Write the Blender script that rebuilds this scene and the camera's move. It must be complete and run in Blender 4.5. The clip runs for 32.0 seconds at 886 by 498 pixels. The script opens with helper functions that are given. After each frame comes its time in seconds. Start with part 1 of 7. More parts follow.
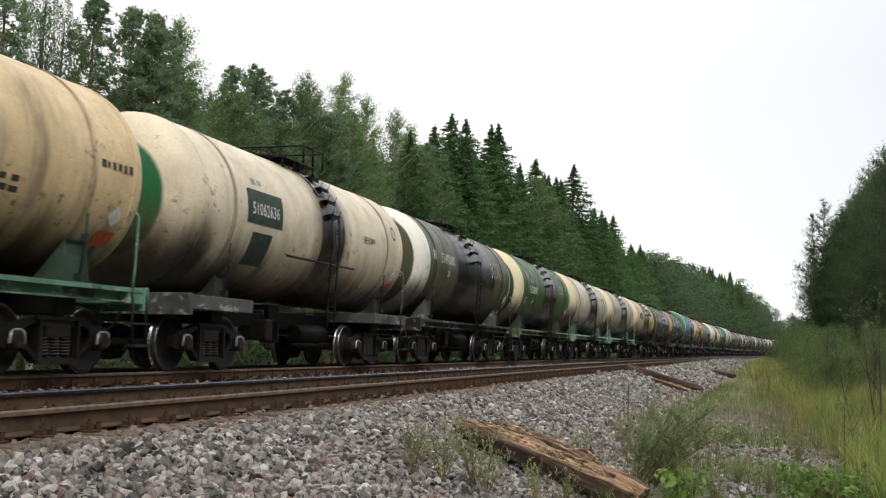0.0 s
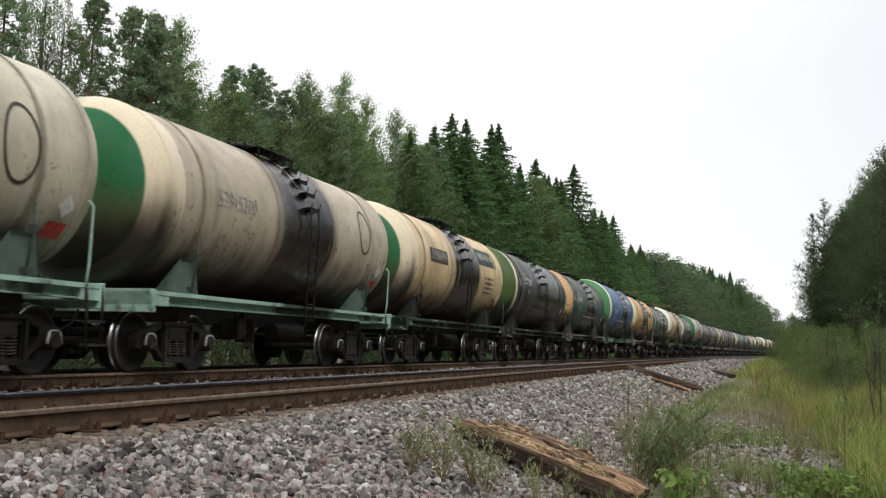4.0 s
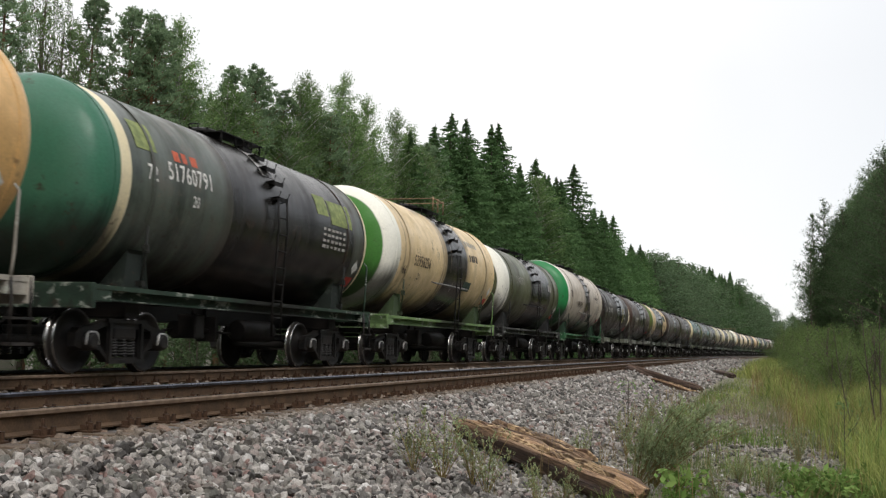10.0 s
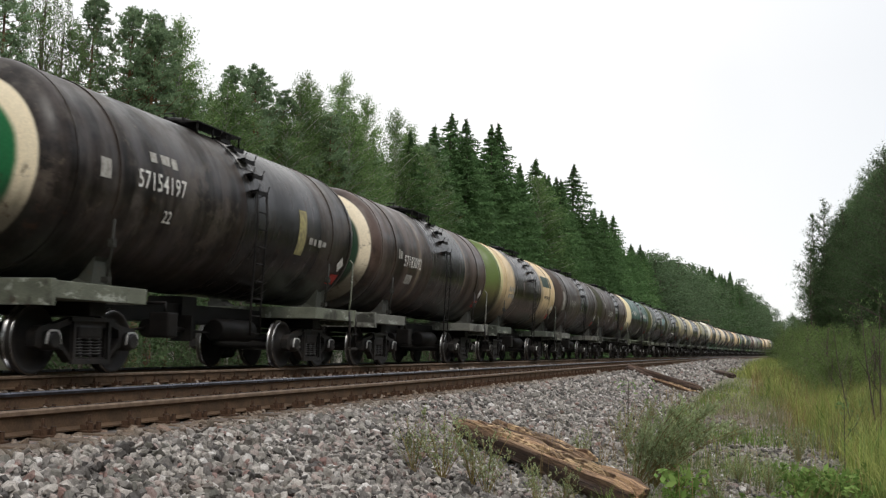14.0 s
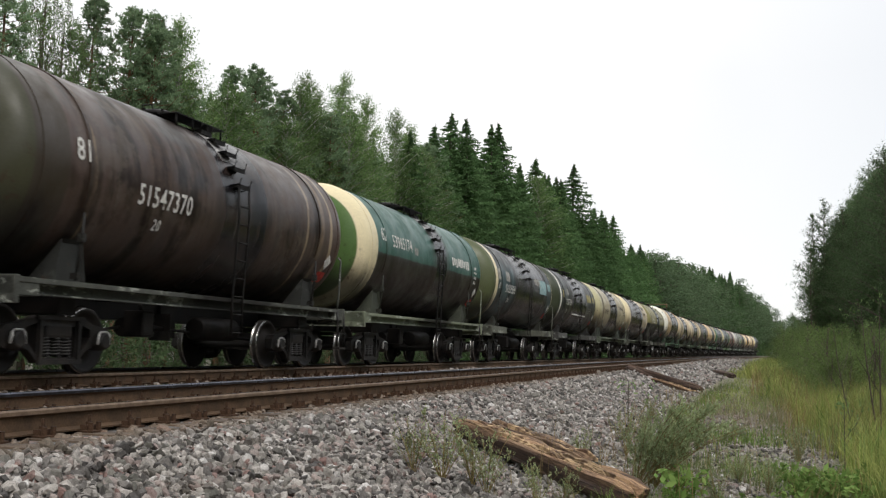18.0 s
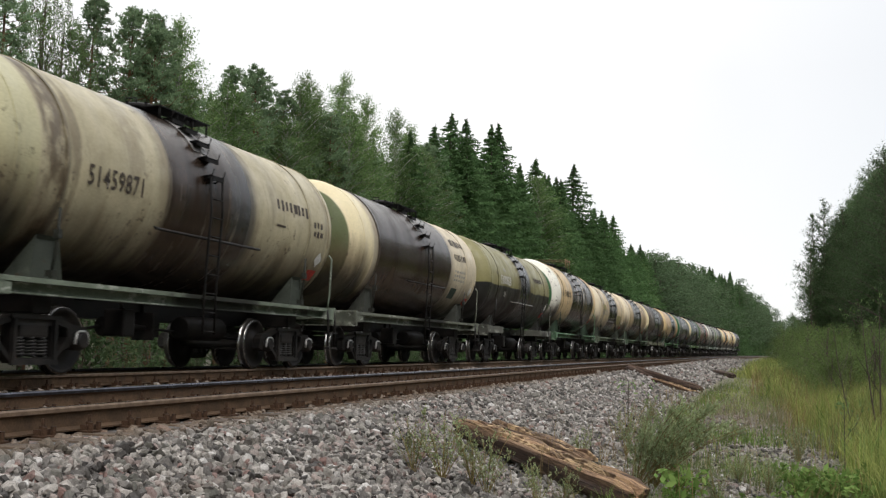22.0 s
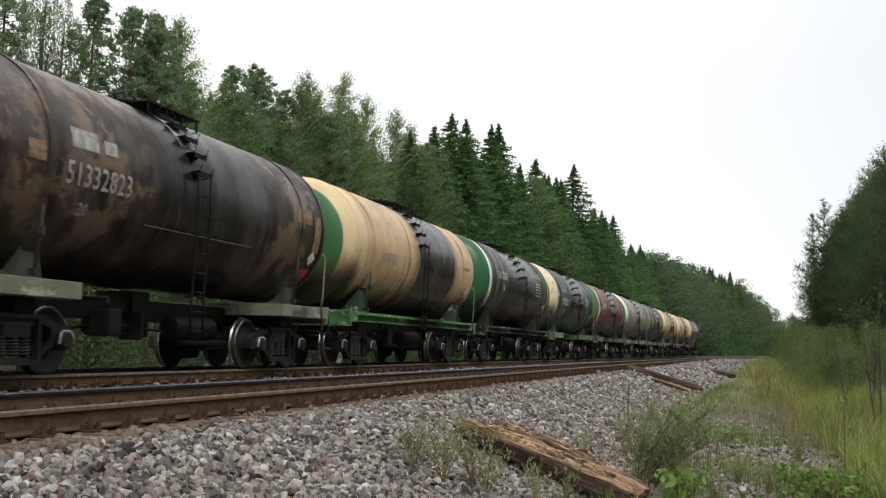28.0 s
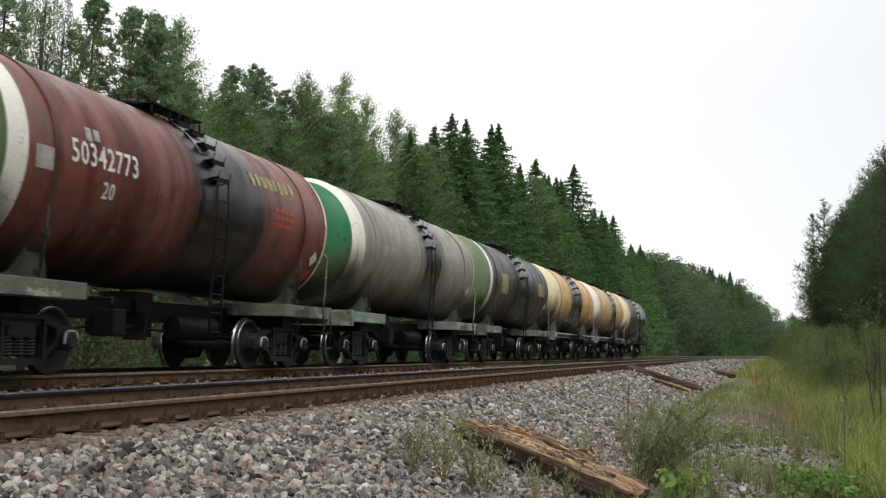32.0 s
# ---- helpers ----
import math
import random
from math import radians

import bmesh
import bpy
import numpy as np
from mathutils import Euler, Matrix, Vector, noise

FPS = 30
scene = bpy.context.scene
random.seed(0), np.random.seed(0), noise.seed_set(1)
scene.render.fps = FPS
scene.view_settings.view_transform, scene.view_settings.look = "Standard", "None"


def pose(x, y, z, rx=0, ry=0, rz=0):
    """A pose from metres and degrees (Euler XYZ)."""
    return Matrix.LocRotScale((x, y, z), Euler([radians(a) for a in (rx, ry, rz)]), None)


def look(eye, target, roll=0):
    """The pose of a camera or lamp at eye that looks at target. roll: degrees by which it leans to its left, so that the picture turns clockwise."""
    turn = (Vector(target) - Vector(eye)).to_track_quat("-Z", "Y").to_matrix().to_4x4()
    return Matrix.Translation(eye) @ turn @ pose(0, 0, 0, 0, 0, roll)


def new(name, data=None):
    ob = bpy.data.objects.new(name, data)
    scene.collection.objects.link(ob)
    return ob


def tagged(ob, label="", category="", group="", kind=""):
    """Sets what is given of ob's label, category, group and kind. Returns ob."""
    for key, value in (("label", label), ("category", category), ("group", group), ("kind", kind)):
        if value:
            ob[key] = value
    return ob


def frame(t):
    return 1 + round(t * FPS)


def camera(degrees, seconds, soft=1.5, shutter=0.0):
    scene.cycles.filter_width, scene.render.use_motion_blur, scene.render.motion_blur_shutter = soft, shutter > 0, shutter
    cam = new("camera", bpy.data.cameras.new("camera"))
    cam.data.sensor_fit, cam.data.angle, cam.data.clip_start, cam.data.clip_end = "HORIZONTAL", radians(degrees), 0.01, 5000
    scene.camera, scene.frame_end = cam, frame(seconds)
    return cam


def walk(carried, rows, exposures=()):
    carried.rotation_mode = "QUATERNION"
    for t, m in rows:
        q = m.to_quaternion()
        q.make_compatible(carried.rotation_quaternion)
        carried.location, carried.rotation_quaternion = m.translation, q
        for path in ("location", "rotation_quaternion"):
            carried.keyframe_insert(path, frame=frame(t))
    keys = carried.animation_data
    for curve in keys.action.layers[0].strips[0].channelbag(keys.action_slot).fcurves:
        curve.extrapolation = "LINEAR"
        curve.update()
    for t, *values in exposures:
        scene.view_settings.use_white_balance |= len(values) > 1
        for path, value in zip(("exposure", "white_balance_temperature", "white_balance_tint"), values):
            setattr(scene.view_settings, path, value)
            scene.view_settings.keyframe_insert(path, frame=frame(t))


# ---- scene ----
# camera: a tripod beside the line; z = 0 is the top of the rails, +y runs along the line away from the camera
cam = camera(45.18, 32.0, soft=1.25, shutter=0.14)
EYE = (0.0, 0.0, 0.50)
YAW, TILT, LEAN = radians(16.47), radians(5.25), 1.27
AIM = (EYE[0] - math.sin(YAW) * math.cos(TILT), EYE[1] + math.cos(YAW) * math.cos(TILT), EYE[2] + math.sin(TILT))
walk(cam, [(0.0, look(EYE, AIM, LEAN)), (32.0, look(EYE, AIM, LEAN))], exposures=[(0.0, 0.0), (32.0, 0.0)])

# world: bright overcast, thin blue showing through to the east
SUN_EL, SUN_ROT = radians(50), radians(140)
world = bpy.data.worlds.new("sky")
scene.world = world
world.use_nodes = True
wn, wl = world.node_tree.nodes, world.node_tree.links
wn.clear()
w_out = wn.new("ShaderNodeOutputWorld")
w_bg = wn.new("ShaderNodeBackground")
w_bg.inputs["Strength"].default_value = 0.129
w_sky = wn.new("ShaderNodeTexSky")
w_sky.sky_type = "NISHITA"
w_sky.sun_disc = False
w_sky.sun_elevation, w_sky.sun_rotation = SUN_EL, SUN_ROT
w_tc = wn.new("ShaderNodeTexCoord")
w_noise = wn.new("ShaderNodeTexNoise")
w_noise.inputs["Scale"].default_value = 1.3
w_noise.inputs["Detail"].default_value = 4.0
w_ramp = wn.new("ShaderNodeValToRGB")
w_ramp.color_ramp.elements[0].position, w_ramp.color_ramp.elements[0].color = 0.30, (0.80, 0.80, 0.80, 1)
w_ramp.color_ramp.elements[1].position, w_ramp.color_ramp.elements[1].color = 0.55, (0.99, 0.99, 0.99, 1)
w_mix = wn.new("ShaderNodeMix")
w_mix.data_type = "RGBA"
w_up = wn.new("ShaderNodeSeparateXYZ")
w_grad = wn.new("ShaderNodeMapRange")  # an overcast sky is brightest overhead
w_grad.inputs["From Min"].default_value, w_grad.inputs["From Max"].default_value = 0.25, 1.0
w_grad.inputs["To Min"].default_value, w_grad.inputs["To Max"].default_value = 8.1, 12.0
w_cloud = wn.new("ShaderNodeCombineColor")
wl.new(w_tc.outputs["Generated"], w_noise.inputs["Vector"])
wl.new(w_tc.outputs["Generated"], w_up.inputs[0])
wl.new(w_up.outputs["Z"], w_grad.inputs["Value"])
for w_socket in w_cloud.inputs:
    wl.new(w_grad.outputs["Result"], w_socket)
wl.new(w_cloud.outputs[0], w_mix.inputs["B"])
wl.new(w_noise.outputs["Fac"], w_ramp.inputs["Fac"])
w_thin = wn.new("ShaderNodeMapRange")  # the cloud thins towards the right of the line
w_thin.inputs["From Min"].default_value, w_thin.inputs["From Max"].default_value = -0.10, 0.30
w_thin.inputs["To Min"].default_value, w_thin.inputs["To Max"].default_value = 1.0, 0.66
w_cover = wn.new("ShaderNodeMath")
w_cover.operation = "MULTIPLY"
wl.new(w_up.outputs["X"], w_thin.inputs["Value"])
wl.new(w_ramp.outputs["Color"], w_cover.inputs[0])
wl.new(w_thin.outputs["Result"], w_cover.inputs[1])
wl.new(w_cover.outputs[0], w_mix.inputs["Factor"])
wl.new(w_sky.outputs["Color"], w_mix.inputs["A"])
wl.new(w_mix.outputs["Result"], w_bg.inputs["Color"])
wl.new(w_bg.outputs["Background"], w_out.inputs["Surface"])
sun = new("sun", bpy.data.lights.new("sun", "SUN"))
sun.data.energy, sun.data.angle, sun.data.color = 1.45, radians(25), (1.0, 0.96, 0.9)
sun.matrix_world = look((0, 0, 50), (0 - 50 * math.sin(SUN_ROT) / math.tan(SUN_EL), 0 - 50 * math.cos(SUN_ROT) / math.tan(SUN_EL), 0))


# ---- materials ----
def srgb(r, g, b, k=1.0):
    out = []
    for v in (r, g, b):
        v /= 255
        out.append(min(0.95, k * (v / 12.92 if v <= 0.04045 else ((v + 0.055) / 1.055) ** 2.4)))
    return (*out, 1.0)


class Nodes:
    """Short hand for a node tree."""

    def __init__(self, name):
        self.mat = bpy.data.materials.new(name)
        self.mat.use_nodes = True
        self.n, self.l = self.mat.node_tree.nodes, self.mat.node_tree.links
        self.bsdf = self.n["Principled BSDF"]

    def put(self, socket, value):
        if hasattr(value, "is_linked"):
            self.l.new(value, socket)
        else:
            socket.default_value = value

    def coords(self, scale=(1, 1, 1), kind="Object", shift=(0, 0, 0)):
        tc = self.n.new("ShaderNodeTexCoord")
        m = self.n.new("ShaderNodeMapping")
        m.inputs["Location"].default_value = shift
        m.inputs["Scale"].default_value = scale
        self.l.new(tc.outputs[kind], m.inputs["Vector"])
        return m.outputs["Vector"]

    def split(self, vec):
        s = self.n.new("ShaderNodeSeparateXYZ")
        self.l.new(vec, s.inputs[0])
        return s.outputs

    def noise(self, vec, scale, detail=4.0, rough=0.55):
        t = self.n.new("ShaderNodeTexNoise")
        t.inputs["Scale"].default_value, t.inputs["Detail"].default_value, t.inputs["Roughness"].default_value = scale, detail, rough
        self.l.new(vec, t.inputs["Vector"])
        return t.outputs["Fac"]

    def math(self, op, a, b=0.0, c=0.0, clamp=False):
        m = self.n.new("ShaderNodeMath")
        m.operation, m.use_clamp = op, clamp
        for s, v in zip(m.inputs, (a, b, c)):
            self.put(s, v)
        return m.outputs[0]

    def ramp(self, v, lo, hi, a=0.0, b=1.0):
        m = self.n.new("ShaderNodeMapRange")
        m.interpolation_type = "SMOOTHSTEP"
        for k, x in (("Value", v), ("From Min", lo), ("From Max", hi), ("To Min", a), ("To Max", b)):
            self.put(m.inputs[k], x)
        return m.outputs["Result"]

    def mix(self, f, a, b):
        m = self.n.new("ShaderNodeMix")
        m.data_type = "RGBA"
        for k, x in (("Factor", f), ("A", a), ("B", b)):
            self.put(m.inputs[k], x)
        return m.outputs["Result"]

    def gain(self, col, f):
        m = self.n.new("ShaderNodeMix")
        m.data_type, m.blend_type = "RGBA", "MULTIPLY"
        m.inputs["Factor"].default_value = 1.0
        self.put(m.inputs["A"], col)
        g = self.n.new("ShaderNodeCombineColor")
        for s in g.inputs:
            self.put(s, f)
        self.l.new(g.outputs[0], m.inputs["B"])
        return m.outputs["Result"]

    def random(self, island=False):
        if island:
            return self.n.new("ShaderNodeNewGeometry").outputs["Random Per Island"]
        return self.n.new("ShaderNodeObjectInfo").outputs["Random"]

    def bump(self, h, strength, dist=0.01):
        b = self.n.new("ShaderNodeBump")
        b.inputs["Strength"].default_value, b.inputs["Distance"].default_value = strength, dist
        self.l.new(h, b.inputs["Height"])
        self.l.new(b.outputs["Normal"], self.bsdf.inputs["Normal"])

    def done(self, color, rough=0.6, metal=0.0):
        for k, v in (("Base Color", color), ("Roughness", rough), ("Metallic", metal)):
            self.put(self.bsdf.inputs[k], v)
        return self.mat


def surface(name, a, b, scale=4.0, rough=0.6, metal=0.0, grain=40.0, bump=0.3, dist=0.01, island=0.0, obj=0.0, dirt=None, spec=None):
    """Two colours mixed by broad noise, fine grain and relief, an optional third colour in patches."""
    k = Nodes(name)
    v = k.coords()
    n1, n2 = k.noise(v, scale), k.noise(v, grain, 6)
    col = k.mix(k.ramp(n1, 0.35, 0.65), a, b)
    if dirt:
        col = k.mix(k.ramp(k.noise(v, scale * 0.45, 6, 0.65), 0.50, 0.66), col, dirt)
    f = k.ramp(n2, 0.2, 0.8, 0.75, 1.25)
    if island:
        f = k.math("MULTIPLY", f, k.ramp(k.random(True), 0, 1, 1 - island, 1 + island))
    if obj:
        f = k.math("MULTIPLY", f, k.ramp(k.random(), 0, 1, 1 - obj, 1 + obj))
    col = k.gain(col, f)
    k.bump(n2, bump, dist)
    if spec is not None:
        k.bsdf.inputs["Specular IOR Level"].default_value = spec
    return k.done(col, k.ramp(n1, 0.2, 0.8, rough - 0.08, min(1, rough + 0.08)), metal)


M = {}
M["rail_side"] = surface("rail_rust", srgb(80, 64, 50), srgb(100, 80, 62), 5, 0.75, 0.2, 60, 0.3, 0.004, spec=0.2)
M["rail_dust"] = surface("rail_dusty_head", srgb(122, 102, 84), srgb(102, 84, 68), 8, 0.6, 0.1, 90, 0.1, 0.002)
M["rail_top"] = surface("rail_polished", srgb(165, 167, 176), srgb(140, 142, 150), 2, 0.17, 1.0, 30, 0.01, 0.001)
# polished edge in darker steel, its dark reflection painted in
M["rail_edge"] = surface("rail_edge_dark_reflection", srgb(96, 98, 108), srgb(72, 72, 78), 3, 0.32, 0.9, 40, 0.05, 0.002)
M["sleeper"] = surface("creosoted_wood", srgb(58, 48, 40), srgb(84, 70, 56), 3, 0.85, 0, 50, 0.6, 0.01, obj=0.25)
M["fastening"] = surface("rusty_iron", srgb(58, 45, 37), srgb(84, 64, 50), 9, 0.8, 0.3, 80, 0.4, 0.004, spec=0.2)
M["wheel"] = surface("wheel_steel", srgb(32, 30, 29), srgb(46, 42, 39), 6, 0.7, 0.2, 60, 0.2, 0.003)
M["tyre"] = surface("dull_wheel_tread", srgb(74, 71, 68), srgb(54, 51, 48), 6, 0.45, 0.6, 60, 0.05, 0.002)
M["tread"] = surface("wheel_tread_bright", srgb(190, 188, 184), srgb(150, 148, 146), 6, 0.25, 1.0, 90, 0.05, 0.002)
M["cast"] = surface("grimy_cast_steel", srgb(27, 25, 24), srgb(50, 45, 41), 4, 0.62, 0.3, 45, 0.5, 0.008, obj=0.25)
M["cast_wear"] = surface("worn_cast_edge", srgb(150, 146, 140), srgb(110, 106, 100), 9, 0.45, 0.6, 60, 0.2, 0.004)
M["lip"] = surface("polished_wear_lip", srgb(214, 212, 208), srgb(170, 168, 164), 12, 0.3, 0.15, 60, 0.1, 0.003)
# grey wear with the sky's sheen on the oil painted in
M["worn"] = surface("worn_sheen_grey", srgb(165, 163, 160), srgb(70, 67, 65), 4, 0.5, 0.2, 30, 0.2, 0.004)
M["spring"] = surface("dusty_spring_steel", srgb(70, 68, 66), srgb(48, 46, 44), 8, 0.55, 0.2, 50, 0.2, 0.003)
M["black"] = surface("oily_black_steel", srgb(18, 17, 16), srgb(30, 27, 25), 3, 0.55, 0.0, 40, 0.4, 0.006, spec=0.15)
M["white"] = surface("faded_white_paint", srgb(228, 226, 220), srgb(205, 202, 194), 12, 0.6, 0, 80, 0.1, 0.002)
M["dim"] = surface("dim_white_paint", srgb(176, 173, 165), srgb(140, 136, 128), 9, 0.65, 0, 60, 0.1, 0.002)
M["inkblack"] = surface("black_stencil_paint", srgb(52, 44, 38), srgb(70, 58, 48), 12, 0.6, 0, 80, 0.1, 0.002)
M["red"] = surface("hazard_red_paint", srgb(190, 48, 36), srgb(160, 40, 32), 12, 0.55, 0, 80, 0.1, 0.002)
M["orange"] = surface("hazard_orange_paint", srgb(196, 84, 40), srgb(170, 70, 36), 12, 0.55, 0, 80, 0.1, 0.002)
M["yellow"] = surface("faded_yellow_paint", srgb(172, 162, 108), srgb(128, 120, 84), 8, 0.6, 0, 80, 0.1, 0.002)
M["palegreen"] = surface("pale_green_paint", srgb(126, 148, 112), srgb(88, 106, 80), 8, 0.6, 0, 80, 0.1, 0.002)
M["rust_rail"] = surface("rusty_tan_rail", srgb(150, 124, 92), srgb(110, 88, 66), 6, 0.75, 0.1, 60, 0.3, 0.004)
M["lime"] = surface("faded_lime_paint", srgb(138, 148, 82), srgb(104, 116, 64), 8, 0.6, 0, 80, 0.1, 0.002)
M["paleteal"] = surface("pale_teal_paint", srgb(158, 184, 184), srgb(120, 150, 152), 8, 0.6, 0, 80, 0.1, 0.002)
M["darkpatch"] = surface("dark_green_panel", srgb(44, 66, 52), srgb(34, 52, 44), 8, 0.6, 0, 80, 0.1, 0.002)


# ---- geometry helpers ----
def box(bm, x0, x1, y0, y1, z0, z1, bevel=0.0):
    vs = [bm.verts.new(p) for p in ((x0, y0, z0), (x1, y0, z0), (x1, y1, z0), (x0, y1, z0), (x0, y0, z1), (x1, y0, z1), (x1, y1, z1), (x0, y1, z1))]
    fs = [bm.faces.new([vs[i] for i in q]) for q in ((0, 3, 2, 1), (4, 5, 6, 7), (0, 1, 5, 4), (1, 2, 6, 5), (2, 3, 7, 6), (3, 0, 4, 7))]
    if bevel:
        es = {e for f in fs for e in f.edges}
        bmesh.ops.bevel(bm, geom=list(es), offset=bevel, segments=2, profile=0.6, affect="EDGES")


def tube(bm, pts, r, n=8, cap=True):
    """A round bar along points."""
    pts = [Vector(p) for p in pts]
    rings = []
    for i, p in enumerate(pts):
        d = (pts[min(i + 1, len(pts) - 1)] - pts[max(i - 1, 0)]).normalized()
        a = d.cross(Vector((0, 0, 1)) if abs(d.z) < 0.9 else Vector((1, 0, 0))).normalized()
        b = d.cross(a)
        rings.append([bm.verts.new(p + a * (r * math.cos(6.28319 * j / n)) + b * (r * math.sin(6.28319 * j / n))) for j in range(n)])
    for q, w in zip(rings, rings[1:]):
        for j in range(n):
            bm.faces.new((q[j], q[(j + 1) % n], w[(j + 1) % n], w[j])).smooth = True
    if cap:
        bm.faces.new(rings[0][::-1])
        bm.faces.new(rings[-1])


def lathe(bm, prof, n=48, axis="y", closed=False):
    """Turn (along, radius) pairs about an axis through the origin."""
    rings = []
    for a, r in prof:
        ring = []
        for j in range(n):
            c, s = math.cos(6.283185 * j / n) * r, math.sin(6.283185 * j / n) * r
            ring.append(bm.verts.new({"y": (c, a, s), "x": (a, c, s), "z": (c, s, a)}[axis]))
        rings.append(ring)
    pairs = list(zip(rings, rings[1:])) + ([(rings[-1], rings[0])] if closed else [])
    for q, w in pairs:
        for j in range(n):
            bm.faces.new((q[j], w[j], w[(j + 1) % n], q[(j + 1) % n])).smooth = True
    if not closed:
        for ring, flip in ((rings[0], False), (rings[-1], True)):
            if (ring[0].co - ring[n // 2].co).length > 1e-4:
                bm.faces.new(ring[::-1] if flip else ring)


def extrude(bm, outline, x0, x1, holes=()):
    """A plate: an outline in (y, z) between two x planes, with holes."""
    loops = [outline, *holes]
    for x in (x0, x1):
        edges = []
        for lp in loops:
            vs = [bm.verts.new((x, y, z)) for y, z in lp]
            edges += [bm.edges.new((vs[i], vs[(i + 1) % len(vs)])) for i in range(len(vs))]
        bmesh.ops.triangle_fill(bm, use_beauty=True, use_dissolve=False, edges=edges)
    for lp in loops:
        for i in range(len(lp)):
            (a, b), (c, d) = lp[i], lp[(i + 1) % len(lp)]
            bm.faces.new([bm.verts.new(p) for p in ((x0, a, b), (x0, c, d), (x1, c, d), (x1, a, b))])
    bmesh.ops.remove_doubles(bm, verts=bm.verts[:], dist=1e-5)
    bmesh.ops.recalc_face_normals(bm, faces=bm.faces[:])


def finish(bm, name, *mats):
    bmesh.ops.recalc_face_normals(bm, faces=bm.faces[:])
    me = bpy.data.meshes.new(name)
    bm.to_mesh(me)
    bm.free()
    for m in mats:
        me.materials.append(m)
    return me


def hang(name, me, parent, label="", at=None):
    """Link a mesh as one part under a thing or a part."""
    ob = new(name, me)
    ob.parent = parent
    if at is not None:
        ob.matrix_basis = at
    if label:
        ob["label"] = label
    return ob


def raw_mesh(name, verts, faces, mats, index=None, smooth=False):
    """A mesh from arrays: faces is an (n, 3) or (n, 4) array."""
    me = bpy.data.meshes.new(name)
    verts, faces = np.asarray(verts, np.float32), np.asarray(faces, np.int32)
    n, k = faces.shape
    me.vertices.add(len(verts))
    me.vertices.foreach_set("co", verts.ravel())
    me.loops.add(n * k)
    me.loops.foreach_set("vertex_index", faces.ravel())
    me.polygons.add(n)
    me.polygons.foreach_set("loop_start", np.arange(n, dtype=np.int32) * k)
    me.polygons.foreach_set("use_smooth", np.full(n, smooth, bool))
    for m in mats:
        me.materials.append(m)
    if index is not None:
        me.polygons.foreach_set("material_index", np.asarray(index, np.int32))
    me.update(calc_edges=True)
    return me


# ---- the line: straight past the camera, then a long bend to the right ----
TRAIN_X, NEAR_X = -10.146, -5.724
BEND_FROM, BEND = 13.09, 0.00032


def bend(s):
    return 0.5 * BEND * max(0.0, s - BEND_FROM) ** 2


def bend_turn(s):
    return math.atan(BEND * max(0.0, s - BEND_FROM))


GROUND_X = (-900, -300, -120, -60, -34, -24, -18, -15.0, -13.6, -12.3, -11.6, -8.7, -7.6, -7.0, -4.35, -4.0, -2.9, -2.3, -1.4, 0.0, 3.0, 8.0, 20, 60, 200, 900)
GROUND_Z = (2.0, 1.0, 0.3, -0.1, -0.4, -0.7, -1.0, -1.2, -1.1, -0.35, -0.21, -0.21, -0.27, -0.21, -0.21, -0.25, -0.62, -0.76, -0.84, -0.92, -0.95, -0.9, -0.8, -0.6, 0.5, 2.0)


def ground_z(x, s):
    """Height of the ground at a place."""
    q = x - bend(s)
    z = float(np.interp(q, GROUND_X, GROUND_Z))
    rough = 0.0 if -12.3 < q < -3.9 else min(1.0, max(abs(q + 3.9), 0) / 2)
    return z + rough * 0.10 * noise.noise((x * 0.35, s * 0.35, 0))


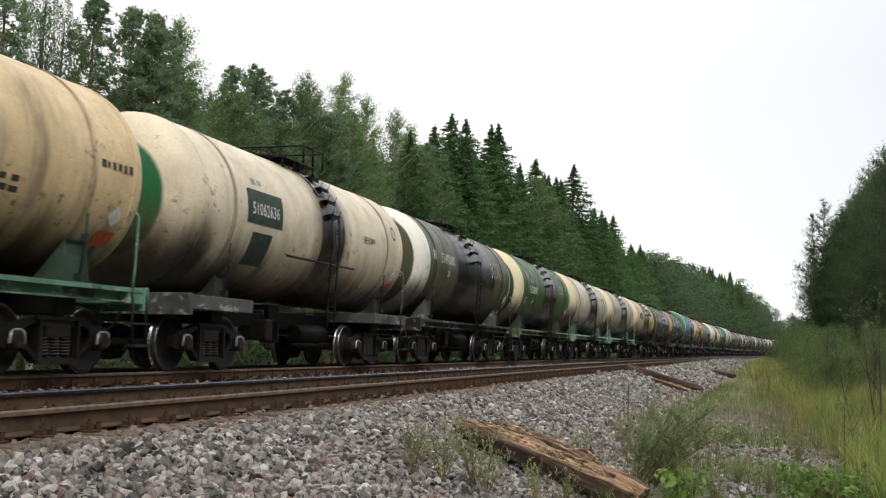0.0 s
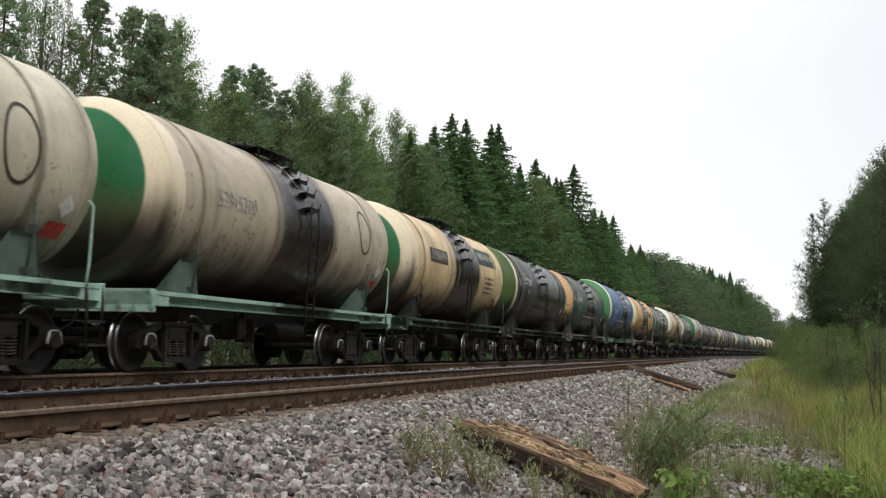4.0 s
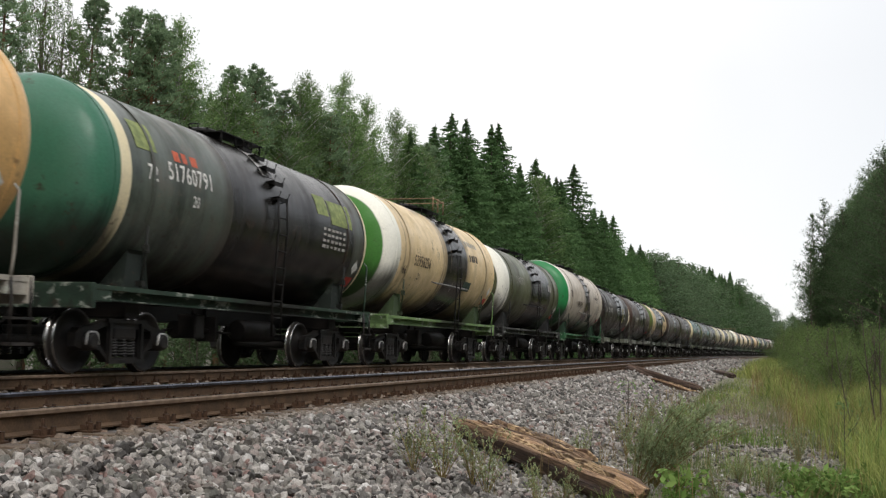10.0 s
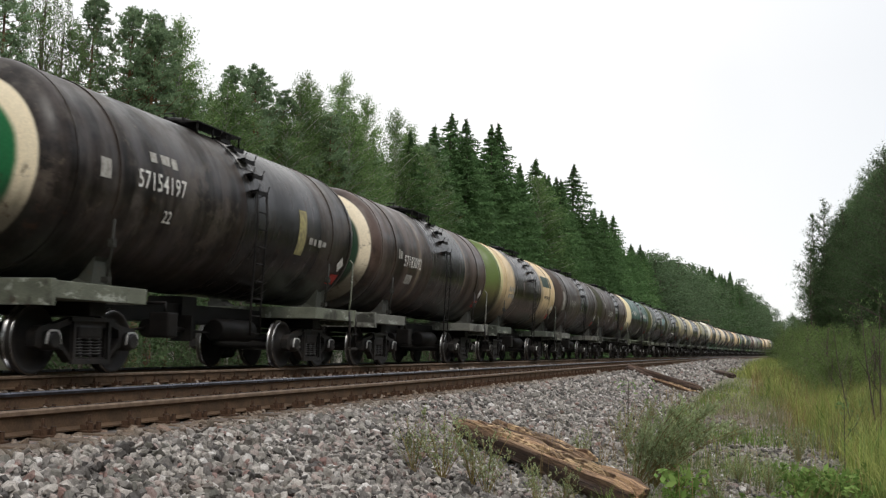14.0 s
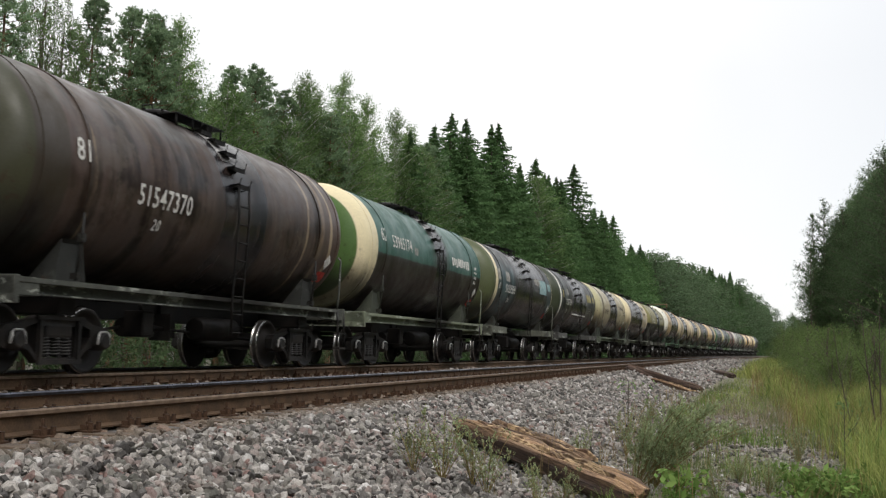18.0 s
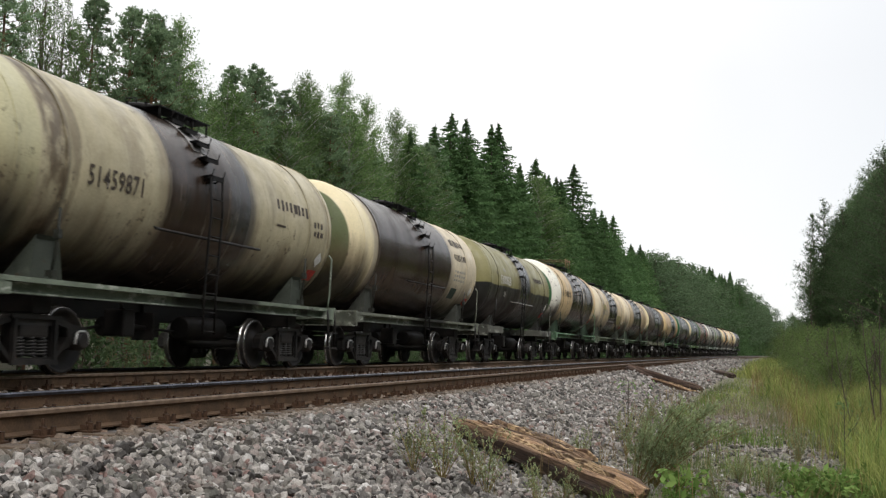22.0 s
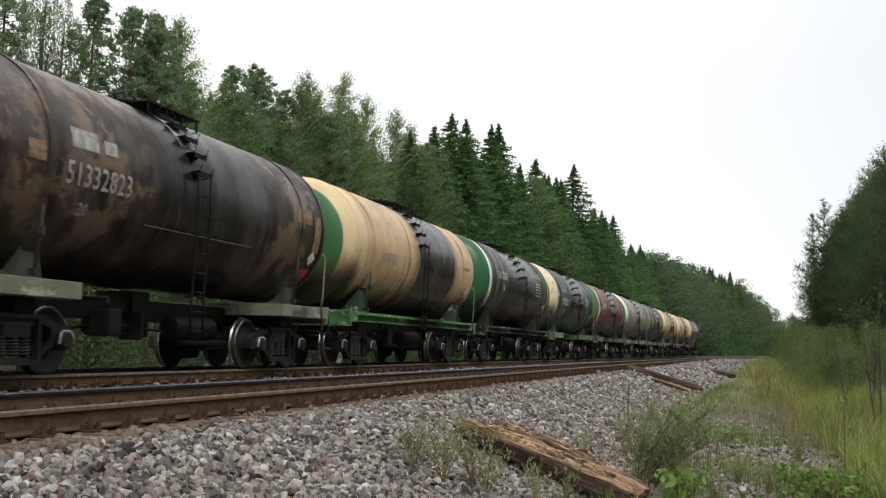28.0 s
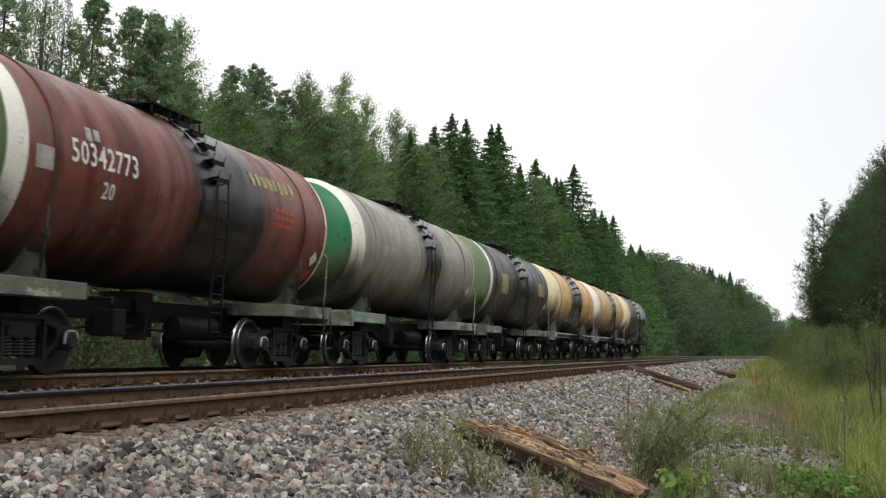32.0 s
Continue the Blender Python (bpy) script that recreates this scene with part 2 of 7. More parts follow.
# ---- ground ----
def build_ground():
    k = Nodes("earth_and_litter")
    v = k.coords(kind="Object")
    n1, n2 = k.noise(v, 0.5, 5), k.noise(v, 9, 6, 0.7)
    col = k.mix(k.ramp(n1, 0.4, 0.62), srgb(104, 98, 82), srgb(92, 98, 68))
    col = k.mix(k.ramp(n2, 0.45, 0.7), col, srgb(140, 132, 116))
    k.bump(n2, 0.8, 0.05)
    earth = k.done(k.gain(col, k.ramp(k.noise(v, 40, 4), 0.2, 0.8, 0.7, 1.3)), 0.95)
    k = Nodes("crushed_granite")
    v = k.coords(kind="Object")
    vor = k.n.new("ShaderNodeTexVoronoi")
    vor.inputs["Scale"].default_value = 17
    k.l.new(v, vor.inputs["Vector"])
    cell = k.split(vor.outputs["Color"])
    col = k.mix(cell[0], srgb(84, 80, 78), srgb(128, 124, 120))
    col = k.mix(k.ramp(cell[1], 0.8, 0.85), col, srgb(150, 122, 112))
    # chip edges darkened in colour, for the shade between stones
    col = k.gain(col, k.ramp(vor.outputs["Distance"], 0.1, 0.7, 1.1, 0.45))
    col = k.mix(k.ramp(k.noise(v, 1.2, 4), 0.55, 0.75, 0, 0.5), col, srgb(112, 92, 72))
    k.bump(vor.outputs["Distance"], -1.0, 0.05)
    stone = k.done(col, 0.9)
    # bed under the train coloured dark to deepen the shade there
    k = Nodes("shade_dark_ballast")
    v = k.coords(kind="Object")
    vor = k.n.new("ShaderNodeTexVoronoi")
    vor.inputs["Scale"].default_value = 17
    k.l.new(v, vor.inputs["Vector"])
    col = k.mix(k.split(vor.outputs["Color"])[0], srgb(40, 35, 31), srgb(70, 62, 54))
    k.bump(vor.outputs["Distance"], -1.0, 0.05)
    dark_tone = k.done(k.gain(col, k.ramp(k.noise(v, 1.5, 4), 0.3, 0.7, 0.8, 1.2)), 0.8)
    ys = np.concatenate([np.linspace(-800, -60, 12), np.linspace(-50, 0, 12), np.linspace(2, 70, 90), np.linspace(73, 200, 44), np.linspace(210, 620, 42), np.linspace(700, 3000, 10)])
    xs = np.unique(np.concatenate([GROUND_X, [-12.4, -8.75, -2.45], np.linspace(-15, -11, 9), np.linspace(-4.35, 6, 40), np.linspace(-30, -15, 12), np.linspace(6, 40, 14)]))
    verts, faces, idx = [], [], []
    for s in ys:
        b = bend(min(s, 700)) + (bend_turn(700) * (s - 700) if s > 700 else 0)
        for q in xs:
            x = q + b
            verts.append((x, s, float(np.interp(q, GROUND_X, GROUND_Z)) if s > 700 else ground_z(x, s)))
    n = len(xs)
    for i in range(len(ys) - 1):
        for j in range(n - 1):
            faces.append((i * n + j, i * n + j + 1, (i + 1) * n + j + 1, (i + 1) * n + j))
            idx.append(2 if -12.4 <= xs[j] < -8.75 else 1 if -13.5 <= xs[j] < -2.45 else 0)
    g = new("ground", raw_mesh("ground", verts, faces, (earth, stone, dark_tone), idx, True))
    tagged(g, "earth and grey crushed stone beside a railway line", "ground", kind="structure")
    return g, stone


ground, STONE = build_ground()


# ---- tracks ----
RAIL = ((-0.075, -0.18), (0.075, -0.18), (0.075, -0.168), (0.014, -0.150), (0.010, -0.10), (0.010, -0.055), (0.036, -0.040), (0.0365, -0.014), (0.027, 0.0), (-0.027, 0.0), (-0.0365, -0.014), (-0.036, -0.040), (-0.010, -0.055), (-0.010, -0.10), (-0.014, -0.150), (-0.075, -0.168))


def rail_mesh(x0, inner, s0=-430.0, s1=640.0):
    ss = np.concatenate([np.arange(s0, 10, 20), np.arange(10, s1, 4)])
    verts, faces, idx = [], [], []
    m = len(RAIL)
    for s in ss:
        for a, z in RAIL:
            verts.append((x0 + bend(s) + a, s, z))
    for i in range(len(ss) - 1):
        for j in range(m):
            k = (j + 1) % m
            faces.append((i * m + j, i * m + k, (i + 1) * m + k, (i + 1) * m + j))
            idx.append(1 if j == 8 else 3 if inner and j in (6, 7) else 2 if j in (6, 7) else 0)
    return raw_mesh("rail", verts, faces, (M["rail_side"], M["rail_top"], M["rail_dust"], M["rail_edge"]), idx)


def build_track(x0, name, label, near):
    tr = new(name)
    tagged(tr, label, "railway track", kind="structure")
    for sx in (-0.7965, 0.7965):
        hang("rail", rail_mesh(x0 + sx, sx < 0), tr, "rusty steel rail with a polished head")
    bm = bmesh.new()
    box(bm, -1.36, 1.36, -0.125, 0.125, -0.16, 0.0, 0.012)
    sl = finish(bm, "sleeper", M["sleeper"])
    bm = bmesh.new()
    box(bm, -0.19, 0.19, -0.085, 0.085, 0.0, 0.016)
    for sx in (-1, 1):
        box(bm, sx * 0.095 - 0.03, sx * 0.095 + 0.03, -0.06, 0.06, 0.016, 0.055)
        for y in (-0.05, 0.05):
            lathe_at(bm, (sx * 0.15, y, 0.016), 0.022, 0.06, 6)
        lathe_at(bm, (sx * 0.10, 0.0, 0.05), 0.028, 0.03, 6)
        lathe_at(bm, (sx * 0.10, 0.0, 0.08), 0.014, 0.05, 6)
    plate = finish(bm, "tie_plate", M["fastening"])
    far = []
    for i in range(1120):
        s = -6 + 0.543 * i
        turn = -math.degrees(bend_turn(s))
        if s < (140 if near else 70):
            hang("sleeper", sl, tr, at=pose(x0 + bend(s), s, -0.196, 0, 0, turn))
        else:
            far.append(s)
        if near and 2 < s < 60 or not near and 5 < s < 30:
            for sx in (-0.7965, 0.7965):
                if near or sx > 0:
                    hang("tie_plate", plate, tr, at=pose(x0 + bend(s) + sx, s, -0.196, 0, 0, turn))
    verts, faces = [], []
    for s in far:
        c = x0 + bend(s)
        b = len(verts)
        verts += [(c + a, s + y, z) for z in (-0.36, -0.196) for a, y in ((-1.36, -0.125), (1.36, -0.125), (1.36, 0.125), (-1.36, 0.125))]
        faces += [(b + 4, b + 5, b + 6, b + 7), (b, b + 1, b + 5, b + 4), (b + 1, b + 2, b + 6, b + 5), (b + 2, b + 3, b + 7, b + 6), (b + 3, b, b + 4, b + 7)]
    rest = hang("sleeper_row", raw_mesh("sleeper_row", verts, faces, (M["sleeper"],)), tr)
    rest["kind"] = "stuff"


def lathe_at(bm, at, r, h, n=8):
    x, y, z = at
    lo = [bm.verts.new((x + r * math.cos(6.2832 * j / n), y + r * math.sin(6.2832 * j / n), z)) for j in range(n)]
    hi = [bm.verts.new((v.co.x, v.co.y, z + h)) for v in lo]
    for j in range(n):
        bm.faces.new((lo[j], lo[(j + 1) % n], hi[(j + 1) % n], hi[j]))
    bm.faces.new(hi)


build_track(NEAR_X, "track_near", "empty railway track with rusty rails on wooden sleepers", True)
build_track(TRAIN_X, "track_far", "railway track carrying the tank train", False)


# ---- tank cars ----
R0, AXIS = 1.5, 2.838
RIM, HEAD = 5.0, 0.52


def tank_paint(name, seed, body, head=None, ring=None, yh=-5.25, yr=-4.6, stain=None, streak=0.0, rear=None, two=None, patch=None, grime=0.0, over=None, marks=()):
    """Paint of a tank: body, head disc, ring, spilled oil round the hatch, run-off streaks, a two-tone lower half, bare patches, a sooty upper half."""
    k = Nodes(name)
    rng = random.Random(seed)
    off = (rng.uniform(0, 50), rng.uniform(0, 50), rng.uniform(0, 50))
    pos = k.coords()
    x, y, z = k.split(pos)[:]
    v = k.coords(shift=off)
    fine, broad, mid = k.noise(v, 30, 6, 0.6), k.noise(v, 0.8, 5, 0.6), k.noise(v, 2.3, 6, 0.65)
    # slow waver so that the runs are never quite straight
    run = k.noise(k.coords((0.30, 1.5, 0.22), shift=off), 1.0, 5, 0.6)
    run2 = k.noise(k.coords((1.0, 4.4, 0.5), shift=off), 1.0, 6, 0.66)

    def wob(scale, amount):
        return k.math("MULTIPLY", k.math("SUBTRACT", k.noise(v, scale, 5), 0.5), amount)

    yj = k.math("ADD", y, wob(2.5, 0.014))
    zz = k.math("ADD", z, wob(1.6, 0.12))
    col = k.gain(body, k.ramp(broad, 0.25, 0.75, 0.82, 1.12))
    if sum(body[:3]) < 0.26:  # old dark paint is washed in uneven vertical smears
        smear = k.math("ADD", k.math("MULTIPLY", run, 0.65), k.math("MULTIPLY", mid, 0.35))
        lo, hi = (0.32, 1.9) if sum(body[:3]) < 0.13 else (0.6, 1.3)
        col = k.gain(col, k.ramp(smear, 0.42, 0.59, lo, hi))
        col = k.mix(k.ramp(k.math("ADD", k.math("MULTIPLY", run2, 0.5), k.math("MULTIPLY", mid, 0.5)), 0.54, 0.64, 0.0, 0.32), col, srgb(104, 102, 96))
        col = k.mix(k.math("MULTIPLY", k.ramp(k.noise(v, 4.0, 9, 0.8), 0.56, 0.64, 0, 0.4), k.ramp(k.noise(v, 0.7, 3), 0.46, 0.58)), col, srgb(116, 104, 90))
        blot = k.math("MULTIPLY", k.ramp(k.noise(v, 1.3, 9, 0.72), 0.50, 0.57), k.ramp(k.noise(v, 0.45, 3), 0.46, 0.60))
        col = k.mix(k.math("MULTIPLY", blot, 0.45), col, srgb(98, 88, 78))
    if two:
        col = k.mix(k.ramp(zz, two[0] - 0.02, two[0] + 0.02), two[1], col)
    if over:
        col = k.mix(k.math("MULTIPLY", k.ramp(k.math("ADD", zz, k.math("MULTIPLY", k.math("SUBTRACT", run2, 0.5), 0.9)), over[0] - 0.15, over[0] + 0.25), 0.9), col, over[1])
    if patch:
        col = k.mix(k.ramp(k.noise(v, 0.8, 6, 0.65), 0.53, 0.58), col, patch)
    if ring:
        col = k.mix(k.ramp(yj, yr - 0.012, yr + 0.012), ring, col)
    if head:
        col = k.mix(k.ramp(yj, yh - 0.012, yh + 0.012), head, col)
    if rear:
        col = k.mix(k.ramp(yj, 4.93, 4.96), col, rear)
    # thin veil of road dust, heavier on the barrel than on the ring
    clean = k.ramp(y, -4.7, -4.1, 0.25, 1.0)
    col = k.mix(k.math("MULTIPLY", k.ramp(mid, 0.35, 0.75, 0.0, 0.22), clean), col, srgb(92, 82, 70))
    # run-off: broad faint bands, gathered in places, with a few thin dark drips
    gate = k.ramp(k.noise(k.coords((0.12, 0.45, 0.12), shift=off), 1.0, 3), 0.40, 0.66)
    bands = k.math("MULTIPLY", k.ramp(run, 0.50, 0.68), k.math("MULTIPLY", gate, clean))
    col = k.mix(k.math("MULTIPLY", bands, min(0.92, 0.30 + 1.1 * streak)), col, srgb(66, 50, 38) if sum(body[:3]) > 0.26 else srgb(27, 26, 26))
    col = k.mix(k.math("MULTIPLY", k.math("MULTIPLY", k.ramp(run2, 0.60, 0.72), k.ramp(z, 1.6, 3.8, 1.0, 0.25)), 0.22 + 0.5 * streak), col, srgb(48, 39, 32))
    rough = k.ramp(mid, 0.3, 0.7, 0.28, 0.52)
    gloss = k.ramp(k.math("ADD", k.math("MULTIPLY", run, 0.5), k.math("MULTIPLY", broad, 0.5)), 0.40, 0.60, 0.10, 0.42)
    if stain:
        y0, w, amp, scol = stain
        d = k.math("ABSOLUTE", k.math("SUBTRACT", y, y0))
        d = k.math("ADD", d, k.math("MULTIPLY", k.math("SUBTRACT", run, 0.5), amp * 0.85))
        d = k.math("ADD", d, k.math("MULTIPLY", k.math("SUBTRACT", run2, 0.5), amp * 0.45))
        col = k.mix(k.ramp(d, w - 0.05, w + 0.50, 0.55, 0.0), col, tuple(0.5 * q + 0.5 * p for q, p in zip(scol[:3], srgb(70, 50, 36)[:3])) + (1,))
        m = k.ramp(d, w - 0.10, w + 0.06, 0.98, 0.0)
        dark_tone = k.gain(scol, k.ramp(run2, 0.3, 0.7, 0.6, 1.5))
        dark_tone = k.mix(k.ramp(k.math("ADD", k.math("MULTIPLY", run, 0.5), k.math("MULTIPLY", mid, 0.5)), 0.50, 0.62, 0.0, 0.45), dark_tone, srgb(72, 55, 46))
        bare = k.math("SUBTRACT", 1.0, k.math("MULTIPLY", k.ramp(run2, 0.59, 0.66), min(0.9, 2.4 * streak)))
        m = k.math("MULTIPLY", m, bare)
        col = k.mix(m, col, dark_tone)
        rough = k.mix(m, rough, (0.26, 0.26, 0.26, 1))
    # single runs of dirt or bare paint
    for by, bw, bs, bc in marks:
        d = k.math("ABSOLUTE", k.math("ADD", k.math("SUBTRACT", y, by), k.math("MULTIPLY", k.math("SUBTRACT", k.noise(k.coords((0.5, 1.2, 0.4), shift=off), 1.0, 4), 0.5), 0.55)))
        d = k.math("ADD", d, k.math("MULTIPLY", k.math("SUBTRACT", run2, 0.5), bw * 1.6))
        broken = k.ramp(k.noise(k.coords((0.9, 1.6, 0.9), shift=(off[1], off[2] + by, off[0])), 1.0, 5, 0.65), 0.40, 0.54, 0.12, 1.0)
        col = k.mix(k.math("MULTIPLY", k.ramp(d, bw * 0.5, bw * 1.3, bs, 0.0), broken), col, bc)
    # oily grime round the top gear; soot, oil and painted undershade along the belly
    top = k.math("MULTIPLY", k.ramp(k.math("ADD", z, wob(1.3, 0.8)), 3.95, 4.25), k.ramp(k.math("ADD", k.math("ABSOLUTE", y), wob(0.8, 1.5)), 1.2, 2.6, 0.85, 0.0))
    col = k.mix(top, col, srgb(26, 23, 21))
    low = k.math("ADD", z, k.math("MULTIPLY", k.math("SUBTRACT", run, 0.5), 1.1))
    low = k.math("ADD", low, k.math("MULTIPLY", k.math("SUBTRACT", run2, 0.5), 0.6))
    # the dark climbs highest on the leading end, splash and shade together
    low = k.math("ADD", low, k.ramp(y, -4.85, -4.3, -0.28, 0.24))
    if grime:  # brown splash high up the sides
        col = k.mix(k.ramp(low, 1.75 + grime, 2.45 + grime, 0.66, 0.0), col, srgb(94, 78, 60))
    # belly painted near-black: splash plus the shade under the tank
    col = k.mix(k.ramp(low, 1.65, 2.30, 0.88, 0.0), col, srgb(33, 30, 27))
    # front head's upper far side: soot and the next car's shade, both painted
    soot_shade = k.math("MULTIPLY", k.ramp(y, -4.98, -5.12), k.ramp(k.math("ADD", z, k.math("MULTIPLY", k.math("SUBTRACT", mid, 0.5), 1.4)), 3.35, 4.15, 0.0, 0.85))
    soot_shade = k.math("MULTIPLY", soot_shade, k.ramp(k.math("ADD", x, wob(1.5, 0.5)), 0.15, -0.45))
    col = k.mix(soot_shade, col, srgb(44, 40, 36))
    # flaked and rusted places in clusters
    spots = k.math("MULTIPLY", k.ramp(k.noise(v, 6, 8, 0.72), 0.55, 0.64), k.ramp(k.math("ADD", broad, k.ramp(z, 1.6, 3.6, 0.10, -0.06)), 0.48, 0.60))
    col = k.mix(k.math("MULTIPLY", spots, 0.75), col, srgb(58, 42, 32))
    scuff = k.math("MULTIPLY", k.ramp(k.noise(k.coords((2.5, 0.9, 2.5), shift=off), 2.0, 8, 0.75), 0.66, 0.74), k.ramp(k.noise(v, 0.55, 3), 0.50, 0.62))
    col = k.mix(k.math("MULTIPLY", scuff, 0.45), col, srgb(150, 138, 118))
    seam = k.ramp(k.math("ABSOLUTE", k.math("SUBTRACT", k.math("ABSOLUTE", y), 3.95)), 0.03, 0.12, 0.55, 0.0)
    col = k.mix(k.math("MULTIPLY", seam, k.ramp(run2, 0.3, 0.6)), col, srgb(48, 39, 32))
    col = k.gain(col, k.ramp(fine, 0.2, 0.8, 0.88, 1.12))
    weld = k.ramp(k.math("PINGPONG", k.math("ADD", y, 0.95), 1.9), 0.0, 0.016, 0.8, 0.0)
    k.bump(k.math("ADD", k.math("ADD", k.math("MULTIPLY", fine, 0.6), weld), k.math("MULTIPLY", broad, 3.5)), 0.14, 0.008)
    k.put(k.bsdf.inputs["Specular IOR Level"], gloss)
    return k.done(col, rough)


def plain_paint(name, c, worn=0.6):
    grey = sum(c[:3]) / 3
    c = tuple(0.85 * q + 0.2 * grey for q in c[:3]) + (1,)
    k = Nodes(name)
    v = k.coords()
    y = k.split(v)[1]
    grain, broad = k.noise(v, 45, 6), k.noise(v, 2.2, 5, 0.6)
    col = k.mix(k.ramp(broad, 0.35, 0.68), c, tuple(q * 0.7 for q in c[:3]) + (1,))
    col = k.mix(k.ramp(k.noise(v, 1.0, 6, 0.65), 0.54, 0.66, 0, 0.8), col, srgb(36, 31, 28))
    col = k.mix(k.ramp(k.noise(k.coords((3, 1.2, 3)), 1.5, 6, 0.7), 0.54, 0.62, 0, worn), col, srgb(186, 190, 178))
    # oil that has run down from the hatch
    oil = k.math("ADD", k.math("ABSOLUTE", k.math("SUBTRACT", y, 0.4)), k.math("MULTIPLY", k.math("SUBTRACT", broad, 0.5), 2.2))
    col = k.mix(k.ramp(oil, 1.1, 1.7, 0.9, 0.0), col, srgb(24, 21, 19))
    col = k.mix(k.ramp(k.noise(v, 9, 7, 0.7), 0.60, 0.68, 0, 0.6), col, srgb(74, 52, 38))
    col = k.gain(col, k.ramp(grain, 0.2, 0.8, 0.8, 1.2))
    k.bump(grain, 0.25, 0.005)
    k.bsdf.inputs["Specular IOR Level"].default_value = 0.3
    return k.done(col, 0.6)


def wrap(bm_or_me, r):
    """Lay a flat drawing (x along the tank, y up from the axis height) onto the tank's near side."""
    for v in bm_or_me:
        a = v.co.y / r
        v.co = (r * math.cos(a) + v.co.z * math.cos(a), v.co.x, AXIS + r * math.sin(a) + v.co.z * math.sin(a))


def lettering(text, size, y, h, r, mat):
    """Stencilled characters laid on the tank: y along, h above the axis."""
    cu = bpy.data.curves.new("lettering", "FONT")
    cu.body, cu.size, cu.align_x, cu.resolution_u = text, size, "CENTER", 2
    cu.space_character = 1.08
    cu.offset = size * 0.012
    ob = new("lettering", cu)
    me = bpy.data.meshes.new_from_object(ob.evaluated_get(bpy.context.evaluated_depsgraph_get()))
    bpy.data.objects.remove(ob)
    bpy.data.curves.remove(cu)
    bm = bmesh.new()
    bm.from_mesh(me)
    bpy.data.meshes.remove(me)
    bmesh.ops.subdivide_edges(bm, edges=[e for e in bm.edges if abs(e.verts[0].co.y - e.verts[1].co.y) > 0.15], cuts=2)
    for v in bm.verts:
        v.co = (v.co.x * 0.82 + y, v.co.y + h, 0.004)
    wrap(bm.verts, r)
    return finish(bm, "lettering", mat)


def patch_mesh(rects, r, mat, lift=0.003):
    """Flat rectangles (y0, y1, h0, h1) of paint laid on the tank."""
    bm = bmesh.new()
    for y0, y1, h0, h1 in rects:
        n = max(1, int((h1 - h0) / 0.1))
        rows = [[bm.verts.new((y, h0 + (h1 - h0) * i / n, lift)) for y in (y0, y1)] for i in range(n + 1)]
        for a, b in zip(rows, rows[1:]):
            bm.faces.new((a[0], a[1], b[1], b[0]))
    wrap(bm.verts, r)
    return finish(bm, "paint", mat)


def head_bars_mesh(rects, r, mat):
    """Small print on the front head: bars (x0, x1, h0, h1) about the axis, following its dish."""
    bm = bmesh.new()
    for x0, x1, h0, h1 in rects:
        vs = []
        for x, h in ((x0, h0), (x1, h0), (x1, h1), (x0, h1)):
            t = math.acos(min(1.0, (math.hypot(x, h) / r) ** (1 / 0.75)))
            vs.append(bm.verts.new((x, -(RIM + 0.036 + HEAD * math.sin(t)), AXIS + h)))
        bm.faces.new(vs)
    return finish(bm, "paint", mat)


def diamond_mesh(y, h, s, r, mat):
    bm = bmesh.new()
    bm.faces.new([bm.verts.new((y + a * s, h + b * s, 0.005)) for a, b in ((-1, 0), (0, -1), (1, 0), (0, 1))])
    wrap(bm.verts, r)
    return finish(bm, "paint", mat)


def ellipse_ring(y, h, a, b, w, r, mat):
    bm = bmesh.new()
    n = 28
    rings = [[bm.verts.new((y + (a + d) * math.cos(6.2832 * i / n), h + (b + d) * math.sin(6.2832 * i / n), 0.004)) for i in range(n)] for d in (-w / 2, w / 2)]
    for i in range(n):
        bm.faces.new((rings[0][i], rings[0][(i + 1) % n], rings[1][(i + 1) % n], rings[1][i]))
    wrap(bm.verts, r)
    return finish(bm, "paint", mat)


def barrel_mesh(r):
    bm = bmesh.new()
    prof = [(-RIM, r)] + [(y, r) for y in np.linspace(-RIM + 0.02, RIM - 0.02, 9)] + [(RIM, r)]
    rings = []
    n = 72
    for a, q in prof:
        rings.append([bm.verts.new((q * math.cos(6.283185 * j / n), a, AXIS + q * math.sin(6.283185 * j / n))) for j in range(n)])
    for q, w in zip(rings, rings[1:]):
        for j in range(n):
            bm.faces.new((q[j], w[j], w[(j + 1) % n], q[(j + 1) % n])).smooth = True
    return finish(bm, "barrel")


def head_mesh(r, sign):
    """Dished end with a short straight skirt and a soft knuckle."""
    bm = bmesh.new()
    n = 72
    prof = [(RIM, r), (RIM + 0.03, r)] + [(RIM + 0.03 + HEAD * math.sin(t), r * math.cos(t) ** 0.75) for t in np.linspace(0.12, 1.50, 12)]
    rings = [[bm.verts.new((q * math.cos(6.283185 * j / n), sign * a, AXIS + q * math.sin(6.283185 * j / n))) for j in range(n)] for a, q in prof]
    for q, w in zip(rings, rings[1:]):
        for j in range(n):
            bm.faces.new((q[j], w[j], w[(j + 1) % n], q[(j + 1) % n])).smooth = True
    bm.faces.new(rings[-1]).smooth = True
    return finish(bm, "head")


